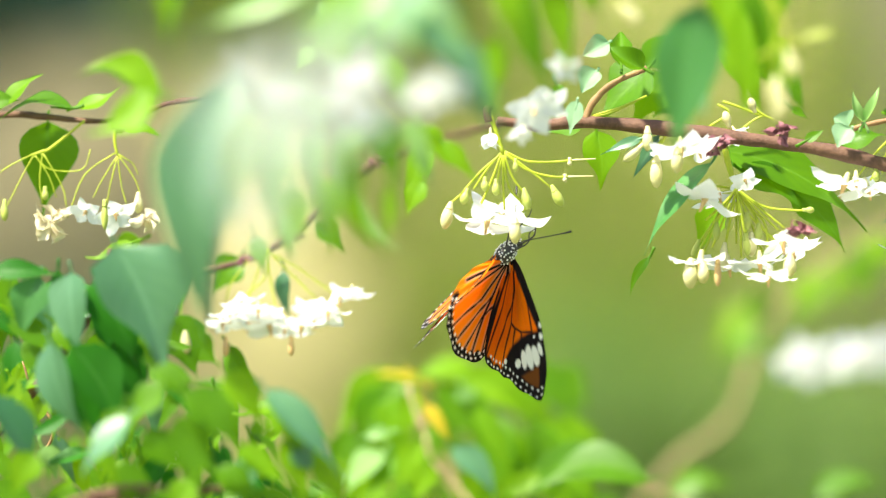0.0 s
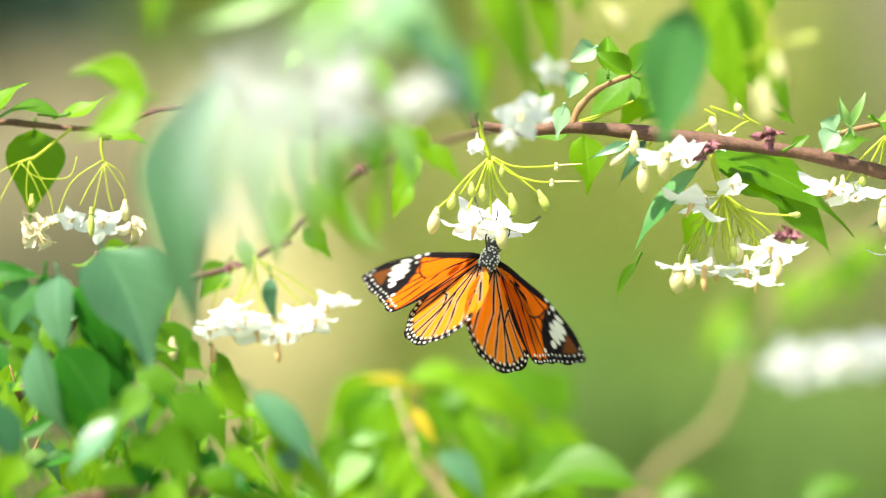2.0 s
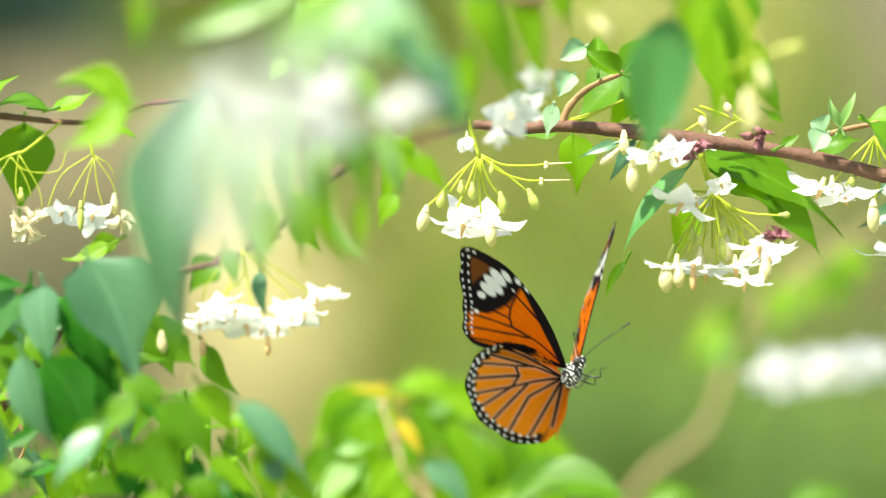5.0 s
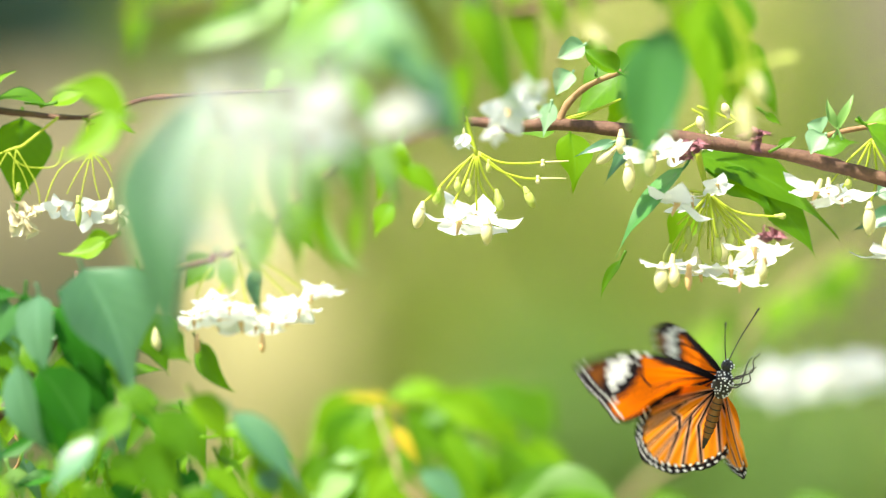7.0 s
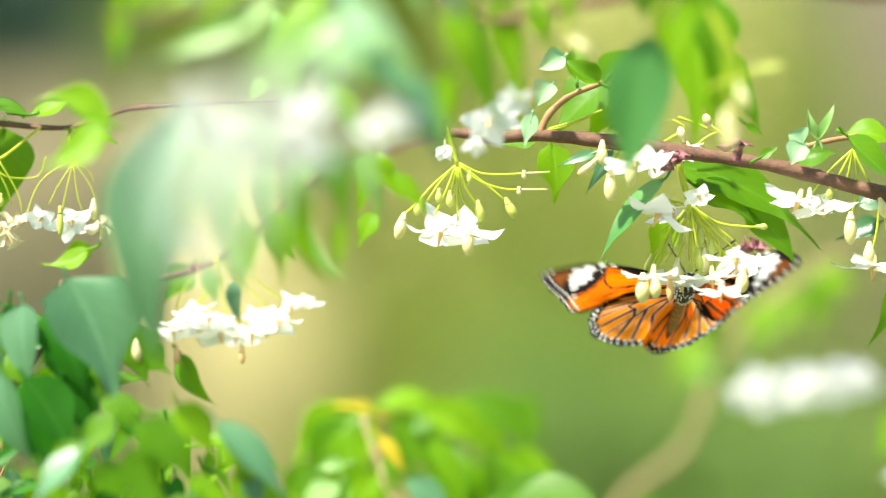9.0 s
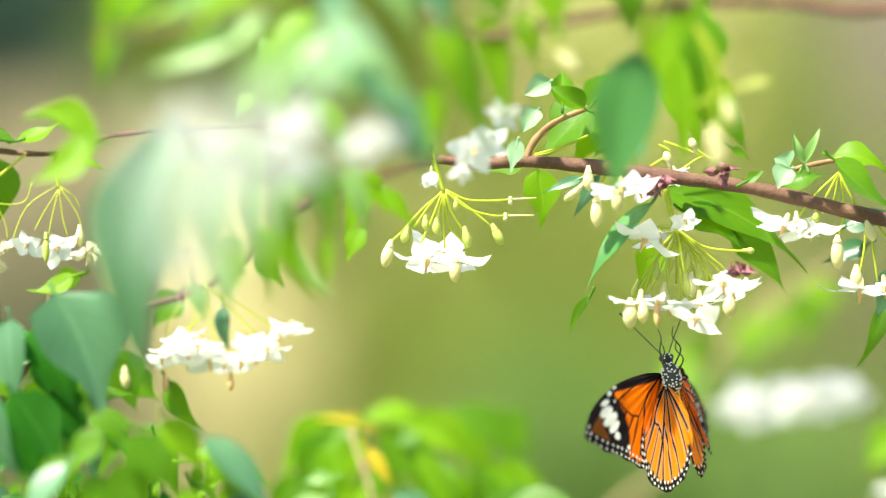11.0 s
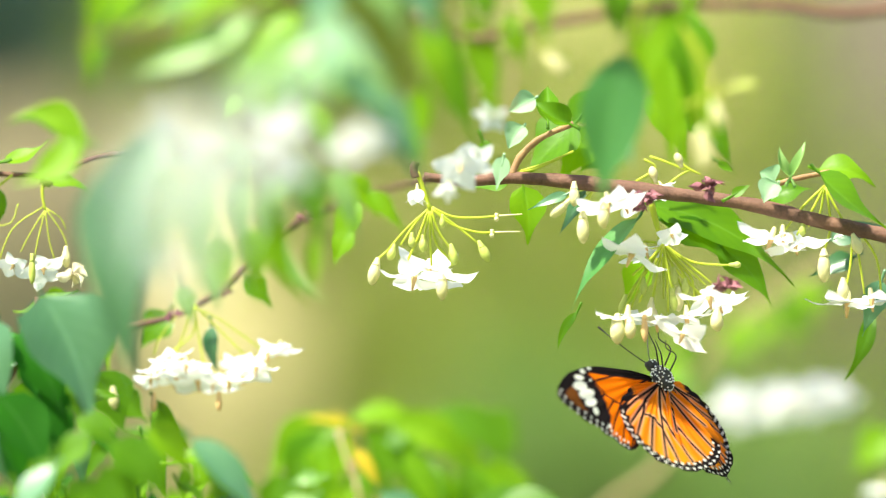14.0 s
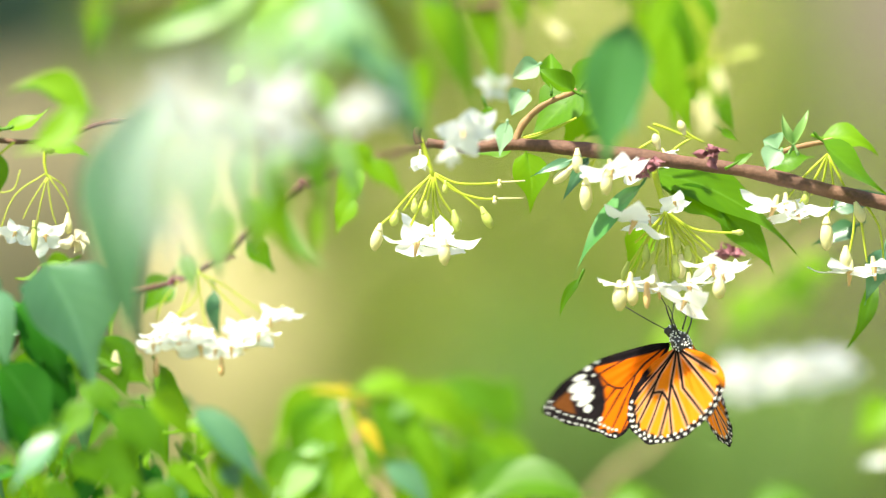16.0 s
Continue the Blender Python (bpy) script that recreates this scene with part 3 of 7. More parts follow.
leaf_mass("hedge", Vector((0.35, 7.0, 0.55)), (1.6, 0.5, 0.66), 4200, 0.07, HEDGE, "low green shrub along the wall", "shrub", 8)
stem(thing("tree_trunk", (-1.2, 7.55, 0), "grey-brown tree trunk behind the dark crown", "tree"), "trunk", [Vector((-1.2, 7.55, -0.02)), Vector((-1.17, 7.55, 1.0)), Vector((-1.2, 7.55, 2.6))], 90, 50, BARK)

# ---- the flowering branch on which the butterfly feeds ----

branch = thing("flowering_branch", mm(300.0, 0, -9.9), "red-brown flowering branch with green leaves and hanging white flowers", "branch", "flowering branches of the shrub")
stem(branch, "stem", [mm(300.0, 0, -9.9), mm(235.3, 0, 1.7), mm(182.5, 0, 11.0), mm(142.2, 0, 18.5), mm(121.7, 0, 23.1), mm(101.8, 0, 27.8), mm(76.7, 0, 31.0), mm(58.4, 0, 33.4), mm(38.2, 0, 34.9), mm(27.3, 0, 34.0), mm(14.9, 0, 35.2)], 2.60, 1.35, BARK, knots=((0.62, 0.25), (0.7, 0.3), (0.8, 0.2), (0.9, 0.2)))
stem(branch, "twig", [mm(39.0, 0, 35.5), mm(41.3, 0, 40.5), mm(46.7, 0, 45.5), mm(56.0, 0, 49.7)], 1.09, 0.78, TWIG)
stem(branch, "twig", [mm(108.0, 0, 27.8), mm(111.1, 0, 32.0), mm(115.8, 0, 34.0), mm(126.6, 0, 36.2)], 0.93, 0.70, TWIG)
stem(branch, "twig", [mm(12.7, 0, 34.9), mm(12.1, 0, 37.4), mm(12.7, 0, 39.3)], 1.24, 1.09, BARK)
leaf(branch, mm(55.0, -5, 49.3), mm(45.0, -5, 55.5), 6.2, mat=LEAF, curl=0.50, sweep=-1.55)
leaf(branch, mm(49.0, 0, 50.1), mm(49.1, 10, 60.3), 5.3, mat=LEAF, curl=0.60)
leaf(branch, mm(42.4, -5, 48.9), mm(38.0, -5, 42.7), 6.2, mat=LEAF_MINT, curl=0.50, facing=(0.2, -0.8, 0.5), stalk=0.6)
leaf(branch, mm(45.5, -5, 56.6), mm(38.0, -5, 52.7), 5.6, mat=LEAF_MINT, curl=0.30, facing=(0.1, -0.8, 0.5), stalk=0.6)
leaf(branch, mm(36.7, -10, 40.5), mm(34.5, -10, 31.0), 4.9, mat=LEAF_MINT, facing=(-0.2, -0.8, 0.5), stalk=0.6)
leaf(branch, mm(56.3, 25, 51.1), mm(71.5, 45, 57.1), 11.1, mat=LEAF, bend=3.16)
leaf(branch, mm(57.6, 20, 50.6), mm(43.5, 20, 35.6), 15.0, mat=LEAF)
leaf(branch, mm(61.8, 25, 49.2), mm(53.1, 25, 34.1), 12.6, mat=LEAF_YOUNG)
leaf(branch, mm(70.8, 30, 46.2), mm(58.1, 30, 35.9), 11.1, mat=LEAF)
leaf(branch, mm(38.5, 10, 33.8), mm(27.5, 10, 32.2), 4.7, mat=LEAF)
leaf(branch, mm(42.4, 10, 32.7), mm(43.5, 10, 16.1), 9.7, mat=LEAF_YOUNG, sweep=-0.94)
leaf(branch, mm(54.3, -5, 30.3), mm(43.0, -5, 25.7), 2.8, mat=LEAF_TEAL)
leaf(branch, mm(59.6, 10, 31.4), mm(52.2, 10, 18.9), 4.1, mat=LEAF_DARK)
leaf(branch, mm(73.3, -5, 23.3), mm(55.0, -5, -1.7), 9.0, mat=LEAF_MID, sweep=-0.93, facing=(-0.5, -0.7, 0.5))
leaf(branch, mm(57.2, 10, -2.2), mm(51.7, 10, -13.9), 2.5, mat=LEAF, sweep=1.25)
leaf(branch, mm(76.5, 20, 12.8), mm(70.6, 20, -1.7), 8.2, mat=LEAF_YOUNG)
leaf(branch, mm(77.3, 12, 27.5), mm(117.6, 14, 4.6), 12.5, mat=LEAF, sweep=-4.01, bend=1.85, facing=(0.1, -0.8, 0.6))
leaf(branch, mm(96.7, 15, 16.6), mm(111.6, 15, -1.1), 8.8, mat=LEAF, sweep=-1.57)
leaf(branch, mm(82.2, 10, 22.0), mm(99.4, 10, 10.8), 9.7, mat=LEAF, sweep=-1.56)
leaf(branch, mm(81.3, 20, 23.8), mm(97.0, 20, 15.9), 9.4, mat=LEAF)
leaf(branch, mm(99.1, -5, 29.5), mm(104.8, -5, 32.9), 2.8, mat=LEAF)
leaf(branch, mm(110.7, -5, 33.2), mm(106.7, -5, 36.0), 6.8, mat=LEAF_MINT, curl=0.40, facing=(-0.3, -0.8, 0.5), stalk=0.6)
leaf(branch, mm(111.5, -10, 32.8), mm(107.5, -10, 27.6), 6.8, mat=LEAF_MINT, curl=0.40, facing=(-0.1, -0.5, 0.9), stalk=0.6)
leaf(branch, mm(115.3, -5, 34.5), mm(112.3, -5, 43.4), 3.4, mat=LEAF_PALE, curl=0.50, sweep=-2.3, facing=(0.5, -0.7, 0.5))
leaf(branch, mm(115.3, -5, 34.8), mm(119.4, -5, 44.7), 3.2, mat=LEAF_PALE, curl=0.50, sweep=2.3, facing=(-0.5, -0.7, 0.5))
leaf(branch, mm(111.2, 20, 28.8), mm(123.5, 20, 31.7), 7.9, mat=LEAF, bend=1.89)
leaf(branch, mm(122.8, -5, 36.0), mm(141.6, -5, 20.3), 12.4, mat=LEAF, sweep=6.18, bend=2.32, facing=(0, -0.5, 0.9))
leaf(branch, mm(124.6, 15, 37.0), mm(140.6, 15, 32.3), 9.4, mat=LEAF_YOUNG, bend=3.14)
leaf(branch, mm(128.5, 20, 17.5), mm(144.3, 20, 22.2), 7.9, mat=LEAF_DARK)
leaf(branch, mm(141.6, 10, 6.4), mm(136.2, 10, -9.2), 6.9, mat=LEAF_TEAL)
leaf(branch, mm(139.9, 20, -2.2), mm(131.3, 20, -22.7), 4.7, mat=LEAF, sweep=-2.20)
leaf(branch, mm(97.0, 20, 39.5), mm(102.1, 20, 36.1), 2.2, mat=LEAF)
leaf(branch, mm(84.0, 50, 60.0), mm(103.2, 50, 38.0), 14.0, mat=LEAF, sweep=-2.0)
leaf(branch, mm(78.0, 40, 59.0), mm(90.0, 40, 38.5), 12.0, mat=LEAF_YOUNG, sweep=-1.0)
leaf(branch, mm(135.3, 25, 12.8), mm(122.7, 25, 7.3), 6.3, mat=LEAF_DARK)
tuft(branch, mm(75.1, -12, 29.1), 5.4, seed=1, n=11)
tuft(branch, mm(91.7, -12, 31.6), 5.4, seed=2, n=11)
tuft(branch, mm(96.9, -20, 4.4), 5.2, seed=3, n=12)
tuft(branch, mm(73.8, -7, 26.4), 3.1, seed=4)
pedicel(branch, [mm(13.0, 0, 36.6), mm(14.9, 0, 31.2), mm(16.5, 0, 26.2)], r0=0.70, r1=0.60)
pedicel(branch, [mm(16.1, 0, 26.2), mm(10.2, 0, 21.1), mm(4.8, 0, 14.9)])
pedicel(branch, [mm(4.8, 0, 14.9), mm(2.5, 0, 12.9), mm(0.9, 0, 11.8)])
pedicel(branch, [mm(16.1, 0, 26.2), mm(13.3, 0, 18.8), mm(9.5, 0, 10.2), mm(9.0, 0, 7.1)])
pedicel(branch, [mm(16.5, 0, 26.2), mm(15.2, 0, 20.3), mm(14.6, 0, 17.2)])
pedicel(branch, [mm(16.8, 0, 26.2), mm(18.8, 0, 20.3), mm(21.9, 0, 15.7)])
pedicel(branch, [mm(16.9, 0, 26.5), mm(23.4, 0, 21.9), mm(29.6, 0, 16.9)])
pedicel(branch, [mm(16.9, 0, 26.8), mm(22.7, 0, 24.2), mm(29.6, 0, 23.9), mm(35.4, 0, 24.4)])
pedicel(branch, [mm(16.9, 0, 26.5), mm(22.7, 0, 21.9), mm(29.6, 0, 19.9), mm(34.3, 0, 19.9)])
pedicel(branch, [mm(16.5, 0, 26.2), mm(18.0, 0, 17.2), mm(21.9, 0, 12.6), mm(22.7, 0, 10.7)])
pedicel(branch, [mm(16.5, 0, 26.2), mm(16.5, 0, 18.8), mm(16.9, 0, 10.7)])
pedicel(branch, [mm(15.8, 0, 26.2), mm(12.1, 0, 21.9), mm(8.4, 0, 16.5)])
pedicel(branch, [mm(35.4, 0, 24.4), mm(41.9, 0, 24.8)], r0=0.28, r1=0.20, mat=BUD)
pedicel(branch, [mm(34.3, 0, 19.9), mm(41.3, 0, 20.0)], r0=0.28, r1=0.20, mat=BUD)
bud(branch, mm(2.0, 0, 12.3), length=7.1, width=3.4, down=(-0.25, 0, -1))
bud(branch, mm(6.5, 0, 16.0), length=4.0, width=2.5, down=(-0.3, 0, -1), mat=BUD_GREEN)
bud(branch, mm(14.6, 0, 18.5), length=4.0, width=2.5, mat=BUD_GREEN)
bud(branch, mm(11.5, 0, 19.1), length=3.4, width=2.2, mat=BUD_GREEN)
bud(branch, mm(22.3, 0, 16.0), length=5.3, width=2.8, down=(0.2, 0, -1), mat=BUD_GREEN)
bud(branch, mm(30.1, 0, 16.9), length=5.9, width=2.8, down=(0.5, 0, -1), mat=BUD_GREEN)
bud(branch, mm(19.9, 0, 24.2), length=3.1, width=1.7, mat=BUD_GREEN)
bud(branch, mm(33.5, 0, 19.9), length=1.6, width=1.4, mat=BUD)
bud(branch, mm(34.8, 0, 24.4), length=1.6, width=1.4, mat=BUD)
flower(branch, mm(12.1, -5, 7.6), seed=5, down=(-0.15, -0.42, -1), size=1.12, droop=-0.12)
flower(branch, mm(20.3, 0, 7.1), seed=6, down=(0.15, -0.30, -1), size=1.08, spin=0.50, droop=-0.10)
flower(branch, mm(16.3, 15, 9.9), seed=7, down=(0, -0.2, -1), size=1.10, spin=0.90, droop=-0.35)
bud(branch, mm(19.6, -15, 8.1), length=6.8, width=3.4, mat=BUD)
flower(branch, mm(13.0, -5, 31.7), seed=8, down=(0, -0.3, -1), size=0.60, droop=0.90)
flower(branch, mm(24.1, -50, 36.8), seed=9, down=(0, -0.8, -0.5), size=0.85)
flower(branch, mm(27.7, -40, 38.6), seed=10, down=(0.3, -0.7, -0.5), size=0.75, spin=0.60)
flower(branch, mm(20.9, -60, 31.6), seed=11, down=(-0.2, -0.4, -0.8), size=0.50, spin=0.30, droop=0.80)
leaf(branch, mm(30.7, -20, 44.5), mm(32.3, -20, 40.2), 3.1, mat=LEAF)
pedicel(branch, [mm(63.0, 0, 33.1), mm(61.5, 0, 31.2), mm(59.1, 0, 28.9)])
pedicel(branch, [mm(56.8, 0, 33.4), mm(56.8, 0, 31.2), mm(56.5, 0, 29.6)])
pedicel(branch, [mm(56.8, 0, 32.7), mm(54.5, 0, 28.9), mm(53.4, 0, 27.8)])
pedicel(branch, [mm(61.5, 0, 32.0), mm(59.1, 0, 26.5), mm(58.7, 0, 24.7)])
pedicel(branch, [mm(41.3, 0, 36.6), mm(49.0, 0, 39.0), mm(56.0, 0, 42.1)])
pedicel(branch, [mm(40.5, 0, 36.2), mm(45.9, 0, 37.4), mm(52.9, 0, 40.5)])
flower(branch, mm(64.6, -15, 27.5), seed=12, down=(0.05, -0.35, -1), size=1.20, droop=0.00)
flower(branch, mm(69.7, -5, 27.7), seed=13, down=(0.3, -0.3, -0.9), size=0.95, spin=0.40, droop=0.10)
bud(branch, mm(56.0, -5, 32.9), length=6.2, width=3.1)
bud(branch, mm(54.3, -5, 28.3), length=6.5, width=3.1, down=(-0.8, 0, -0.7))
bud(branch, mm(58.2, -10, 24.8), length=8.3, width=3.7)
bud(branch, mm(63.3, -20, 26.9), length=6.4, width=3.4)
flower(branch, mm(80.4, 5, 32.6), seed=14, down=(0.3, -0.3, -0.6), size=0.60, droop=0.60)
pedicel(branch, [mm(85.4, 10, 39.6), mm(88.5, 10, 37.2), mm(91.6, 10, 35.8)])
pedicel(branch, [mm(77.5, 10, 40.8), mm(82.2, 10, 39.2), mm(87.7, 10, 36.9)])
pedicel(branch, [mm(80.7, 10, 31.4), mm(85.4, 10, 35.3), mm(88.5, 10, 36.9)])
pedicel(branch, [mm(73.6, 10, 33.8), mm(79.1, 10, 37.7), mm(76.0, 10, 40.0)])
bud(branch, mm(85.8, 5, 38.2), length=3.7, width=2.5, down=(-0.4, 0, 1))
bud(branch, mm(78.5, 0, 34.0), length=4.0, width=2.5, down=(-0.3, 0, 1))
stem(branch, "peduncle", [mm(77.3, 0, 28.1), mm(78.8, 0, 21.9), mm(80.5, 0, 16.5)], 0.93, 0.78, PEDICEL)
pedicel(branch, [mm(80.5, 0, 16.5), mm(75.4, 0, 17.2), mm(74.2, 0, 16.5)])
pedicel(branch, [mm(80.5, 0, 16.5), mm(75.4, 0, 7.9), mm(71.5, 0, -1.4)])
pedicel(branch, [mm(80.5, 0, 16.5), mm(78.5, 0, 6.4), mm(77.3, 0, -2.2)])
pedicel(branch, [mm(80.5, 0, 16.5), mm(81.6, 0, 6.4), mm(81.9, 0, -2.2)])
pedicel(branch, [mm(80.5, 0, 16.5), mm(84.7, 0, 11.0), mm(88.6, 0, 6.4), mm(89.1, 0, -4.5)])
pedicel(branch, [mm(80.5, 0, 16.5), mm(86.3, 0, 11.8), mm(94.0, 0, 5.6)])
pedicel(branch, [mm(80.5, 0, 16.5), mm(87.8, 0, 11.8), mm(95.6, 0, 10.7), mm(101.8, 0, 10.7)])
pedicel(branch, [mm(80.5, 0, 16.5), mm(73.9, 0, 6.4), mm(68.4, 0, -4.5)])
pedicel(branch, [mm(80.5, 0, 16.5), mm(83.2, 0, 4.8), mm(84.7, 0, -1.4)])
pedicel(branch, [mm(80.5, 0, 17.2), mm(83.2, 0, 19.1), mm(84.7, 0, 20.0)])
pedicel(branch, [mm(80.5, 0, 16.5), mm(84.0, 0, 9.5), mm(93.3, 0, 0.2)])
pedicel(branch, [mm(80.5, 0, 16.5), mm(79.5, 0, 11.0), mm(78.5, 0, 7.6)])
pedicel(branch, [mm(80.5, 0, 16.5), mm(82.9, 0, 11.0), mm(83.5, 0, 8.7)])
pedicel(branch, [mm(80.5, 0, 16.5), mm(76.2, 0, 11.0), mm(75.1, 0, 6.4)])
pedicel(branch, [mm(80.5, 0, 16.5), mm(85.5, 0, 9.5), mm(86.6, 0, 5.6)])
flower(branch, mm(71.5, -10, 13.7), seed=15, down=(-0.4, -0.25, -0.9), size=1.15, spin=0.30, droop=-0.10)
flower(branch, mm(75.7, 0, 15.4), seed=16, down=(0.2, -0.3, -0.9), size=0.90, spin=0.80)
flower(branch, mm(82.6, -5, 19.0), seed=17, down=(0.2, -0.6, -0.6), size=0.55)
flower(branch, mm(70.2, -10, -3.2), seed=18, down=(-0.1, -0.08, -1), size=1.15, droop=-0.10)
flower(branch, mm(78.5, 0, -4.2), seed=19, down=(0.12, -0.1, -1), size=1.05, spin=0.40, droop=-0.05)
flower(branch, mm(86.7, -5, -3.2), seed=20, down=(0.05, -0.12, -1), size=1.10, spin=0.20, droop=0.00)
low_flower = flower(branch, mm(88.4, -15, -7.2), seed=21, down=(0, -0.06, -1), size=0.92, spin=0.70, droop=-0.05)
flower(branch, mm(92.6, -10, 2.0), seed=22, down=(0.1, -0.4, -1), size=1.10, spin=0.10)
flower(branch, mm(95.6, 0, 0.2), seed=23, down=(0.4, -0.3, -1), size=0.90, spin=0.60)
bud(branch, mm(67.2, -15, -3.2), length=7.7, width=4.3)
bud(branch, mm(70.7, -15, -3.7), length=5.8, width=3.4)
bud(branch, mm(94.1, -17, -1.7), length=5.8, width=3.7)
bud(branch, mm(84.7, 0, 4.0), length=6.2, width=3.1)
bud(branch, mm(77.0, -5, 0.2), length=6.2, width=2.8)
bud(branch, mm(74.6, -15, -2.9), length=7.4, width=2.1, mat=STAMEN)
bud(branch, mm(78.5, 0, 8.7), length=4.0, width=2.3, mat=BUD_GREEN)
bud(branch, mm(83.5, 0, 9.5), length=4.3, width=2.5, mat=BUD_GREEN)
bud(branch, mm(75.1, 0, 6.7), length=4.3, width=2.3, mat=BUD_GREEN)
bud(branch, mm(86.6, 0, 6.4), length=4.0, width=2.3, mat=BUD_GREEN)
bud(branch, mm(99.5, 0, 10.7), length=2.5, width=1.9, down=(1, 0, 0), mat=BUD_GREEN)
pedicel(branch, [mm(80.2, -5, 16.4), mm(76.9, -5, 12.5), mm(71.8, -5, 7.8)], r0=0.42, r1=0.34)
pedicel(branch, [mm(80.7, 3, 16.5), mm(76.6, 3, 10.4), mm(70.3, 3, 1.3)], r0=0.40, r1=0.32)
bud(branch, mm(70.3, 3, 1.9), length=4.7, width=2.2, mat=BUD_GREEN, down=(-0.31, 0, -1))
pedicel(branch, [mm(81.2, 11, 16.6), mm(78.5, 11, 10.1), mm(74.5, 11, 0.4)], r0=0.38, r1=0.30)
pedicel(branch, [mm(80.5, -1, 16.4), mm(79.2, -1, 10.1), mm(77.3, -1, 0.4)], r0=0.40, r1=0.32)
bud(branch, mm(77.3, -1, 1.1), length=3.7, width=2.2, mat=BUD, down=(-0.11, 0, -1))
pedicel(branch, [mm(81.0, 7, 16.5), mm(81.0, 7, 10.4), mm(81.0, 7, 1.4)], r0=0.38, r1=0.30)
pedicel(branch, [mm(80.2, -5, 16.4), mm(81.3, -5, 10.9), mm(82.8, -5, 3.0)], r0=0.40, r1=0.32)
bud(branch, mm(82.8, -5, 3.6), length=5.6, width=2.2, mat=BUD_GREEN, down=(0.11, 0, -1))
pedicel(branch, [mm(80.7, 3, 16.5), mm(83.8, 3, 9.4), mm(88.3, 3, -1.5)], r0=0.38, r1=0.30)
pedicel(branch, [mm(81.2, 11, 16.6), mm(85.3, 11, 10.6), mm(91.4, 11, 1.7)], r0=0.40, r1=0.32)
bud(branch, mm(91.4, 11, 2.3), length=4.7, width=2.2, mat=BUD, down=(0.31, 0, -1))
pedicel(branch, [mm(80.5, -1, 16.4), mm(85.2, -1, 11.6), mm(92.1, -1, 5.2)], r0=0.38, r1=0.30)
pedicel(branch, [mm(125.1, 0, 32.4), mm(121.2, 0, 25.0), mm(117.3, 0, 18.8)])
pedicel(branch, [mm(125.1, 0, 32.4), mm(118.9, 0, 26.5), mm(114.2, 0, 20.3)])
pedicel(branch, [mm(125.4, 0, 32.0), mm(126.6, 0, 21.9), mm(125.1, 0, 14.9)])
pedicel(branch, [mm(125.1, 0, 32.0), mm(129.7, 0, 23.4), mm(132.8, 0, 18.0)])
pedicel(branch, [mm(125.1, 0, 32.4), mm(123.5, 0, 24.2), mm(120.4, 0, 21.1)])
flower(branch, mm(109.5, -10, 17.9), seed=24, down=(-0.35, -0.2, -1), size=1.20, droop=-0.05)
flower(branch, mm(116.1, -5, 16.9), seed=25, down=(0.25, -0.3, -1), size=1.10, spin=0.50)
flower(branch, mm(114.3, 10, 19.2), seed=26, down=(0, -0.3, -1), size=1.00, spin=0.90)
bud(branch, mm(123.9, -10, 14.3), length=8.6, width=3.7)
bud(branch, mm(132.4, -5, 18.4), length=5.3, width=3.1, down=(0.4, 0, -1))
bud(branch, mm(118.9, 0, 21.9), length=3.4, width=2.2, mat=BUD_GREEN)
pedicel(branch, [mm(132.8, 0, 21.9), mm(132.1, 0, 11.0), mm(130.5, 0, 3.3)])
pedicel(branch, [mm(132.8, 0, 21.9), mm(134.4, 0, 12.6), mm(135.9, 0, 2.5)])
pedicel(branch, [mm(132.8, 0, 21.9), mm(139.1, 0, 12.6), mm(140.6, 0, 1.7)])
flower(branch, mm(130.8, -5, 0.2), seed=27, down=(-0.1, -0.12, -1), size=1.20, droop=-0.10)
flower(branch, mm(137.3, -5, 1.4), seed=28, down=(0.1, -0.15, -1), size=1.10, spin=0.50, droop=-0.05)
bud(branch, mm(129.1, -10, 6.3), length=5.5, width=3.4)

# ---- the branch to its side, with withered and fresh flowers ----

side = thing("flowering_branch", mm(-275.1, 30, 17.6), "thin brown branch with arching leaves and hanging white flowers", "branch", "flowering branches of the shrub")
stem(side, "stem", [mm(-274.1, 25, 17.5), mm(-218.8, 25, 28.3), mm(-171.3, 25, 35.7), mm(-123.9, 25, 37.5), mm(-112.9, 25, 37.1), mm(-100.2, 25, 35.9), mm(-89.9, 25, 36.2), mm(-76.5, 25, 40.8), mm(-63.9, 25, 41.9), mm(-48.1, 25, 42.8), mm(-30.3, 25, 43.5)], 1.26, 0.41, BARK, knots=((0.75, 0.3), (0.85, 0.3)))
leaf(side, mm(-121.9, 20, 40.3), mm(-111.5, 20, 48.7), 5.4, mat=LEAF_YOUNG, sweep=-0.94)
leaf(side, mm(-128.2, 20, 41.1), mm(-117.5, 20, 41.4), 6.3, mat=LEAF)
leaf(side, mm(-103.0, 20, 39.2), mm(-123.5, 20, 36.1), 7.6, mat=LEAF, sweep=4.09, facing=(0, -0.5, 0.9))
leaf(side, mm(-102.6, 25, 39.7), mm(-89.9, 25, 45.7), 5.7, mat=LEAF_YOUNG, sweep=2.21)
leaf(side, mm(-110.9, 30, 35.9), mm(-112.5, 30, 8.9), 15.9, mat=LEAF, facing=(0.2, -0.9, 0.2))
leaf(side, mm(-90.7, 25, 34.6), mm(-78.1, 25, 31.0), 6.3, mat=LEAF_YOUNG)
stem(side, "peduncle", [mm(-100.0, 22, 35.8), mm(-109.5, 22, 28.2), mm(-111.8, 22, 27.3), mm(-115.0, 22, 26.2)], 0.41, 0.35, PEDICEL)
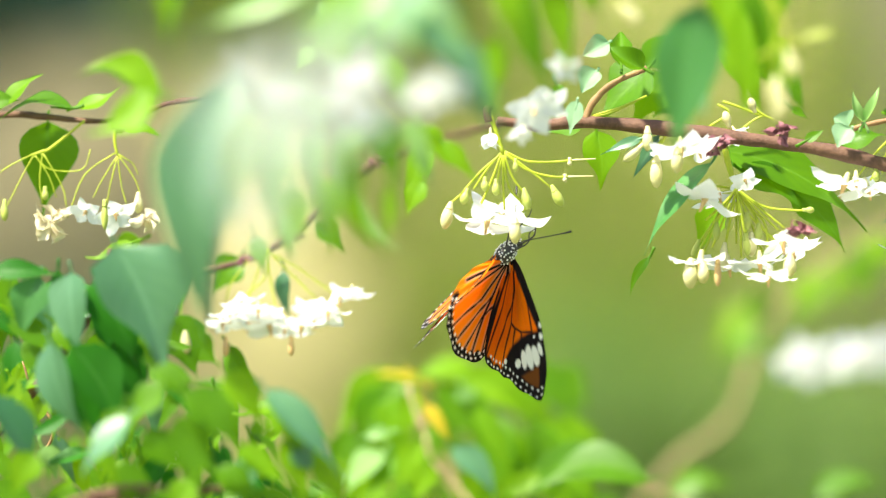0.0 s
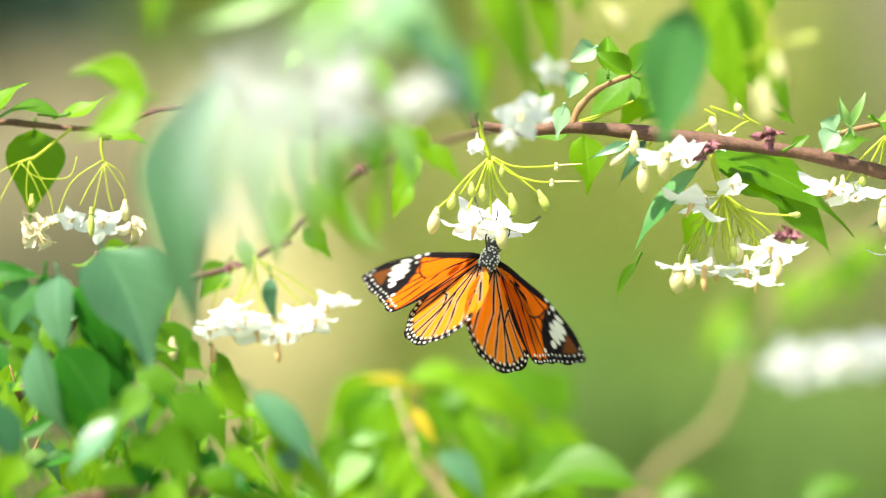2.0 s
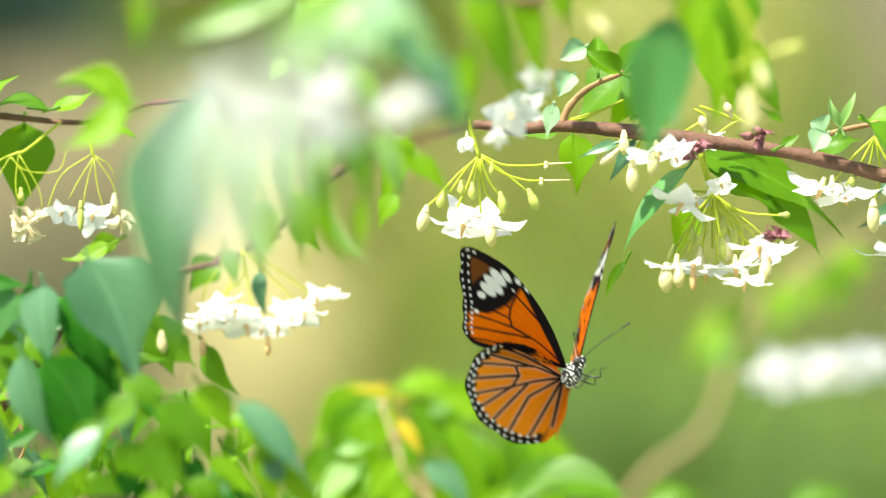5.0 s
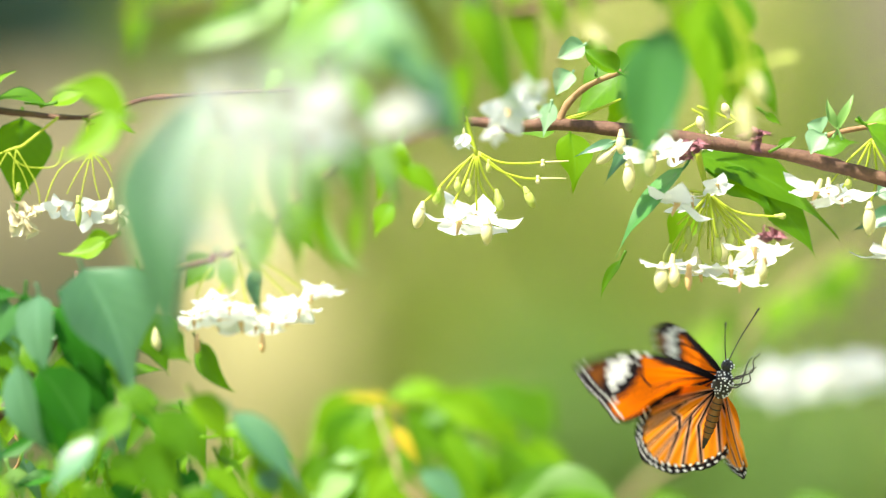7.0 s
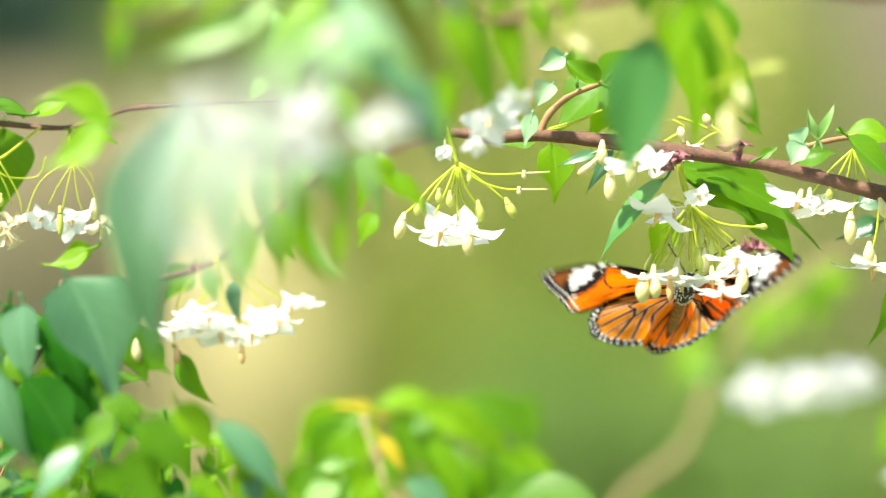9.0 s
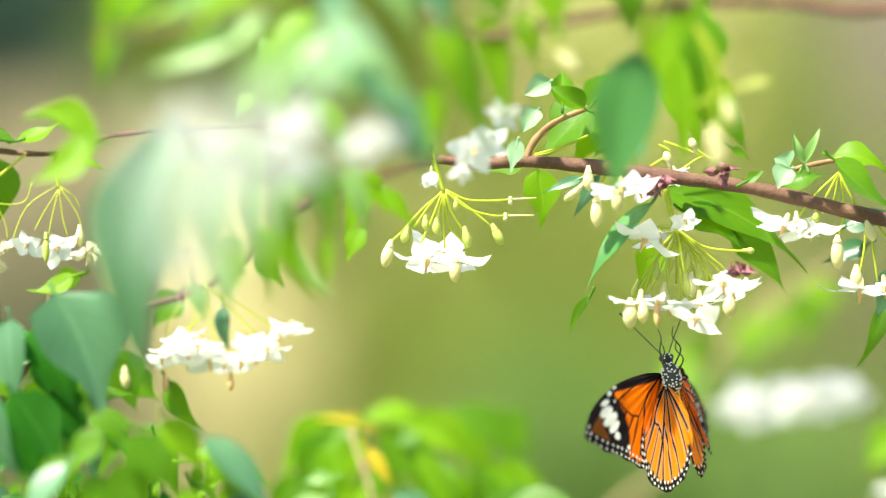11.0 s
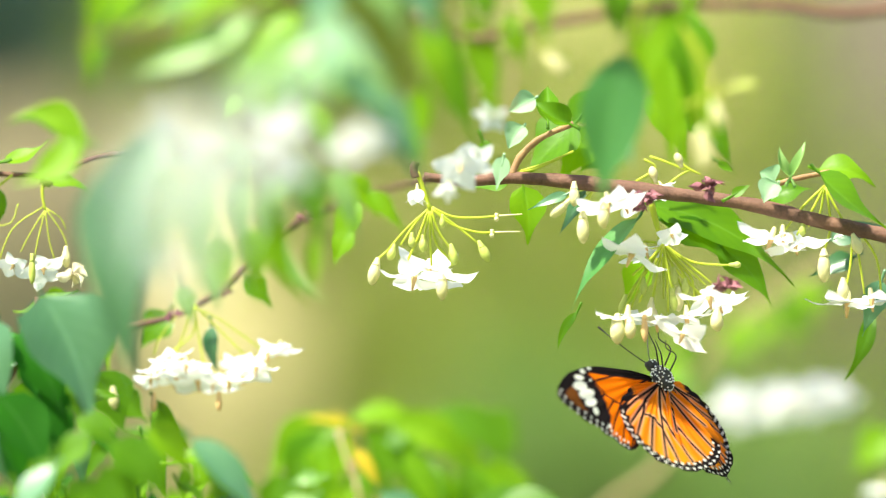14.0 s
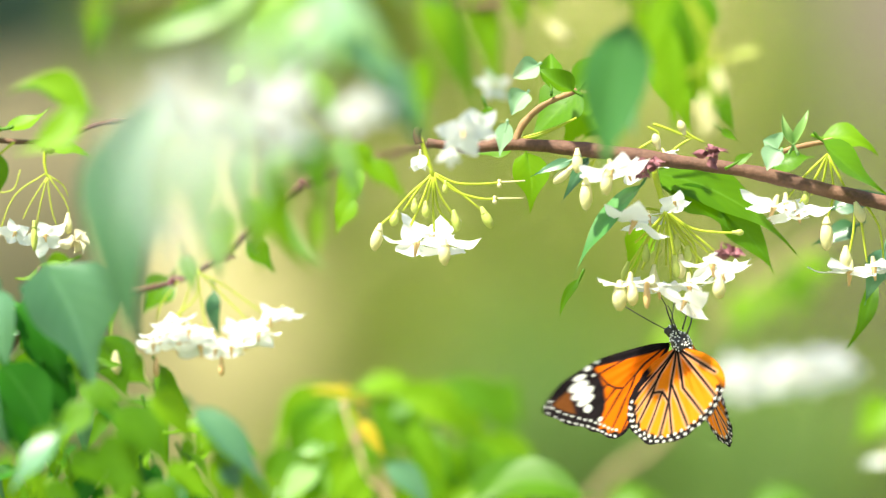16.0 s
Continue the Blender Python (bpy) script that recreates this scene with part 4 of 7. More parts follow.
pedicel(side, [mm(-115.0, 22, 26.2), mm(-120.5, 22, 23.5), mm(-123.7, 22, 21.3)], r0=0.20, r1=0.16)
pedicel(side, [mm(-114.2, 22, 26.2), mm(-109.5, 22, 22.2), mm(-100.8, 22, 22.2), mm(-98.4, 22, 27.8)], r0=0.20, r1=0.16)
pedicel(side, [mm(-114.2, 22, 26.7), mm(-110.2, 22, 20.7), mm(-107.9, 22, 14.4)], r0=0.20, r1=0.16)
pedicel(side, [mm(-111.8, 22, 27.0), mm(-112.6, 22, 19.1), mm(-111.8, 22, 12.8)], r0=0.20, r1=0.16)
pedicel(side, [mm(-114.2, 22, 26.2), mm(-117.3, 22, 20.7), mm(-122.1, 22, 11.2)], r0=0.20, r1=0.16)
pedicel(side, [mm(-111.8, 22, 27.0), mm(-106.3, 22, 17.5), mm(-105.0, 22, 11.2)], r0=0.20, r1=0.16)
stem(side, "peduncle", [mm(-91.2, 20, 34.5), mm(-91.5, 20, 30.1), mm(-90.7, 20, 26.1)], 0.47, 0.38, PEDICEL)
pedicel(side, [mm(-90.7, 20, 26.1), mm(-95.1, 20, 19.1), mm(-97.5, 20, 14.3)], r0=0.20, r1=0.16)
pedicel(side, [mm(-90.7, 20, 26.1), mm(-92.8, 20, 17.5), mm(-93.6, 20, 12.8)], r0=0.20, r1=0.16)
pedicel(side, [mm(-90.7, 20, 26.6), mm(-85.7, 20, 19.1), mm(-84.1, 20, 13.5)], r0=0.20, r1=0.16)
pedicel(side, [mm(-91.2, 20, 26.9), mm(-99.9, 20, 20.6), mm(-104.6, 20, 8.8)], r0=0.20, r1=0.16)
pedicel(side, [mm(-90.7, 20, 26.6), mm(-86.5, 20, 23.8), mm(-84.9, 20, 20.6)], r0=0.20, r1=0.16)
pedicel(side, [mm(-90.7, 20, 26.1), mm(-89.6, 20, 17.5), mm(-88.0, 20, 12.0)], r0=0.20, r1=0.16)
tuft(side, mm(-91.1, 18, 33.5), 4.1, seed=29, mat=BARK)
tuft(side, mm(-108.1, 15, 7.2), 9.4, seed=30, mat=PETAL_OLD, name="withered_flower", n=9)
tuft(side, mm(-106.0, 18, 8.8), 6.9, seed=31, mat=PETAL_OLD, name="withered_flower")
flower(side, mm(-99.2, 15, 10.5), seed=32, down=(-0.3, -0.8, -0.6), size=0.60)
flower(side, mm(-90.9, 15, 9.6), seed=33, down=(0.1, -0.7, -0.6), size=0.75, spin=0.40)
tuft(side, mm(-82.8, 12, 8.3), 6.9, seed=34, mat=PETAL_OLD, name="withered_flower", n=8)
bud(side, mm(-84.6, 15, 15.1), length=5.3, width=2.8)
bud(side, mm(-122.2, 20, 13.1), length=5.4, width=2.2, mat=BUD_GREEN)
bud(side, mm(-93.6, 10, 13.0), length=7.8, width=2.0, mat=BUD_GREEN)
bud(side, mm(-110.9, 20, 16.7), length=3.1, width=1.9, mat=BUD_GREEN)
leaf(side, mm(-87.1, 30, 1.7), mm(-100.6, 30, -2.2), 6.3, mat=LEAF_YOUNG, sweep=-2.22)

# ---- the slanting twig with a row of open flowers ----

slant = thing("flowering_branch", mm(24.2, 2, 34.5), "slanting brown twig with dry pods and a row of white flowers", "branch", "flowering branches of the shrub")
stem(slant, "stem", [mm(24.2, 2, 34.5), mm(15.5, 50, 35.4), mm(2.7, 140, 33.9), mm(-10.8, 120, 29.6), mm(-22.5, 60, 22.9), mm(-36.1, 50, 10.6), mm(-42.5, 50, 4.7), mm(-55.4, 50, -3.1), mm(-76.0, 50, -7.9), mm(-85.9, 50, -14.3)], 0.97, 0.72, BARK, knots=((0.45, 0.5), (0.62, 0.5), (0.7, 0.5), (0.85, 0.5)))
tuft(slant, mm(-18.6, 45, 25.0), 4.2, seed=35)
tuft(slant, mm(-41.5, 45, 5.0), 4.2, seed=36)
tuft(slant, mm(-56.0, 45, -3.0), 4.2, seed=37)
tuft(slant, mm(-75.2, 45, -7.5), 4.2, seed=38)
pedicel(slant, [mm(-50.4, 45, 0.2), mm(-50.4, 45, -7.9), mm(-57.6, 45, -14.3)], r0=0.30, r1=0.24)
pedicel(slant, [mm(-50.4, 45, 0.2), mm(-48.8, 45, -9.5), mm(-47.1, 45, -19.1)], r0=0.30, r1=0.24)
pedicel(slant, [mm(-50.4, 45, 0.2), mm(-42.3, 45, -7.9), mm(-35.9, 45, -14.3)], r0=0.30, r1=0.24)
pedicel(slant, [mm(-50.4, 45, 0.2), mm(-53.6, 45, -9.5), mm(-56.8, 45, -17.5)], r0=0.30, r1=0.24)
pedicel(slant, [mm(-50.4, 45, -0.6), mm(-42.3, 45, -4.7), mm(-31.1, 45, -12.7)], r0=0.30, r1=0.24)
pedicel(slant, [mm(-55.2, 45, -3.0), mm(-60.0, 45, -9.5), mm(-61.6, 45, -14.3)], r0=0.30, r1=0.24)
# open flowers in a flat row: millimetres aside and up, size
for _k, (_x, _z, _s) in enumerate(((-60.0, -18.5, 0.80), (-57.0, -14.5, 0.75), (-55.0, -20.5, 0.95), (-52.0, -17.0, 0.80), (-49.0, -21.5, 1.00), (-44.5, -21.8, 0.95),
                                   (-40.0, -21.3, 1.00), (-36.5, -19.8, 0.90), (-37.0, -16.2, 0.80), (-32.5, -17.5, 0.90), (-29.5, -13.6, 0.85), (-26.0, -12.2, 0.80), (-62.0, -20.8, 0.75))):
    flower(slant, mm(_x, 35 + 4 * (_k % 3), _z), seed=39 + _k, down=(0.22 * math.sin(_k * 2.1), -0.34 + 0.16 * math.sin(_k * 1.3), -0.95), size=_s, spin=0.7 * _k, droop=-0.02 + 0.06 * math.sin(_k * 3.1))
leaf(slant, mm(-45.5, 50, -6.0), mm(-43.2, 50, -20.5), 4.2, mat=LEAF_DARK, sweep=0.9)
leaf(slant, mm(-58.2, 60, -2.3), mm(-66.3, 60, -12.8), 9.7, mat=LEAF)
leaf(slant, mm(-78.5, 60, -6.3), mm(-75.2, 60, -19.3), 8.1, mat=LEAF_YOUNG)
leaf(slant, mm(-60.6, 40, -27.0), mm(-49.4, 40, -42.2), 6.2, mat=LEAF, sweep=2.24)
leaf(slant, mm(-77.3, 40, -19.0), mm(-69.3, 40, -36.3), 14.4, mat=LEAF)
leaf(slant, mm(-73.1, 50, -25.6), mm(-63.4, 50, -33.6), 9.7, mat=LEAF)
bud(slant, mm(-72.9, 40, -23.8), length=6.4, width=3.5)
bud(slant, mm(-42.8, 35, -25.3), length=4.8, width=1.9, mat=STAMEN)
bud(slant, mm(-61.1, 35, -25.6), length=4.8, width=1.9, mat=STAMEN)
leaf(slant, mm(-3.9, 60, 31.0), mm(-11.2, 60, 9.9), 7.1, mat=LEAF_YOUNG)
leaf(slant, mm(-36.3, 60, 8.3), mm(-28.2, 60, -1.5), 6.5, mat=LEAF)
pedicel(slant, [mm(-6.0, 130, 31.0), mm(-20.0, 90, 44.0), mm(-27.0, 60, 54.0)])
leaf(slant, mm(-27.0, 60, 54.0), mm(-35.0, 60, 70.5), 14.0, mat=LEAF_PALE, curl=0.3, facing=(0.1, -0.9, 0.2))
leaf(slant, mm(-85.3, 40, 2.6), mm(-96.5, 40, -2.2), 6.4, mat=LEAF_YOUNG)

# ---- leafy boughs low on one side ----

bough = thing("leafy_branch", mm(-197.8, -10, -109.2), "bough of broad glossy dark green leaves", "branch", "leafy boughs")
stem(bough, "stem", [mm(-196.3, -20, -108.4), mm(-158.1, -20, -79.4), mm(-126.0, -20, -54.9), mm(-104.6, -20, -30.4), mm(-92.3, -20, -12.1), mm(-90.1, -20, 0.2)], 2.14, 0.76, BARK)
leaf(bough, mm(-86.0, -60, 0.6), mm(-73.6, -60, -36.0), 23.0, mat=LEAF_TEAL, facing=(0.35, -0.8, 0.45), bend=1.2, broad=0.54, sweep=-2.6, fold=0.34)
leaf(bough, mm(-98.3, -50, -6.0), mm(-95.0, -50, -31.5), 12.0, mat=LEAF_TEAL, facing=(-0.2, -0.6, 0.7), broad=0.6)
leaf(bough, mm(-107.5, -40, -7.4), mm(-112.0, -40, -24.7), 9.6, mat=LEAF_MID, sweep=1.51)
leaf(bough, mm(-100.0, -52, -30.0), mm(-90.0, -52, -56.0), 15.0, mat=LEAF_DEEP, facing=(0.6, -0.8, -0.1), broad=0.6)
leaf(bough, mm(-92.0, -48, -8.0), mm(-80.0, -48, -34.0), 13.0, mat=LEAF_DEEP, facing=(0.7, -0.7, 0.0), broad=0.6)
leaf(bough, mm(-93.2, -40, -13.4), mm(-79.7, -40, -37.5), 12.0, mat=LEAF_DEEP, facing=(0.3, -0.8, 0.3), sweep=-1.20)
leaf(bough, mm(-87.3, -50, -25.3), mm(-85.8, -50, -49.9), 16.4, mat=LEAF_DEEP, facing=(0.5, -0.9, 0.1))
# two leaves as one folded leaf: lit half coloured teal, shaded half deep green
leaf(bough, mm(-103.0, -62, -24.0), mm(-91.5, -62, -51.0), 11.0, mat=LEAF_TEAL, facing=(-0.5, -0.8, 0.35), sweep=1.2, fold=0.3)
leaf(bough, mm(-97.5, -57, -25.5), mm(-83.0, -57, -50.5), 14.0, mat=LEAF_DEEP, facing=(0.75, -0.65, 0.0), sweep=-1.6, broad=0.6)
leaf(bough, mm(-117.4, -80, -37.8), mm(-105.4, -80, -62.6), 11.1, mat=LEAF_DARK, facing=(0.3, -0.7, 0.6), sweep=-2.04)
leaf(bough, mm(-83.2, -20, -18.2), mm(-75.5, -20, -38.1), 7.6, mat=LEAF)
leaf(bough, mm(-116.8, -20, -6.0), mm(-119.9, -20, -30.4), 7.6, mat=LEAF)
leaf(bough, mm(-126.0, -20, -12.1), mm(-121.4, -20, -30.4), 9.2, mat=LEAF_TEAL)
leaf(bough, mm(-106.9, 10, -18.6), mm(-113.2, 10, -37.4), 6.9, mat=LEAF_YOUNG)
leaf(bough, mm(-115.6, 20, -31.3), mm(-120.3, 20, -47.1), 6.9, mat=LEAF_YOUNG)
leaf(bough, mm(-107.7, -10, -38.4), mm(-114.6, -10, -52.2), 7.7, mat=LEAF_YOUNG)
stem(bough, "twig", [mm(-113.2, 10, -60.8), mm(-107.7, 10, -49.9), mm(-113.2, 10, -40.5), mm(-116.3, 10, -31.1)], 0.47, 0.31, TWIG)

bough_b = thing("leafy_branch", mm(-162.0, -50, -120.9), "low bough of bright green leaves", "branch", "leafy boughs")
stem(bough_b, "stem", [mm(-158.3, -80, -118.1), mm(-123.2, -80, -81.6), mm(-96.9, -80, -65.6), mm(-70.7, -80, -63.5), mm(-53.1, -80, -61.2)], 2.04, 0.88, BARK)
leaf(bough_b, mm(-71.4, -92, -34.6), mm(-82.3, -92, -46.1), 8.0, mat=LEAF)
leaf(bough_b, mm(-65.2, -100, -35.8), mm(-52.3, -100, -50.1), 11.8, mat=LEAF)
leaf(bough_b, mm(-45.4, -92, -36.0), mm(-25.8, -92, -59.2), 8.8, mat=LEAF_TEAL)
leaf(bough_b, mm(-68.1, -100, -43.0), mm(-57.4, -100, -58.7), 10.6, mat=LEAF)
leaf(bough_b, mm(-79.9, -96, -43.1), mm(-92.8, -96, -58.9), 8.0, mat=LEAF_TEAL)
leaf(bough_b, mm(-55.9, -84, -31.9), mm(-45.6, -84, -46.4), 9.3, mat=LEAF_YOUNG)
leaf(bough_b, mm(-77.2, -92, -46.9), mm(-65.6, -92, -57.7), 8.0, mat=LEAF)
leaf(bough_b, mm(-81.8, -88, -40.5), mm(-86.1, -88, -56.4), 8.1, mat=LEAF)
leaf(bough_b, mm(-52.8, -88, -50.7), mm(-38.2, -88, -62.2), 6.6, mat=LEAF_YOUNG)
leaf(bough_b, mm(-39.8, -88, -47.8), mm(-35.3, -88, -66.6), 8.1, mat=LEAF_YOUNG)
leaf(bough_b, mm(-74.6, -88, -30.3), mm(-63.0, -88, -40.5), 7.3, mat=LEAF)
leaf(bough_b, mm(-38.3, -88, -50.7), mm(-32.5, -88, -57.9), 5.8, mat=LEAF_TEAL)
leaf(bough_b, mm(-105.0, -88, -52.1), mm(-110.9, -88, -63.7), 8.7, mat=LEAF_YOUNG)
leaf(bough_b, mm(-107.6, -30, -53.0), mm(-103.8, -30, -62.1), 7.0, mat=LEAF_PALE)
leaf(bough_b, mm(-50.2, -80, -53.9), mm(-53.2, -80, -65.5), 6.8, mat=LEAF_TEAL)
leaf(bough_b, mm(-32.5, -88, -53.5), mm(-25.2, -88, -66.6), 8.7, mat=LEAF_YOUNG)
leaf(bough_b, mm(-58.6, -88, -56.4), mm(-45.5, -88, -66.6), 8.8, mat=LEAF)
leaf(bough_b, mm(-85.2, -80, -56.8), mm(-72.1, -80, -67.0), 8.8, mat=LEAF)
leaf(bough_b, mm(-44.1, -88, -40.5), mm(-35.4, -88, -52.1), 7.3, mat=LEAF_YOUNG)
leaf(bough_b, mm(-64.2, -92, -59.2), mm(-70.0, -92, -69.2), 8.0, mat=LEAF_YOUNG)
leaf(bough_b, mm(-131.0, 0, -49.5), mm(-118.6, 0, -60.4), 10.9, mat=LEAF)
leaf(bough_b, mm(-90.6, -88, -47.8), mm(-83.3, -88, -60.8), 7.3, mat=LEAF_YOUNG)
leaf(bough_b, mm(-117.4, -80, -61.2), mm(-102.8, -80, -71.5), 10.8, mat=LEAF)
leaf(bough_b, mm(-102.5, -84, -63.9), mm(-85.0, -84, -75.5), 10.8, mat=LEAF)
leaf(bough_b, mm(-77.5, -88, -63.7), mm(-58.6, -88, -78.2), 11.9, mat=LEAF)
leaf(bough_b, mm(-48.6, -84, -62.4), mm(-32.6, -84, -79.9), 12.0, mat=LEAF)
stem(bough_b, "twig", [mm(-96.2, -90, -65.0), mm(-81.7, -90, -61.0), mm(-65.8, -90, -61.8)], 0.87, 0.58, BARK)
stem(bough_b, "twig", [mm(-66.3, -80, -62.3), mm(-70.7, -80, -52.4), mm(-77.2, -80, -48.0)], 0.44, 0.29, BARK_TAN)
leaf(bough_b, mm(-89.0, 70, -41.2), mm(-90.6, 70, -58.1), 5.7, mat=LEAF_YOUNG, sweep=0.52)
leaf(bough_b, mm(-109.4, -30, -30.2), mm(-103.4, -30, -40.9), 4.1, mat=LEAF_DEEP, sweep=-1.95)
leaf(bough_b, mm(-33.3, 130, -75.3), mm(-19.5, 130, -91.0), 7.1, mat=LEAF, sweep=-2.21)
leaf(bough_b, mm(-103.9, -40, -19.2), mm(-89.7, -40, -29.9), 5.2, mat=LEAF, sweep=2.10)
leaf(bough_b, mm(-31.8, 130, -65.3), mm(-29.7, 130, -80.7), 3.8, mat=LEAF_YOUNG, sweep=-1.87)
leaf(bough_b, mm(-116.4, -40, -18.9), mm(-99.3, -40, -30.6), 7.1, mat=LEAF, sweep=-1.22)
leaf(bough_b, mm(-135.4, 130, -48.5), mm(-140.6, 130, -63.3), 5.6, mat=LEAF_DEEP, sweep=-1.82)
leaf(bough_b, mm(-102.6, -40, -5.5), mm(-104.8, -40, -21.2), 4.7, mat=LEAF_DEEP, sweep=-1.31)
leaf(bough_b, mm(-77.1, -30, -68.6), mm(-67.5, -30, -80.8), 5.6, mat=LEAF, sweep=1.55)
leaf(bough_b, mm(-120.1, 100, -76.2), mm(-125.2, 100, -94.9), 4.9, mat=LEAF_TEAL, sweep=-1.34)
leaf(bough_b, mm(-103.0, -20, -53.8), mm(-95.8, -20, -72.2), 5.2, mat=LEAF_YOUNG, sweep=-2.07)
leaf(bough_b, mm(-91.1, -30, -42.7), mm(-91.1, -30, -63.5), 6.2, mat=LEAF_YOUNG, sweep=1.56)
leaf(bough_b, mm(-109.8, -30, -9.3), mm(-106.4, -30, -28.5), 6.4, mat=LEAF_TEAL, sweep=-1.29)
leaf(bough_b, mm(-36.2, 100, -67.3), mm(-39.5, 100, -80.2), 3.3, mat=LEAF, sweep=0.06)
leaf(bough_b, mm(-110.3, 70, -55.0), mm(-113.6, 70, -69.6), 4.1, mat=LEAF, sweep=1.01)
leaf(bough_b, mm(-133.1, 100, -16.1), mm(-116.9, 100, -27.1), 6.1, mat=LEAF, sweep=-1.34)
leaf(bough_b, mm(-36.2, -40, -51.4), mm(-30.8, -40, -64.2), 3.6, mat=LEAF, sweep=0.30)
leaf(bough_b, mm(-123.6, 70, -26.0), mm(-121.4, 70, -48.5), 7.2, mat=LEAF_DEEP, sweep=0.39)
leaf(bough_b, mm(-141.6, 130, -70.9), mm(-152.0, 130, -83.3), 4.0, mat=LEAF, sweep=-0.90)
leaf(bough_b, mm(-82.1, -40, -24.4), mm(-82.3, -40, -44.5), 6.6, mat=LEAF_DEEP, sweep=1.24)
leaf(bough_b, mm(-64.0, 70, -67.3), mm(-76.4, 70, -85.8), 5.4, mat=LEAF_DEEP, sweep=-0.55)
leaf(bough_b, mm(-125.9, -40, -3.5), mm(-125.4, -40, -21.0), 6.3, mat=LEAF_DEEP, sweep=0.96)
leaf(bough_b, mm(-98.0, 100, -55.8), mm(-83.5, 100, -65.5), 5.3, mat=LEAF_YOUNG, sweep=-0.89)
leaf(bough_b, mm(-53.7, 70, -48.9), mm(-54.0, 70, -63.8), 3.6, mat=LEAF, sweep=0.81)
leaf(bough_b, mm(-108.6, -20, -10.5), mm(-90.6, -20, -12.1), 5.0, mat=LEAF_DEEP, sweep=-1.29)
leaf(bough_b, mm(-84.9, -30, -55.8), mm(-91.3, -30, -74.8), 5.7, mat=LEAF_YOUNG, sweep=-0.78)
leaf(bough_b, mm(-113.6, -40, -33.5), mm(-119.5, -40, -50.7), 4.8, mat=LEAF_YOUNG, sweep=-0.95)
leaf(bough_b, mm(-119.6, 130, -31.2), mm(-113.4, 130, -48.7), 5.9, mat=LEAF_DEEP, sweep=1.63)
leaf(bough_b, mm(-67.7, -20, -47.1), mm(-58.1, -20, -61.2), 4.2, mat=LEAF, sweep=-0.19)
leaf(bough_b, mm(-125.6, -30, -57.5), mm(-140.8, -30, -69.1), 6.4, mat=LEAF_TEAL, sweep=-1.63)
leaf(bough_b, mm(-131.4, 130, -40.9), mm(-146.9, 130, -56.1), 5.7, mat=LEAF_YOUNG, sweep=-1.53)
leaf(bough_b, mm(-142.4, 130, -35.9), mm(-136.8, 130, -47.8), 3.5, mat=LEAF_DEEP, sweep=0.19)
leaf(bough_b, mm(-43.1, -30, -48.2), mm(-51.8, -30, -56.8), 3.1, mat=LEAF_YOUNG, sweep=0.53)
leaf(bough_b, mm(-71.6, -20, -61.5), mm(-62.4, -20, -74.7), 5.1, mat=LEAF, sweep=0.95)
leaf(bough_b, mm(-51.7, 130, -49.4), mm(-49.7, 130, -63.4), 3.5, mat=LEAF, sweep=2.27)
leaf(bough_b, mm(-94.5, -20, -28.6), mm(-102.1, -20, -43.0), 4.0, mat=LEAF_DEEP, sweep=-1.87)
leaf(bough_b, mm(-94.5, -30, -54.5), mm(-109.7, -30, -59.6), 4.8, mat=LEAF_DEEP, sweep=-0.25)
leaf(bough_b, mm(-63.5, 70, -56.3), mm(-60.4, 70, -73.9), 4.9, mat=LEAF_DEEP, sweep=0.63)
leaf(bough_b, mm(-83.2, 100, -64.3), mm(-70.7, 100, -73.1), 5.3, mat=LEAF_YOUNG, sweep=-0.91)
leaf(bough_b, mm(-114.8, -20, -37.5), mm(-97.7, -20, -36.5), 4.5, mat=LEAF_YOUNG, sweep=0.01)
leaf(bough_b, mm(-96.6, 100, -60.9), mm(-98.8, 100, -74.6), 4.9, mat=LEAF_YOUNG, sweep=1.96)
leaf(bough_b, mm(-104.2, -20, -33.7), mm(-104.9, -20, -49.5), 5.3, mat=LEAF_DEEP, sweep=-0.10)
leaf(bough_b, mm(-105.8, 100, -13.2), mm(-102.7, 100, -25.6), 4.6, mat=LEAF, sweep=-1.61)
leaf(bough_b, mm(-142.3, 130, -20.8), mm(-154.9, 130, -31.8), 5.2, mat=LEAF, sweep=1.10)
leaf(bough_b, mm(-116.7, -20, -35.0), mm(-106.4, -20, -50.5), 4.5, mat=LEAF_YOUNG, sweep=1.39)
leaf(bough_b, mm(-74.4, 130, -41.2), mm(-55.9, 130, -43.0), 5.0, mat=LEAF, sweep=0.20)
leaf(bough_b, mm(-102.4, 100, -12.4), mm(-106.2, 100, -27.8), 5.7, mat=LEAF_DEEP, sweep=-1.71)
leaf(bough_b, mm(-104.9, -20, -50.5), mm(-99.0, -20, -64.7), 4.5, mat=LEAF_TEAL, sweep=0.19)
leaf(bough_b, mm(-64.7, -40, -54.9), mm(-55.4, -40, -64.3), 4.7, mat=LEAF, sweep=0.02)
leaf(bough_b, mm(-120.1, -40, -5.9), mm(-101.4, -40, -7.1), 5.9, mat=LEAF_DEEP, sweep=-0.08)
leaf(bough_b, mm(-109.1, -30, -6.5), mm(-128.2, -30, -11.0), 4.9, mat=LEAF, sweep=1.92)
leaf(bough_b, mm(-82.4, -20, -53.3), mm(-78.4, -20, -68.1), 4.5, mat=LEAF, sweep=-1.24)
leaf(bough_b, mm(-90.0, -40, -43.2), mm(-92.6, -40, -62.6), 6.4, mat=LEAF, sweep=-1.29)
leaf(bough_b, mm(-110.7, -40, -34.6), mm(-117.5, -40, -47.4), 3.6, mat=LEAF_DEEP, sweep=1.58)
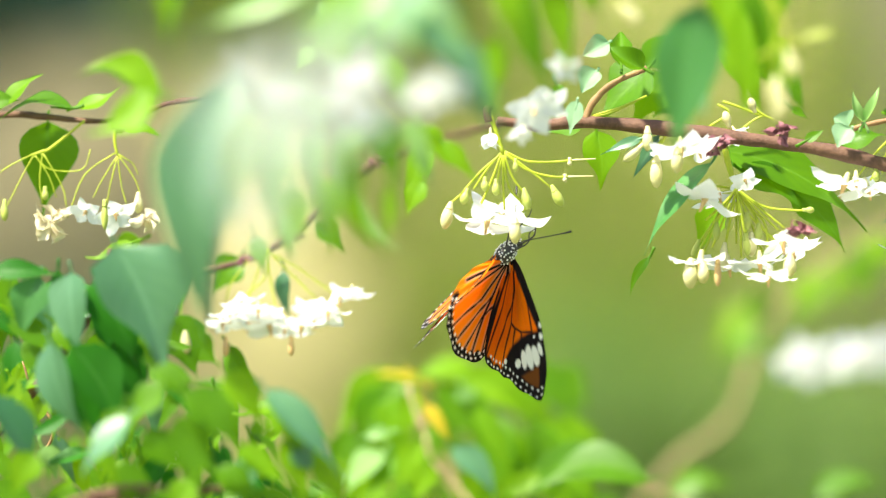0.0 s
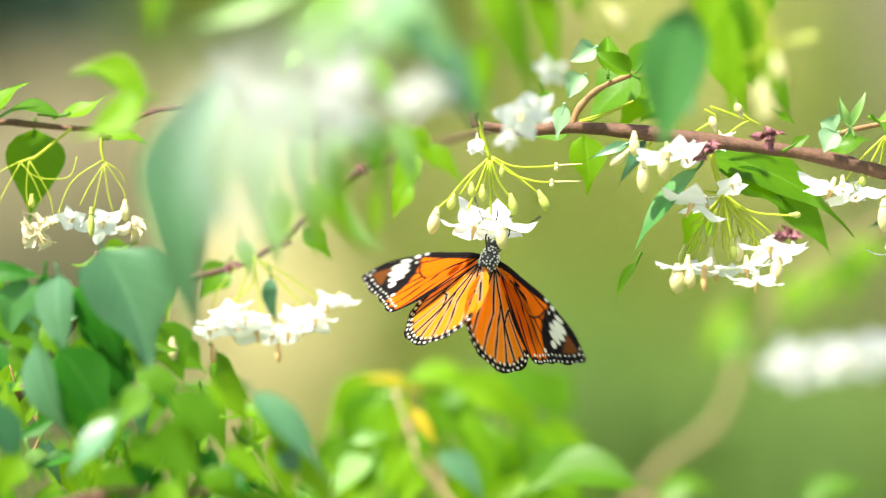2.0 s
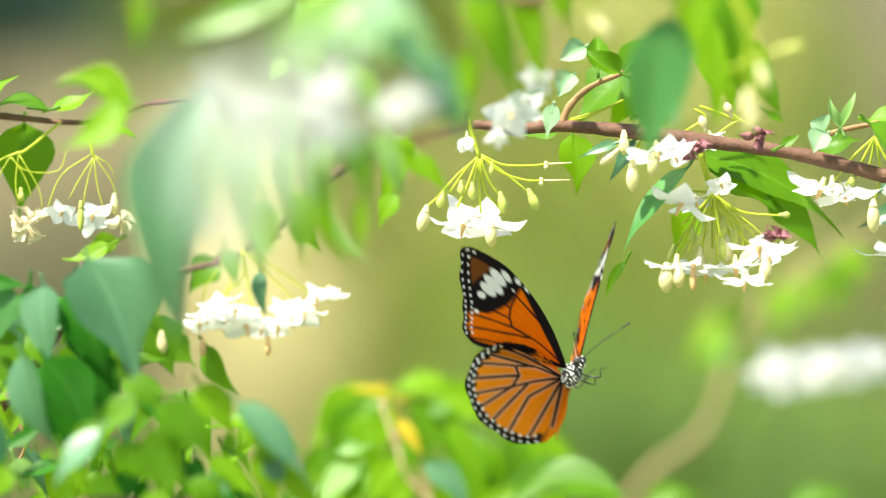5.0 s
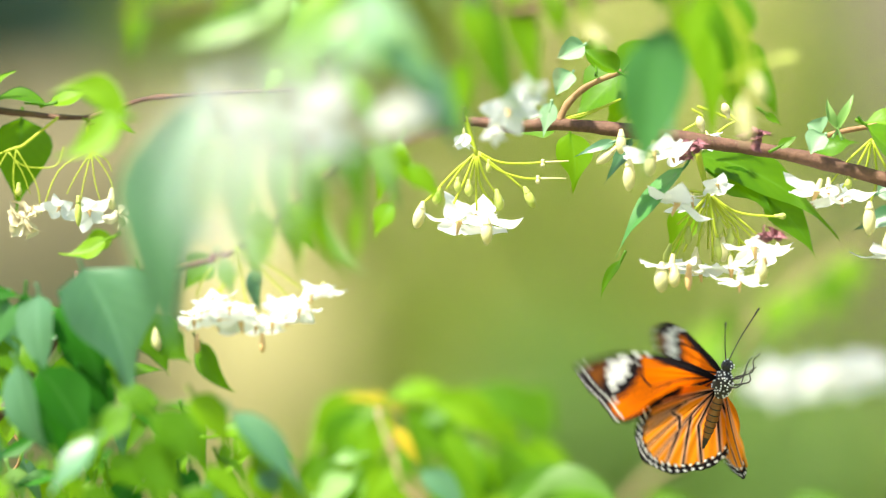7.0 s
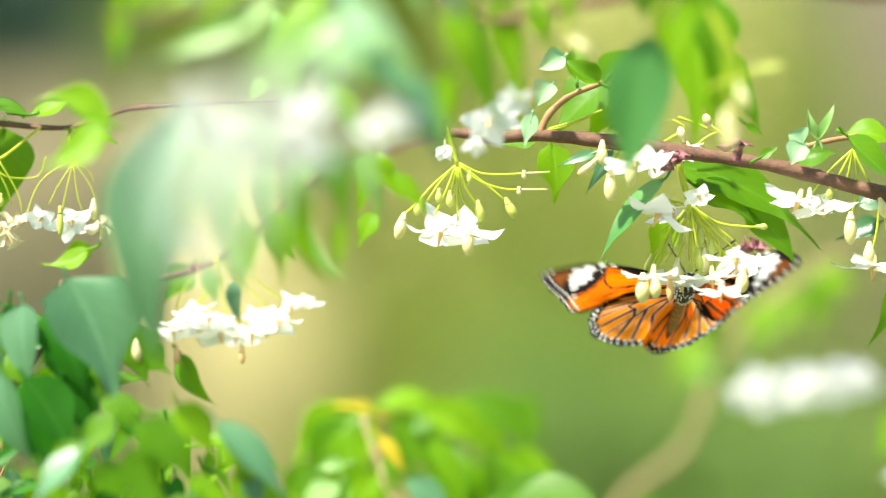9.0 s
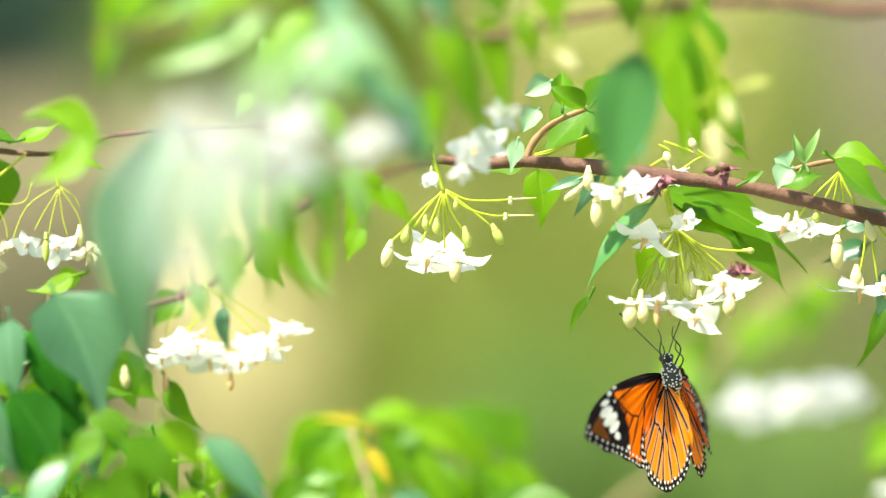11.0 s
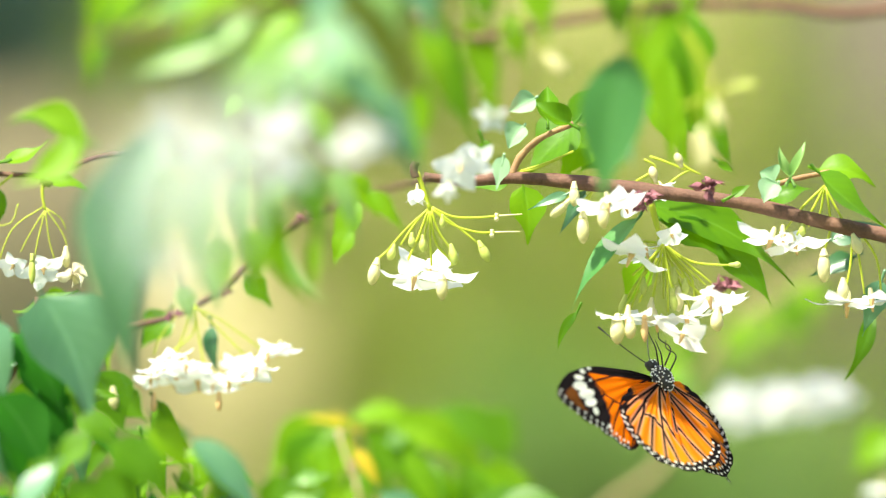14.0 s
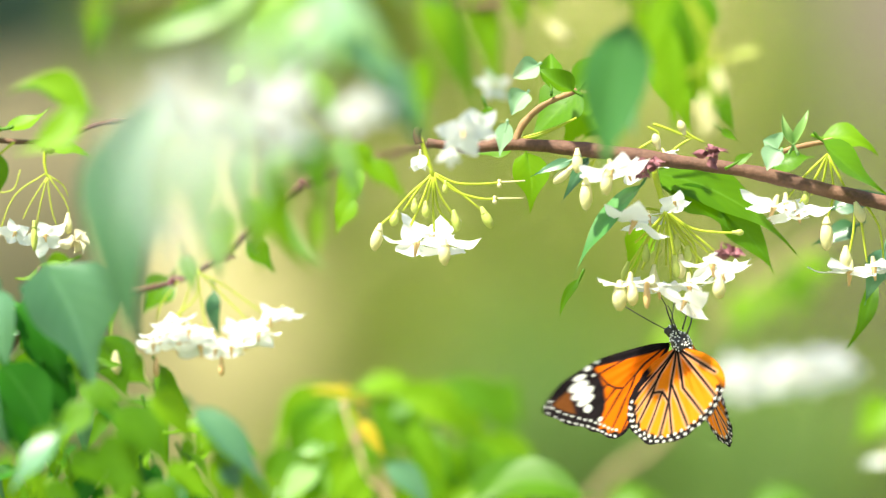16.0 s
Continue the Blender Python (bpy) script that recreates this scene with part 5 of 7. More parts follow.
leaf(bough_b, mm(-40.7, 100, -71.8), mm(-24.0, 100, -62.8), 6.4, mat=LEAF, sweep=1.92)
leaf(bough_b, mm(-57.6, 70, -57.9), mm(-54.5, 70, -71.2), 3.8, mat=LEAF_YOUNG, sweep=-0.59)
leaf(bough_b, mm(-84.8, -30, -11.3), mm(-91.6, -30, -28.5), 5.5, mat=LEAF, sweep=-0.61)
leaf(bough_b, mm(-64.1, -30, -42.8), mm(-65.3, -30, -56.9), 5.0, mat=LEAF, sweep=-1.21)
leaf(bough_b, mm(-86.7, -40, -11.2), mm(-97.3, -40, -22.0), 4.9, mat=LEAF_DEEP, sweep=2.02)
leaf(bough_b, mm(-141.0, 130, -47.3), mm(-138.4, 130, -62.5), 4.5, mat=LEAF_YOUNG, sweep=1.24)
leaf(bough_b, mm(-103.0, -20, -18.1), mm(-87.0, -20, -12.6), 5.2, mat=LEAF_TEAL, sweep=0.59)
leaf(bough_b, mm(-67.7, -40, -52.1), mm(-63.8, -40, -66.7), 5.3, mat=LEAF, sweep=1.98)
leaf(bough_b, mm(-96.8, 100, -22.6), mm(-87.4, 100, -35.0), 4.3, mat=LEAF_DEEP, sweep=-0.95)
leaf(bough_b, mm(-125.7, -40, -15.7), mm(-112.2, -40, -26.9), 5.1, mat=LEAF_DEEP, sweep=-1.89)
leaf(bough_b, mm(-106.0, 100, -29.3), mm(-107.6, 100, -52.5), 8.1, mat=LEAF_YOUNG, sweep=-0.10)
leaf(bough_b, mm(-84.8, 130, -73.1), mm(-78.9, 130, -95.1), 5.9, mat=LEAF_TEAL, sweep=-1.21)
leaf(bough_b, mm(-112.6, -30, -24.2), mm(-101.4, -30, -38.3), 5.6, mat=LEAF, sweep=1.18)
leaf(bough_b, mm(-75.5, -20, -70.0), mm(-74.9, -20, -88.8), 5.0, mat=LEAF, sweep=1.68)
leaf(bough_b, mm(-49.9, -20, -43.2), mm(-38.0, -20, -50.9), 4.6, mat=LEAF, sweep=-0.95)
leaf(bough_b, mm(-114.3, 100, -72.7), mm(-96.9, 100, -87.9), 8.1, mat=LEAF_DEEP, sweep=-2.15)
leaf(bough_b, mm(-131.2, 70, -19.0), mm(-134.7, 70, -31.0), 3.4, mat=LEAF_DEEP, sweep=1.89)
leaf(bough_b, mm(-112.8, -20, -15.2), mm(-111.8, -20, -31.4), 4.6, mat=LEAF, sweep=-0.02)
leaf(bough_b, mm(-113.8, -40, -59.9), mm(-119.6, -40, -74.5), 5.2, mat=LEAF_YOUNG, sweep=1.04)
leaf(bough_b, mm(-89.0, -30, -9.1), mm(-71.8, -30, -13.6), 6.4, mat=LEAF, sweep=0.21)
leaf(bough_b, mm(-57.4, 70, -68.9), mm(-43.4, 70, -81.9), 5.3, mat=LEAF_YOUNG, sweep=-0.31)
leaf(bough_b, mm(-76.6, 70, -60.8), mm(-68.8, 70, -74.0), 5.1, mat=LEAF, sweep=-1.31)
leaf(bough_b, mm(-109.5, 130, -56.1), mm(-112.2, 130, -72.3), 5.2, mat=LEAF, sweep=1.94)
leaf(bough_b, mm(-105.2, 100, -32.7), mm(-94.6, 100, -52.5), 7.9, mat=LEAF_DEEP, sweep=-0.29)
leaf(bough_b, mm(-107.9, 130, -30.1), mm(-104.1, 130, -52.4), 6.4, mat=LEAF, sweep=-0.50)
leaf(bough_b, mm(-98.0, 100, -13.4), mm(-105.3, 100, -28.3), 4.7, mat=LEAF, sweep=0.43)
leaf(bough_b, mm(-81.9, -40, -58.8), mm(-84.5, -40, -72.1), 3.7, mat=LEAF, sweep=1.44)
leaf(bough_b, mm(-86.4, -20, -40.1), mm(-85.7, -20, -59.4), 4.8, mat=LEAF, sweep=1.01)
leaf(bough_b, mm(-53.4, -30, -44.6), mm(-35.0, -30, -43.7), 5.2, mat=LEAF_YOUNG, sweep=-0.64)
leaf(bough_b, mm(-128.2, 130, -37.2), mm(-127.2, 130, -50.7), 4.3, mat=LEAF, sweep=1.22)
leaf(bough_b, mm(-126.7, -40, -25.1), mm(-140.2, -40, -39.9), 6.1, mat=LEAF_DEEP, sweep=1.27)
leaf(bough_b, mm(-85.8, -30, -28.3), mm(-80.2, -30, -40.9), 3.6, mat=LEAF_YOUNG, sweep=0.78)
leaf(bough_b, mm(-105.4, 100, -28.7), mm(-106.2, 100, -44.3), 4.3, mat=LEAF, sweep=0.69)
leaf(bough_b, mm(-133.8, 100, -34.1), mm(-130.0, 100, -51.4), 6.0, mat=LEAF, sweep=-1.41)
leaf(bough_b, mm(-101.2, 100, -44.3), mm(-90.3, 100, -61.4), 5.3, mat=LEAF, sweep=-1.53)
leaf(bough_b, mm(-78.7, 70, -60.9), mm(-69.6, 70, -80.2), 6.4, mat=LEAF, sweep=2.08)
leaf(bough_b, mm(-61.5, -40, -53.0), mm(-59.3, -40, -68.8), 5.7, mat=LEAF_DEEP, sweep=-0.49)
leaf(bough_b, mm(-75.8, -20, -35.4), mm(-76.5, -20, -54.7), 4.8, mat=LEAF_TEAL, sweep=1.68)
leaf(bough_b, mm(-43.6, 70, -67.7), mm(-35.9, 70, -86.9), 5.4, mat=LEAF, sweep=-0.81)
leaf(bough_b, mm(-112.1, 100, -66.3), mm(-100.0, 100, -73.1), 4.6, mat=LEAF_YOUNG, sweep=0.07)
leaf(bough_b, mm(-122.8, -30, -39.1), mm(-127.0, -30, -49.7), 3.9, mat=LEAF, sweep=-0.98)
leaf(bough_b, mm(-89.7, 130, -35.6), mm(-71.0, 130, -40.2), 6.6, mat=LEAF, sweep=1.38)
leaf(bough_b, mm(-85.7, -40, -63.2), mm(-79.3, -40, -81.1), 5.5, mat=LEAF_YOUNG, sweep=1.88)
leaf(bough_b, mm(-94.1, 70, -40.9), mm(-92.0, 70, -60.1), 4.8, mat=LEAF, sweep=-1.64)
leaf(bough_b, mm(-68.6, 130, -52.2), mm(-75.3, 130, -74.7), 5.7, mat=LEAF, sweep=1.00)
leaf(bough_b, mm(-112.2, 70, -41.5), mm(-94.8, 70, -52.1), 7.0, mat=LEAF_DEEP, sweep=1.00)
leaf(bough_b, mm(-73.1, 130, -73.1), mm(-65.1, 130, -87.0), 5.1, mat=LEAF, sweep=-1.43)
leaf(bough_b, mm(-60.2, -30, -48.8), mm(-65.3, -30, -61.1), 3.2, mat=LEAF_YOUNG, sweep=0.87)
leaf(bough_b, mm(-45.6, -30, -64.4), mm(-44.8, -30, -82.2), 5.1, mat=LEAF, sweep=-0.37)
leaf(bough_b, mm(-141.9, 130, -30.2), mm(-125.8, 130, -33.0), 5.4, mat=LEAF, sweep=2.31)
leaf(bough_b, mm(-117.4, 70, -21.7), mm(-108.4, 70, -31.6), 4.5, mat=LEAF_DEEP, sweep=0.51)
leaf(bough_b, mm(-113.1, -20, -53.4), mm(-119.3, -20, -69.1), 4.8, mat=LEAF_YOUNG, sweep=-1.53)
leaf(bough_b, mm(-62.2, 100, -75.5), mm(-49.2, 100, -94.8), 7.2, mat=LEAF, sweep=0.74)
leaf(bough_b, mm(-80.8, -20, -28.3), mm(-66.2, -20, -26.8), 5.2, mat=LEAF, sweep=-0.16)
leaf(bough_b, mm(-115.7, -30, -67.8), mm(-104.6, -30, -76.0), 3.4, mat=LEAF_DEEP, sweep=-1.41)
leaf(bough_b, mm(-53.8, -20, -62.8), mm(-45.0, -20, -77.9), 4.4, mat=LEAF_DEEP, sweep=-0.91)
leaf(bough_b, mm(-70.6, -30, -57.6), mm(-72.3, -30, -74.8), 5.0, mat=LEAF_DEEP, sweep=1.83)
leaf(bough_b, mm(-56.3, 70, -63.2), mm(-42.2, 70, -75.6), 5.9, mat=LEAF_DEEP, sweep=-1.56)
leaf(bough_b, mm(-87.4, -30, -22.3), mm(-78.3, -30, -32.9), 4.4, mat=LEAF, sweep=0.73)
leaf(bough_b, mm(-124.8, 100, -73.3), mm(-119.2, 100, -85.7), 3.8, mat=LEAF_DEEP, sweep=1.93)
leaf(bough_b, mm(-107.4, 70, -66.4), mm(-112.5, 70, -86.9), 6.2, mat=LEAF_YOUNG, sweep=1.85)
leaf(bough_b, mm(-81.1, 70, -38.5), mm(-70.2, 70, -51.1), 4.1, mat=LEAF_DEEP, sweep=-0.93)
leaf(bough_b, mm(-91.1, -20, -21.5), mm(-94.7, -20, -41.4), 6.9, mat=LEAF, sweep=1.60)
leaf(bough_b, mm(-129.1, 100, -69.5), mm(-121.2, 100, -83.2), 4.5, mat=LEAF, sweep=-2.01)
leaf(bough_b, mm(-41.3, 130, -75.4), mm(-27.2, 130, -84.6), 4.4, mat=LEAF_YOUNG, sweep=-0.37)
leaf(bough_b, mm(-92.7, 130, -21.8), mm(-86.2, 130, -36.5), 4.5, mat=LEAF, sweep=1.88)
leaf(bough_b, mm(-91.7, -40, -39.8), mm(-82.2, -40, -50.5), 4.0, mat=LEAF, sweep=1.17)
leaf(bough_b, mm(-50.3, -30, -61.0), mm(-50.1, -30, -75.3), 5.0, mat=LEAF_DEEP, sweep=-1.29)
leaf(bough_b, mm(-40.0, -30, -69.3), mm(-39.4, -30, -86.0), 5.9, mat=LEAF_YOUNG, sweep=-0.82)
leaf(bough_b, mm(-46.5, -20, -67.4), mm(-66.5, -20, -70.0), 6.5, mat=LEAF, sweep=0.84)
leaf(bough_b, mm(-121.1, -20, -14.4), mm(-116.6, -20, -26.2), 4.1, mat=LEAF_YOUNG, sweep=-0.88)
leaf(bough_b, mm(-110.6, 100, -61.1), mm(-97.0, 100, -78.5), 6.9, mat=LEAF, sweep=-0.93)
leaf(bough_b, mm(-99.6, -40, -43.6), mm(-114.0, -40, -50.3), 3.9, mat=LEAF_DEEP, sweep=-2.08)
leaf(bough_b, mm(-74.6, 70, -39.4), mm(-84.7, 70, -57.6), 5.2, mat=LEAF, sweep=1.17)
leaf(bough_b, mm(-113.6, 100, -20.0), mm(-112.6, 100, -32.8), 4.5, mat=LEAF_YOUNG, sweep=1.94)
leaf(bough_b, mm(-122.6, -20, -54.1), mm(-115.0, -20, -66.7), 4.4, mat=LEAF, sweep=-0.89)
leaf(bough_b, mm(-49.7, 100, -47.9), mm(-31.9, 100, -58.2), 6.8, mat=LEAF, sweep=-0.30)
leaf(bough_b, mm(-61.6, -20, -37.7), mm(-55.0, -20, -55.8), 6.5, mat=LEAF, sweep=-0.05)
leaf(bough_b, mm(-113.9, 70, -42.7), mm(-119.0, 70, -56.9), 3.7, mat=LEAF_YOUNG, sweep=1.74)
leaf(bough_b, mm(-104.9, 100, -45.8), mm(-122.8, 100, -46.9), 5.2, mat=LEAF_YOUNG, sweep=-1.11)
leaf(bough_b, mm(-73.7, -30, -54.8), mm(-81.8, -30, -70.3), 5.7, mat=LEAF_DEEP, sweep=1.01)
leaf(bough_b, mm(-53.7, 70, -56.9), mm(-54.4, 70, -70.1), 4.5, mat=LEAF, sweep=-1.12)
leaf(bough_b, mm(-123.1, 100, -52.3), mm(-132.4, 100, -71.1), 6.0, mat=LEAF, sweep=2.20)
leaf(bough_b, mm(-136.1, 100, -36.5), mm(-137.9, 100, -59.6), 6.0, mat=LEAF_YOUNG, sweep=1.14)
leaf(bough_b, mm(-136.4, 100, -17.0), mm(-128.3, 100, -28.5), 4.1, mat=LEAF, sweep=-2.17)
leaf(bough_b, mm(-102.7, -30, -37.7), mm(-105.4, -30, -53.0), 3.9, mat=LEAF, sweep=-0.81)
leaf(bough_b, mm(-33.3, -30, -64.2), mm(-23.6, -30, -70.9), 2.9, mat=LEAF, sweep=0.83)
leaf(bough_b, mm(-95.4, 70, -62.9), mm(-101.4, 70, -78.0), 4.0, mat=LEAF, sweep=-1.16)
leaf(bough_b, mm(-52.3, 70, -59.9), mm(-52.2, 70, -74.3), 4.0, mat=LEAF_YOUNG, sweep=2.25)
leaf(bough_b, mm(-60.1, -30, -59.9), mm(-68.8, -30, -74.1), 4.9, mat=LEAF, sweep=-0.95)
leaf(bough_b, mm(-83.6, 100, -56.3), mm(-95.1, 100, -68.4), 4.6, mat=LEAF, sweep=-1.62)
leaf(bough_b, mm(-51.0, -40, -49.5), mm(-43.9, -40, -58.6), 3.2, mat=LEAF, sweep=-1.76)
leaf(bough_b, mm(-122.6, -30, -26.4), mm(-124.7, -30, -42.5), 4.1, mat=LEAF, sweep=-0.38)
leaf(bough_b, mm(-88.0, 100, -52.5), mm(-98.8, 100, -69.6), 5.5, mat=LEAF_DEEP, sweep=0.78)
leaf(bough_b, mm(-114.2, -20, -13.0), mm(-105.9, -20, -27.6), 5.1, mat=LEAF, sweep=-1.70)
leaf(bough_b, mm(-91.0, -30, -41.9), mm(-90.2, -30, -53.7), 2.9, mat=LEAF_YOUNG, sweep=0.28)

# ---- the low shrub behind the butterfly ----

bush = thing("leafy_branch", mm(6.5, 210, -189.9), "arching shoots of bright green and yellowing leaves", "branch", "leafy boughs")
stem(bush, "stem", [mm(6.3, 180, -186.3), mm(8.1, 180, -124.7), mm(5.5, 180, -80.7), mm(-2.5, 180, -59.6), mm(-9.8, 180, -43.8)], 1.58, 1.06, BARK_TAN)
stem(bush, "shoot", [mm(-9.5, 120, -42.1), mm(-10.5, 120, -41.2), mm(-7.8, 120, -49.7), mm(-5.4, 120, -55.6)], 0.57, 0.51, PINK_STALK)
stem(bush, "shoot", [mm(-5.4, 130, -56.0), mm(-3.2, 130, -63.6), mm(2.7, 130, -69.6), mm(9.5, 130, -78.1)], 0.51, 0.58, PINK_STALK)
leaf(bush, mm(-5.4, 110, -46.0), mm(3.0, 110, -58.9), 4.4, mat=LEAF_YELLOW, sweep=0.00)
leaf(bush, mm(-5.9, 150, -41.2), mm(-23.1, 150, -39.1), 4.1, mat=LEAF_YELLOW, sweep=1.72)
leaf(bush, mm(-8.4, 150, -39.1), mm(-32.1, 150, -61.9), 12.1, mat=LEAF_YOUNG, sweep=7.59)
leaf(bush, mm(-11.0, 150, -42.9), mm(-24.8, 150, -67.1), 13.8, mat=LEAF, sweep=5.17)
leaf(bush, mm(-14.4, 140, -44.4), mm(-16.1, 140, -61.5), 10.3, mat=LEAF_YOUNG, sweep=0.00)
leaf(bush, mm(-8.3, 130, -42.4), mm(-12.6, 130, -59.4), 6.8, mat=LEAF_YOUNG, sweep=0.00)
leaf(bush, mm(-7.7, 180, -39.4), mm(20.4, 180, -45.6), 10.6, mat=LEAF_YOUNG, sweep=-3.52)
leaf(bush, mm(-2.4, 150, -41.2), mm(16.6, 150, -70.5), 12.1, mat=LEAF, sweep=-4.14)
leaf(bush, mm(2.8, 170, -40.0), mm(30.8, 170, -61.0), 12.2, mat=LEAF_YOUNG, sweep=-6.99)
leaf(bush, mm(13.5, 200, -39.0), mm(43.8, 200, -64.0), 12.5, mat=LEAF, sweep=-8.91)
leaf(bush, mm(20.3, 170, -43.5), mm(36.0, 170, -68.0), 10.5, mat=LEAF_YOUNG, sweep=-3.49)
leaf(bush, mm(9.5, 130, -47.5), mm(21.4, 130, -73.0), 6.8, mat=LEAF_YOUNG, sweep=-1.70)
leaf(bush, mm(2.7, 110, -58.6), mm(16.1, 110, -75.4), 8.4, mat=LEAF_TEAL, sweep=-1.68)
leaf(bush, mm(31.8, 220, -39.5), mm(46.2, 220, -54.0), 12.6, mat=LEAF, sweep=-3.61)
leaf(bush, mm(-15.8, 110, -54.4), mm(-25.0, 110, -56.1), 4.4, mat=LEAF_PALE, sweep=0.00)
leaf(bush, mm(-17.6, 120, -60.7), mm(-29.4, 120, -74.2), 10.1, mat=LEAF_PALE, sweep=1.69)
leaf(bush, mm(-10.8, 120, -60.7), mm(-22.6, 120, -74.2), 10.1, mat=LEAF, sweep=1.69)
leaf(bush, mm(-24.8, 150, -55.0), mm(-33.5, 150, -74.0), 8.6, mat=LEAF, sweep=3.45)
leaf(bush, mm(26.2, 110, -65.3), mm(61.4, 110, -73.7), 13.4, mat=LEAF, sweep=-6.71)
leaf(bush, mm(61.0, 100, -68.2), mm(23.5, 100, -74.8), 15.0, mat=LEAF, sweep=8.33)
leaf(bush, mm(19.5, 110, -72.0), mm(36.3, 110, -65.3), 6.7, mat=LEAF_YOUNG, sweep=0.00)
leaf(bush, mm(-4.0, 100, -63.2), mm(-9.0, 100, -74.8), 8.3, mat=LEAF_YOUNG, sweep=0.00)
leaf(bush, mm(6.2, 150, -42.9), mm(7.9, 150, -48.1), 6.2, mat=LEAF_PALE, sweep=0.00)
leaf(bush, mm(14.8, 150, -58.5), mm(30.3, 150, -75.7), 10.3, mat=LEAF_YOUNG, sweep=-1.72)
leaf(bush, mm(-7.4, 110, -56.9), mm(-14.1, 110, -72.0), 8.4, mat=LEAF_YOUNG, sweep=0.00)
stem(bush, "twig", [mm(6.0, 175, -96.0), mm(30.0, 175, -74.0), mm(46.0, 175, -67.5), mm(62.0, 175, -73.0), mm(78.0, 175, -80.0)], 0.8, 0.6, BARK_TAN)
leaf(bush, mm(71.0, 210, -78.7), mm(92.5, 210, -76.2), 9.0, mat=LEAF, sweep=-3.59)
leaf(bush, mm(117.6, 210, -78.7), mm(140.6, 210, -75.1), 9.0, mat=LEAF, sweep=-3.59)
leaf(bush, mm(-24.8, 150, -79.1), mm(-35.2, 150, -94.7), 17.2, mat=LEAF, sweep=0.00)
leaf(bush, mm(-14.5, 150, -75.7), mm(-16.2, 150, -94.7), 15.5, mat=LEAF, sweep=0.00)
leaf(bush, mm(-4.1, 150, -79.1), mm(6.2, 150, -96.4), 17.2, mat=LEAF, sweep=0.00)
leaf(bush, mm(20.0, 150, -79.1), mm(33.8, 150, -96.4), 17.2, mat=LEAF, sweep=0.00)
leaf(bush, mm(40.7, 150, -79.1), mm(57.9, 150, -92.9), 17.2, mat=LEAF, sweep=0.00)
leaf(bush, mm(155.3, 210, -82.3), mm(139.2, 210, -93.1), 16.1, mat=LEAF, sweep=0.00)
leaf(bush, mm(25.5, 200, -80.8), mm(27.0, 200, -109.8), 8.6, mat=LEAF_YOUNG, sweep=-1.99)
leaf(bush, mm(23.2, 200, -57.3), mm(29.0, 200, -77.3), 5.9, mat=LEAF_YOUNG, sweep=-1.70)
leaf(bush, mm(-3.3, 230, -56.5), mm(-7.2, 230, -86.5), 7.9, mat=LEAF_YOUNG, sweep=3.11)
leaf(bush, mm(19.0, 200, -63.0), mm(12.4, 200, -94.8), 10.4, mat=LEAF_YOUNG, sweep=-2.62)
leaf(bush, mm(27.6, 150, -52.9), mm(32.7, 150, -83.9), 10.4, mat=LEAF, sweep=-3.07)
leaf(bush, mm(28.1, 200, -54.3), mm(33.9, 200, -86.1), 8.0, mat=LEAF, sweep=-2.92)
leaf(bush, mm(-3.9, 170, -53.2), mm(0.7, 170, -81.0), 9.3, mat=LEAF, sweep=4.61)
leaf(bush, mm(-26.5, 230, -65.1), mm(-38.8, 230, -82.0), 5.2, mat=LEAF_YOUNG, sweep=3.58)
leaf(bush, mm(25.2, 200, -69.4), mm(45.8, 200, -81.7), 6.1, mat=LEAF, sweep=-2.48)
leaf(bush, mm(16.3, 150, -50.1), mm(9.6, 150, -81.2), 10.7, mat=LEAF, sweep=-3.83)
leaf(bush, mm(27.4, 150, -70.2), mm(51.8, 150, -83.0), 9.3, mat=LEAF_YOUNG, sweep=-2.93)
leaf(bush, mm(30.2, 170, -53.8), mm(51.9, 170, -72.9), 8.9, mat=LEAF_YOUNG, sweep=-5.14)
leaf(bush, mm(-18.8, 230, -68.2), mm(-26.1, 230, -99.1), 8.8, mat=LEAF_YOUNG, sweep=3.81)
leaf(bush, mm(14.3, 170, -55.7), mm(16.0, 170, -87.7), 10.1, mat=LEAF_YOUNG, sweep=-5.89)
leaf(bush, mm(26.2, 200, -77.3), mm(44.2, 200, -88.4), 6.1, mat=LEAF, sweep=-5.44)
leaf(bush, mm(-12.3, 230, -63.7), mm(-19.9, 230, -86.1), 7.2, mat=LEAF_YOUNG, sweep=4.68)
leaf(bush, mm(-16.5, 170, -74.7), mm(-30.0, 170, -102.6), 8.7, mat=LEAF_YOUNG, sweep=4.23)
leaf(bush, mm(26.5, 170, -72.6), mm(43.7, 170, -86.3), 6.7, mat=LEAF_YOUNG, sweep=-4.36)
leaf(bush, mm(36.0, 170, -59.9), mm(52.4, 170, -76.0), 7.0, mat=LEAF_YOUNG, sweep=-4.48)
leaf(bush, mm(37.6, 170, -75.2), mm(50.5, 170, -94.6), 7.3, mat=LEAF_YOUNG, sweep=-1.94)
leaf(bush, mm(7.5, 200, -61.5), mm(21.1, 200, -77.0), 6.3, mat=LEAF, sweep=-4.77)
leaf(bush, mm(-1.6, 230, -49.1), mm(-7.3, 230, -78.3), 7.8, mat=LEAF, sweep=-5.55)
leaf(bush, mm(0.7, 200, -75.3), mm(7.4, 200, -106.7), 10.6, mat=LEAF, sweep=-4.06)
leaf(bush, mm(-10.7, 200, -58.3), mm(-15.8, 200, -80.5), 6.6, mat=LEAF_YOUNG, sweep=2.63)
leaf(bush, mm(30.2, 150, -52.9), mm(43.0, 150, -67.0), 6.1, mat=LEAF_YOUNG, sweep=-3.21)
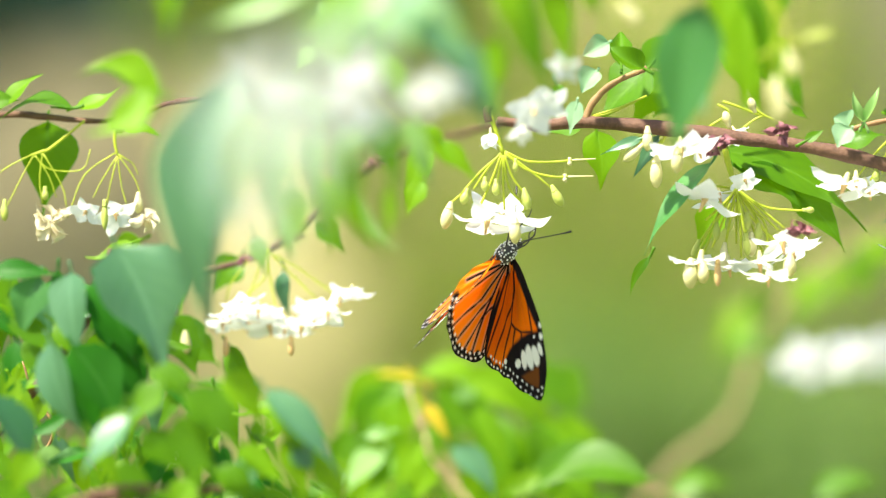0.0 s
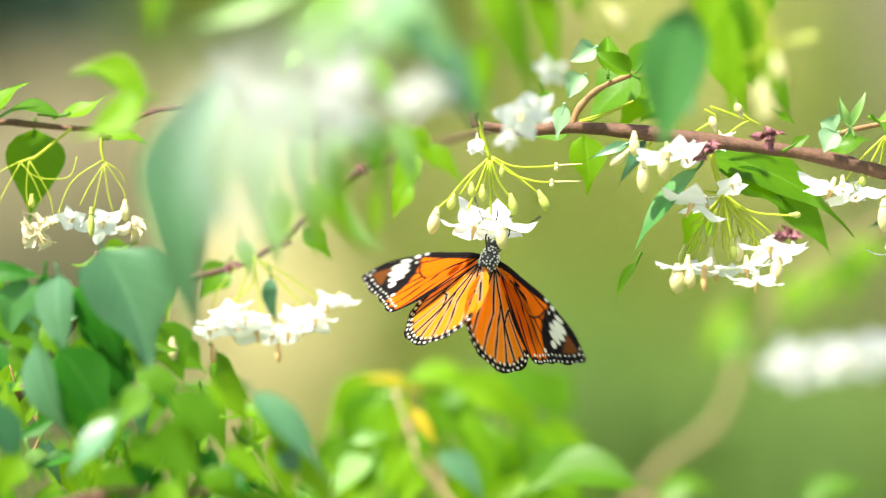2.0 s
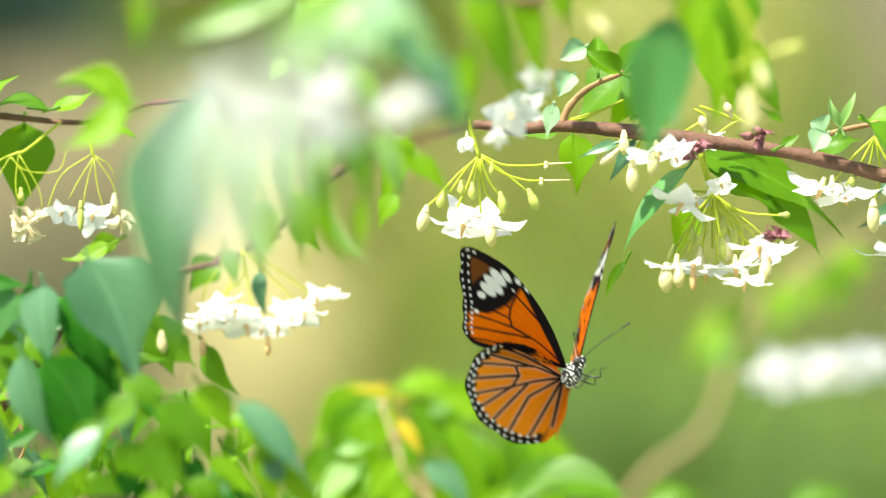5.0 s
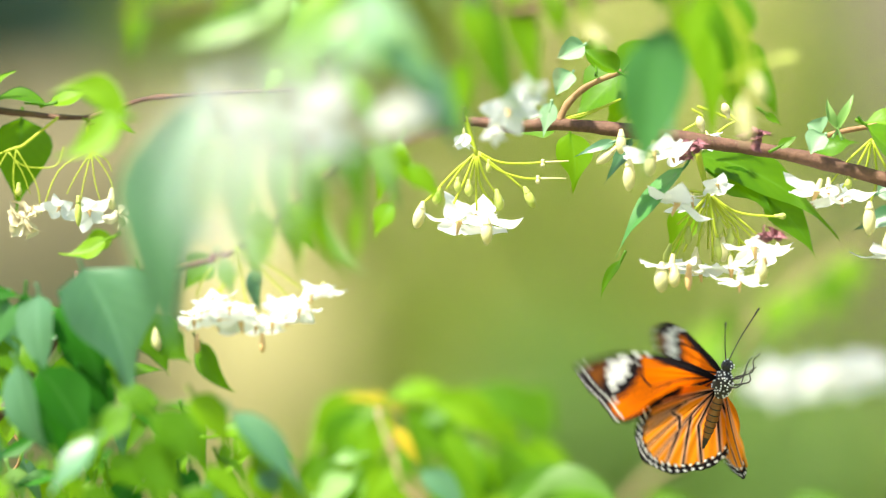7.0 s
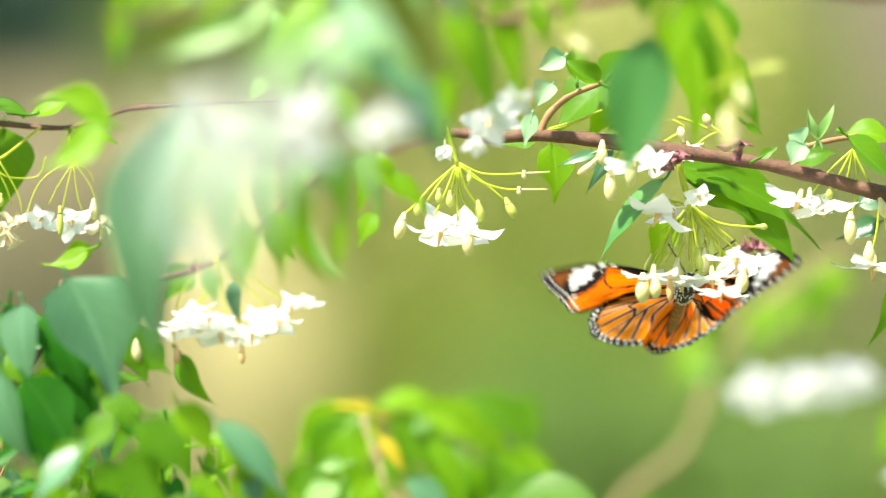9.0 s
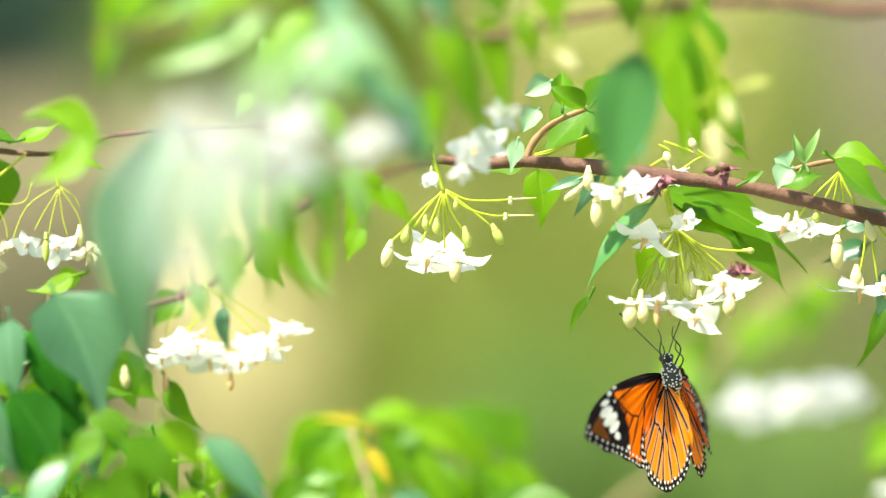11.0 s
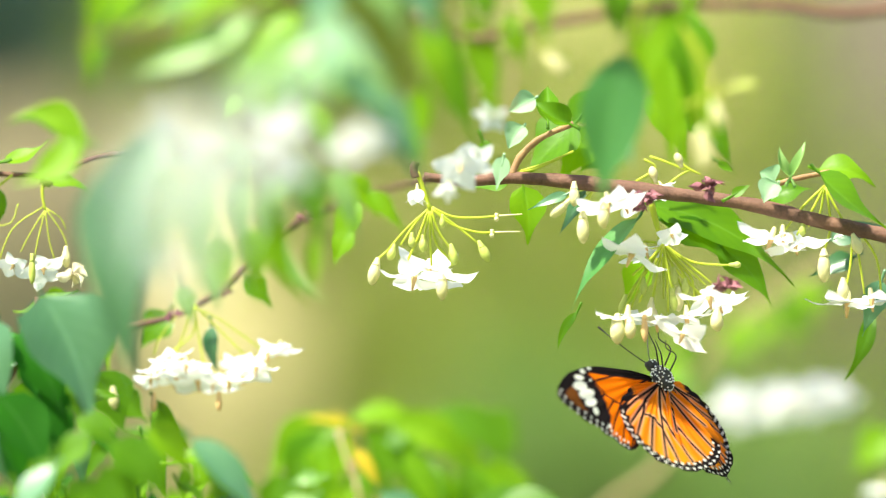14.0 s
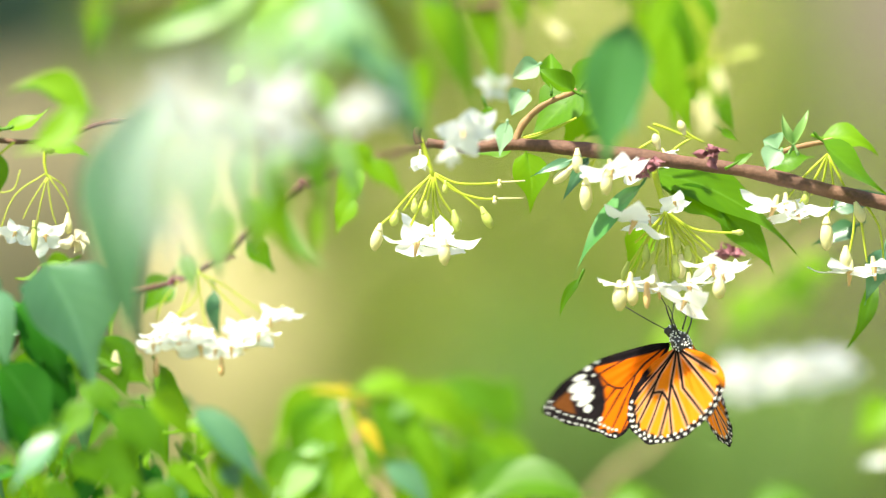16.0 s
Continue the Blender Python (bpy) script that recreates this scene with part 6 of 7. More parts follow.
leaf(bush, mm(8.5, 170, -63.2), mm(10.9, 170, -90.0), 8.2, mat=LEAF_YOUNG, sweep=-2.66)
leaf(bush, mm(35.0, 230, -78.0), mm(51.9, 230, -100.6), 9.2, mat=LEAF_YOUNG, sweep=-4.00)
leaf(bush, mm(15.9, 150, -51.5), mm(27.5, 150, -78.5), 8.0, mat=LEAF_YOUNG, sweep=-1.43)
leaf(bush, mm(-14.5, 150, -77.6), mm(-21.1, 150, -106.4), 9.8, mat=LEAF_YOUNG, sweep=2.76)
leaf(bush, mm(6.5, 150, -66.5), mm(5.7, 150, -98.3), 9.2, mat=LEAF_YOUNG, sweep=-3.21)
leaf(bush, mm(30.6, 150, -64.9), mm(46.5, 150, -86.6), 7.5, mat=LEAF_YOUNG, sweep=-5.01)
leaf(bush, mm(-4.5, 200, -67.6), mm(-12.0, 200, -90.5), 5.9, mat=LEAF_YOUNG, sweep=4.18)
leaf(bush, mm(-11.1, 170, -50.0), mm(-14.6, 170, -71.9), 6.8, mat=LEAF, sweep=1.88)
leaf(bush, mm(-19.9, 230, -57.4), mm(-19.6, 230, -77.7), 5.7, mat=LEAF, sweep=1.90)
leaf(bush, mm(34.5, 170, -74.0), mm(46.9, 170, -89.1), 5.8, mat=LEAF_YOUNG, sweep=-2.86)
leaf(bush, mm(2.9, 230, -80.9), mm(3.2, 230, -106.8), 8.0, mat=LEAF, sweep=-2.74)
leaf(bush, mm(16.6, 200, -79.7), mm(26.6, 200, -110.3), 7.8, mat=LEAF_YOUNG, sweep=-4.49)
leaf(bush, mm(12.8, 230, -57.2), mm(31.9, 230, -83.4), 9.8, mat=LEAF_YOUNG, sweep=-4.13)
leaf(bush, mm(-21.9, 230, -76.9), mm(-18.0, 230, -102.9), 7.6, mat=LEAF_YOUNG, sweep=4.01)
leaf(bush, mm(-26.9, 230, -80.2), mm(-41.3, 230, -102.4), 7.9, mat=LEAF_YOUNG, sweep=5.85)
leaf(bush, mm(-18.9, 200, -61.0), mm(-23.3, 200, -90.8), 10.2, mat=LEAF_YOUNG, sweep=5.44)
leaf(bush, mm(-21.0, 230, -83.0), mm(-36.2, 230, -98.4), 5.6, mat=LEAF_PALE, sweep=5.18)
leaf(bush, mm(-11.1, 150, -48.2), mm(-16.1, 150, -76.6), 8.2, mat=LEAF_YOUNG, sweep=5.26)
leaf(bush, mm(-15.6, 170, -52.5), mm(-29.7, 170, -67.0), 6.0, mat=LEAF_YOUNG, sweep=3.63)
leaf(bush, mm(-12.4, 150, -71.6), mm(-1.6, 150, -99.1), 9.5, mat=LEAF, sweep=3.02)
leaf(bush, mm(-5.8, 200, -76.5), mm(-3.3, 200, -97.6), 5.5, mat=LEAF_YOUNG, sweep=5.36)

# ---- the spray of white flowers further back ----

spray = thing("flowering_branch", mm(42.2, 350, -207.0), "pale stem with white blossom and yellow-green leaves", "branch", "flowering branches of the shrub")
stem(spray, "stem", [mm(42.7, 370, -209.4), mm(60.5, 370, -110.5), mm(80.1, 370, -76.1), mm(92.1, 370, -67.0), mm(101.4, 370, -58.1), mm(108.0, 370, -39.3), mm(111.5, 370, -29.5), mm(129.7, 370, -7.7), mm(161.3, 370, 12.1)], 1.58, 1.19, BARK_TAN)
for _k in range(16):
    _f = _k / 15
    flower(spray, mm(115.5 + 39 * _f, 285 + 14 * math.sin(_k * 2.3), -38.0 + 4.6 * _f + 2.6 * math.sin(_k * 1.9) * (1 - 0.5 * _f)), seed=90 + _k, size=0.80 + 0.14 * math.sin(_k * 2.7),
           spin=0.5 * _k, down=(0.4 * math.sin(_k * 1.7), -0.75, -0.35 + 0.3 * math.sin(_k * 2.9)))
leaf(spray, mm(108.3, 330, -28.8), mm(97.7, 330, -38.4), 9.7, mat=LEAF)
leaf(spray, mm(109.3, 330, -24.9), mm(105.4, 330, -11.4), 9.7, mat=LEAF)
leaf(spray, mm(126.7, 330, -9.5), mm(119.0, 330, -23.0), 9.7, mat=LEAF_YOUNG)
leaf(spray, mm(138.3, 330, -1.7), mm(149.9, 330, -15.3), 9.7, mat=LEAF)
leaf(spray, mm(144.1, 330, 2.1), mm(157.6, 330, -3.7), 9.7, mat=LEAF_YOUNG)
leaf(spray, mm(148.0, 500, -6.2), mm(131.0, 500, -25.3), 12.8, mat=LEAF_YOUNG)
leaf(spray, mm(160.8, 500, 0.2), mm(152.3, 500, -21.1), 12.8, mat=LEAF_YOUNG)
leaf(spray, mm(113.0, 450, -20.5), mm(98.9, 450, -41.2), 10.3, mat=LEAF_YOUNG)
leaf(spray, mm(166.4, 230, -43.4), mm(153.7, 230, -57.9), 12.7, mat=LEAF_YOUNG)
flower(spray, mm(162.5, 210, -60.8), seed=58, size=1.10)

# ---- the overhanging branch between the camera and the flowers ----

near = thing("flowering_branch", mm(95.5, -190, 152.2), "overhanging branch with drooping soft green leaves and white flowers", "branch", "flowering branches of the shrub")
stem(near, "stem", [mm(93.8, -210, 149.5), mm(41.4, -210, 107.6), mm(2.1, -210, 80.1), mm(-34.6, -210, 65.7), mm(-66.1, -210, 60.4)], 1.31, 0.66, BARK)
stem(near, "twig", [mm(96.3, -180, 153.5), mm(82.9, -180, 113.1), mm(73.4, -180, 79.5), mm(64.0, -180, 62.0)], 1.08, 0.54, BARK)
leaf(near, mm(-50.5, -165, 44.5), mm(-56.0, -165, -22.0), 22.0, mat=LEAF_TEAL, sweep=6.8, facing=(-0.15, -0.9, 0.35), broad=1.0)
leaf(near, mm(-27.6, -490, 28.0), mm(-28.6, -490, 6.5), 8.6, mat=LEAF_PALE, facing=(0.2, -0.8, 0.5))
leaf(near, mm(-26.5, -400, 26.0), mm(-28.0, -400, 3.5), 6.2, mat=LEAF_PALE, facing=(-0.2, -0.8, 0.5))
leaf(near, mm(-46.4, -210, 32.9), mm(-49.0, -210, 1.4), 7.5, mat=LEAF_PALE, sweep=1.83)
leaf(near, mm(-40.5, -190, 24.1), mm(-37.9, -190, -2.5), 6.3, mat=LEAF_PALE, sweep=0.00)
leaf(near, mm(-35.5, -180, 25.7), mm(-38.2, -180, 5.5), 5.1, mat=LEAF_YOUNG, sweep=0.00)
leaf(near, mm(-71.7, -100, 39.7), mm(-93.3, -100, 44.0), 8.5, mat=LEAF_YOUNG, sweep=4.89)
leaf(near, mm(-73.3, -110, 39.3), mm(-90.4, -110, 28.7), 9.5, mat=LEAF_YOUNG, sweep=-2.85)
leaf(near, mm(-76.7, -100, 41.8), mm(-75.3, -100, 30.3), 7.6, mat=LEAF_YOUNG, sweep=0.00)
leaf(near, mm(-63.2, -190, 66.8), mm(-65.1, -190, 48.8), 5.8, mat=LEAF_YOUNG, sweep=0.00)
leaf(near, mm(-26.5, -185, 67.5), mm(-61.0, -185, 51.5), 7.6, mat=LEAF_PALE, sweep=-2.4)
leaf(near, mm(-28.0, -170, 72.0), mm(-64.0, -170, 62.0), 8.0, mat=LEAF_YOUNG, sweep=-2.0)
leaf(near, mm(-39.2, -150, 70.5), mm(-48.8, -150, 56.7), 7.3, mat=LEAF_YOUNG, sweep=0.00)
leaf(near, mm(-17.0, -140, 70.0), mm(-36.0, -140, 53.0), 9.0, mat=LEAF_YOUNG, sweep=-2.61)
leaf(near, mm(-14.0, -200, 62.0), mm(-27.0, -200, 45.0), 8.0, mat=LEAF_PALE, sweep=1.2)
leaf(near, mm(-10.0, -160, 66.0), mm(-19.0, -160, 47.0), 8.4, mat=LEAF_YOUNG, sweep=-1.5)
leaf(near, mm(-33.5, -50, 53.2), mm(-39.5, -50, 46.5), 5.7, mat=LEAF_YOUNG, sweep=0.00)
leaf(near, mm(-5.2, -190, 64.1), mm(-8.5, -190, 42.8), 7.6, mat=LEAF_PALE, sweep=0.00)
leaf(near, mm(-12.5, -190, 66.0), mm(15.5, -190, 33.5), 8.6, mat=LEAF_TEAL, sweep=1.6, facing=(0.2, -0.9, 0.3))
leaf(near, mm(-13.0, -260, 61.0), mm(4.0, -260, 49.0), 9.0, mat=LEAF_MINT)
leaf(near, mm(-7.0, -300, 55.0), mm(-17.0, -300, 40.0), 7.5, mat=LEAF_MINT)
leaf(near, mm(-22.0, -300, 54.0), mm(-31.0, -300, 38.5), 7.0, mat=LEAF_PALE)
leaf(near, mm(-5.8, -200, 60.9), mm(8.7, -200, 41.1), 7.0, mat=LEAF_PALE, sweep=1.32)
leaf(near, mm(13.0, -150, 52.0), mm(13.5, -150, 31.0), 6.6, mat=LEAF_YOUNG, sweep=1.38)
leaf(near, mm(16.3, -130, 70.3), mm(28.9, -130, 35.2), 8.0, mat=LEAF, sweep=1.68)
leaf(near, mm(13.0, -170, 65.2), mm(19.1, -170, 43.5), 7.7, mat=LEAF_YOUNG, sweep=0.00)
leaf(near, mm(24.7, -130, 70.3), mm(32.4, -130, 40.8), 8.0, mat=LEAF_YOUNG, sweep=0.00)
leaf(near, mm(34.5, -130, 70.3), mm(38.7, -130, 56.2), 5.9, mat=LEAF_YOUNG, sweep=0.00)
leaf(near, mm(3.5, -180, 51.2), mm(14.3, -180, 25.7), 7.7, mat=LEAF_TEAL, sweep=1.88)
leaf(near, mm(-17.2, -140, 34.9), mm(-11.0, -140, 12.7), 9.3, mat=LEAF, sweep=0.00)
leaf(near, mm(-20.4, -120, 33.4), mm(-26.6, -120, 15.7), 6.2, mat=LEAF_PALE, sweep=0.00)
leaf(near, mm(-26.5, -100, 31.0), mm(-6.5, -100, -3.0), 6.4, mat=LEAF_PALE, sweep=7.9, facing=(0.0, -0.6, 0.8))
leaf(near, mm(-23.9, -140, 19.6), mm(-13.1, -140, -1.3), 5.0, mat=LEAF_YOUNG, sweep=3.34)
leaf(near, mm(-31.2, -110, 18.7), mm(-27.9, -110, -1.3), 7.3, mat=LEAF_YOUNG, sweep=0.00)
leaf(near, mm(-36.6, -120, 15.7), mm(-35.2, -120, 0.1), 6.2, mat=LEAF_YOUNG, sweep=0.00)
leaf(near, mm(-22.6, -150, 26.3), mm(-19.2, -150, 2.9), 5.2, mat=LEAF_YOUNG, sweep=0.00)
leaf(near, mm(-31.4, -130, 29.6), mm(-31.4, -130, 10.0), 5.3, mat=LEAF_PALE, sweep=0.00)
leaf(near, mm(-5.7, -70, 32.5), mm(2.4, -70, 20.0), 7.0, mat=LEAF_YOUNG, sweep=0.00)
leaf(near, mm(-5.1, -40, 18.2), mm(-9.9, -40, 8.3), 5.7, mat=LEAF_YOUNG, sweep=0.00)
leaf(near, mm(-8.8, -120, 32.7), mm(-2.3, -120, 13.6), 5.4, mat=LEAF_PALE, sweep=0.00)
leaf(near, mm(-40.9, -140, 29.4), mm(-43.7, -140, 8.5), 5.8, mat=LEAF_PALE, sweep=1.39)
leaf(near, mm(-40.8, -100, 8.8), mm(-37.9, -100, -4.2), 4.6, mat=LEAF_PALE, sweep=0.00)
leaf(near, mm(-13.2, -130, 15.6), mm(-13.2, -130, 0.1), 3.5, mat=LEAF_YOUNG, sweep=0.00)
leaf(near, mm(-34.2, -130, 40.8), mm(-27.9, -130, 24.0), 5.9, mat=LEAF_PALE, sweep=0.00)
leaf(near, mm(-15.5, -110, 50.0), mm(-9.1, -110, 32.9), 6.8, mat=LEAF_YOUNG, sweep=0.00)
leaf(near, mm(-26.4, -100, 54.7), mm(-27.9, -100, 41.8), 6.3, mat=LEAF_YOUNG, sweep=0.00)
leaf(near, mm(-0.6, -70, 28.1), mm(9.7, -70, 16.3), 4.8, mat=LEAF_YOUNG, sweep=0.00)
leaf(near, mm(-49.1, -70, 3.1), mm(-46.2, -70, -7.2), 5.0, mat=LEAF_PALE, sweep=0.00)
leaf(near, mm(64.5, -125, 61.5), mm(58.5, -125, 22.0), 17.0, mat=LEAF_MID, sweep=1.6, facing=(-0.1, -0.9, 0.35), broad=0.92)
stem(near, "twig", [mm(70.5, -135, 82.0), mm(66.5, -130, 70.0), mm(64.5, -125, 60.5)], 0.7, 0.5, PEDICEL)
leaf(near, mm(67.6, -110, 52.2), mm(66.4, -110, 31.2), 5.4, mat=LEAF_MINT, sweep=0.86)
leaf(near, mm(79.7, -80, 77.5), mm(78.0, -80, 34.5), 16.6, mat=LEAF_YOUNG, sweep=0.00)
leaf(near, mm(75.9, -70, 73.7), mm(86.5, -70, 36.9), 15.4, mat=LEAF_YOUNG, sweep=0.00)
leaf(near, mm(82.0, -90, 72.6), mm(81.3, -90, 47.9), 12.4, mat=LEAF, sweep=0.00)
leaf(near, mm(71.4, -110, 75.7), mm(70.0, -110, 50.0), 10.8, mat=LEAF_YOUNG, sweep=0.00)
leaf(near, mm(-29.9, -190, 81.5), mm(-19.2, -190, 62.8), 10.1, mat=LEAF_YOUNG, sweep=0.00)
leaf(near, mm(-3.2, -190, 82.8), mm(8.8, -190, 60.1), 10.1, mat=LEAF_PALE, sweep=0.00)
leaf(near, mm(10.2, -180, 82.2), mm(15.6, -180, 62.0), 10.2, mat=LEAF_TEAL, sweep=0.00)
leaf(near, mm(-8.5, -190, 78.8), mm(-11.2, -190, 60.1), 10.1, mat=LEAF_TEAL, sweep=0.00)
leaf(near, mm(-60.5, -190, 78.8), mm(-65.9, -190, 57.5), 7.6, mat=LEAF_YOUNG, sweep=0.00)
leaf(near, mm(-41.9, -190, 80.1), mm(-48.5, -190, 61.5), 10.1, mat=LEAF_PALE, sweep=0.00)
leaf(near, mm(-51.6, -180, 79.5), mm(-61.1, -180, 60.7), 7.7, mat=LEAF_YOUNG, sweep=0.00)
leaf(near, mm(40.8, -150, 80.1), mm(43.6, -150, 60.8), 7.9, mat=LEAF_YOUNG, sweep=0.00)
leaf(near, mm(24.3, -150, 81.5), mm(29.8, -150, 65.0), 9.2, mat=LEAF, sweep=0.00)
leaf(near, mm(58.3, -130, 84.3), mm(62.6, -130, 61.8), 10.7, mat=LEAF, sweep=0.00)
leaf(near, mm(76.6, -130, 82.9), mm(73.8, -130, 61.8), 12.0, mat=LEAF_YOUNG, sweep=0.00)
flower(near, mm(-41.3, -290, 37.3), seed=59, size=0.85, spin=0.00, down=(-0.50, -0.7, -0.7))
flower(near, mm(-35.3, -270, 35.5), seed=60, size=0.85, spin=0.50, down=(0.00, -0.7, -0.7))
flower(near, mm(-19.9, -240, 39.7), seed=61, size=1.0, spin=1.00, down=(0.50, -0.7, -0.7))
flower(near, mm(-18.6, -240, 32.0), seed=62, size=1.0, spin=1.50, down=(-0.25, -0.7, -0.7))
flower(near, mm(-3.9, -210, 35.6), seed=63, size=0.72, spin=2.00, down=(0.25, -0.7, -0.7))
flower(near, mm(0.6, -210, 38.4), seed=64, size=0.72, spin=2.50, down=(-0.50, -0.7, -0.7))
flower(near, mm(-39.5, -350, 5.6), seed=65, size=0.45, spin=3.00, down=(0.00, -0.7, -0.7))
bud(near, mm(85.7, -130, 48.5), length=6.7, width=3.4, down=(0.3, 0, -1))
bud(near, mm(82.9, -130, 42.2), length=6.7, width=3.4, down=(-0.1, 0, -1))
bud(near, mm(89.9, -130, 52.3), length=6.7, width=2.2, down=(1, 0, 0.2), mat=BUD_GREEN)
bud(near, mm(44.3, -130, 60.4), length=6.7, width=3.4, down=(0.8, 0, -0.8))
bud(near, mm(84.3, -130, 38.7), length=6.7, width=3.4, down=(-0.2, 0, -1))
pedicel(near, [mm(76.6, -130, 70.3), mm(83.6, -130, 59.0), mm(85.7, -130, 48.5)])
pedicel(near, [mm(76.6, -130, 70.3), mm(82.2, -130, 56.2), mm(82.9, -130, 42.2)])
pedicel(near, [mm(78.0, -130, 47.8), mm(85.0, -130, 50.6), mm(89.9, -130, 52.3)])
pedicel(near, [mm(37.3, -130, 70.3), mm(40.8, -130, 64.7), mm(44.3, -130, 60.4)])
pedicel(near, [mm(76.6, -130, 70.3), mm(85.3, -130, 53.4), mm(84.7, -130, 38.7)])

red = thing("branch", mm(302.7, 100, 156.9), "smooth bare red-brown branch without leaves", "branch")
stem(red, "stem", [mm(254.7, -130, 132.0), mm(184.6, -130, 87.1), mm(127.1, -130, 71.9), mm(100.4, -130, 73.1), mm(72.4, -130, 72.4), mm(44.3, -130, 68.2), mm(24.7, -130, 64.7), mm(10.7, -130, 70.3)], 1.68, 1.12, BARK)
stem(red, "twig", [mm(41.5, -130, 68.2), mm(37.3, -130, 66.1), mm(35.9, -130, 53.4), mm(34.5, -130, 45.0)], 0.70, 0.42, BARK_TAN)
stem(near, "twig", [mm(-9.2, -400, 94.0), mm(-21.6, -510, 61.9), mm(-27.4, -590, 43.8), mm(-25.0, -610, 27.3)], 0.17, 0.09, PEDICEL)
flower(near, mm(-28.4, -610, 24.8), seed=66, size=0.62, spin=0.00, down=(-0.50, -0.8, -0.6))
flower(near, mm(-16.5, -570, 23.9), seed=67, size=0.62, spin=0.70, down=(0.00, -0.8, -0.6))
flower(near, mm(-24.8, -590, 14.9), seed=68, size=0.62, spin=1.40, down=(0.50, -0.8, -0.6))
flower(near, mm(-13.2, -550, 28.6), seed=69, size=0.62, spin=2.10, down=(-0.25, -0.8, -0.6))
flower(near, mm(-30.6, -600, 17.0), seed=73, size=0.60, spin=0.4, down=(0.30, -0.8, -0.6))
flower(near, mm(-26.2, -600, 8.6), seed=74, size=0.52, spin=1.1, down=(-0.30, -0.8, -0.6))
flower(near, mm(-20.0, -580, 28.2), seed=75, size=0.60, spin=1.9, down=(0.10, -0.8, -0.6))
flower(near, mm(-23.1, -590, 23.7), seed=70, size=0.62, spin=2.80, down=(0.25, -0.8, -0.6))
leaf(near, mm(-36.6, -450, 24.9), mm(-35.6, -450, 6.3), 4.1, mat=LEAF_PALE)
flower(near, mm(32.0, -80, 47.2), seed=71, size=0.60, spin=0.00, down=(-0.50, -0.8, -0.6))

# ---- the shrub from which the branches grow ----
shrub = thing("shrub_trunk", mm(470, 60, -1500), "bare woody shrub trunk carrying the flowering branches", "shrub", "shrub trunks")
stem(shrub, "trunk", [mm(470, 60, -1520), mm(455, 70, -900), mm(420, 40, -300), mm(330, 10, -20), mm(290, -120, 190), mm(250, -175, 330)], 22, 7, BARK)
stem(shrub, "limb", [mm(340, 12, -30), mm(360, -60, 120), mm(300, -110, 210)], 10, 6, BARK)
shrub_b = thing("shrub_trunk", mm(-330, 50, -1500), "bare woody shrub trunk carrying the leafy boughs", "shrub", "shrub trunks")
stem(shrub_b, "trunk", [mm(-330, 50, -1520), mm(-320, 40, -900), mm(-290, 20, -400), mm(-200, -20, -115), mm(-268, 25, 15)], 20, 7, BARK)
stem(shrub_b, "limb", [mm(-290, 20, -400), mm(-230, -40, -200), mm(-160, -60, -118)], 10, 5, BARK_TAN)
stem(shrub_b, "limb", [mm(-320, 40, -900), mm(-100, 150, -600), mm(5, 205, -187)], 12, 5, BARK_TAN)
stem(shrub_b, "limb", [mm(-320, 40, -900), mm(0, 260, -600), mm(42, 345, -205)], 12, 6, BARK_TAN)

fly, wings = build_butterfly()

def wing_pose(side, fore, lift, back, twist):
    """A wing at its hinge: lifted towards the back, turned back, and twisted about its length, in degrees."""
    hinge = Vector((side * 0.0020, 0.0022 if fore else -0.0012, 0.0012 if fore else 0.0004))
    turn = Matrix.Rotation(radians(-side * lift), 4, "Y") @ Matrix.Rotation(radians(side * back), 4, "Z") @ Matrix.Rotation(radians(twist), 4, "X")
    return Matrix.Translation(hinge) @ turn


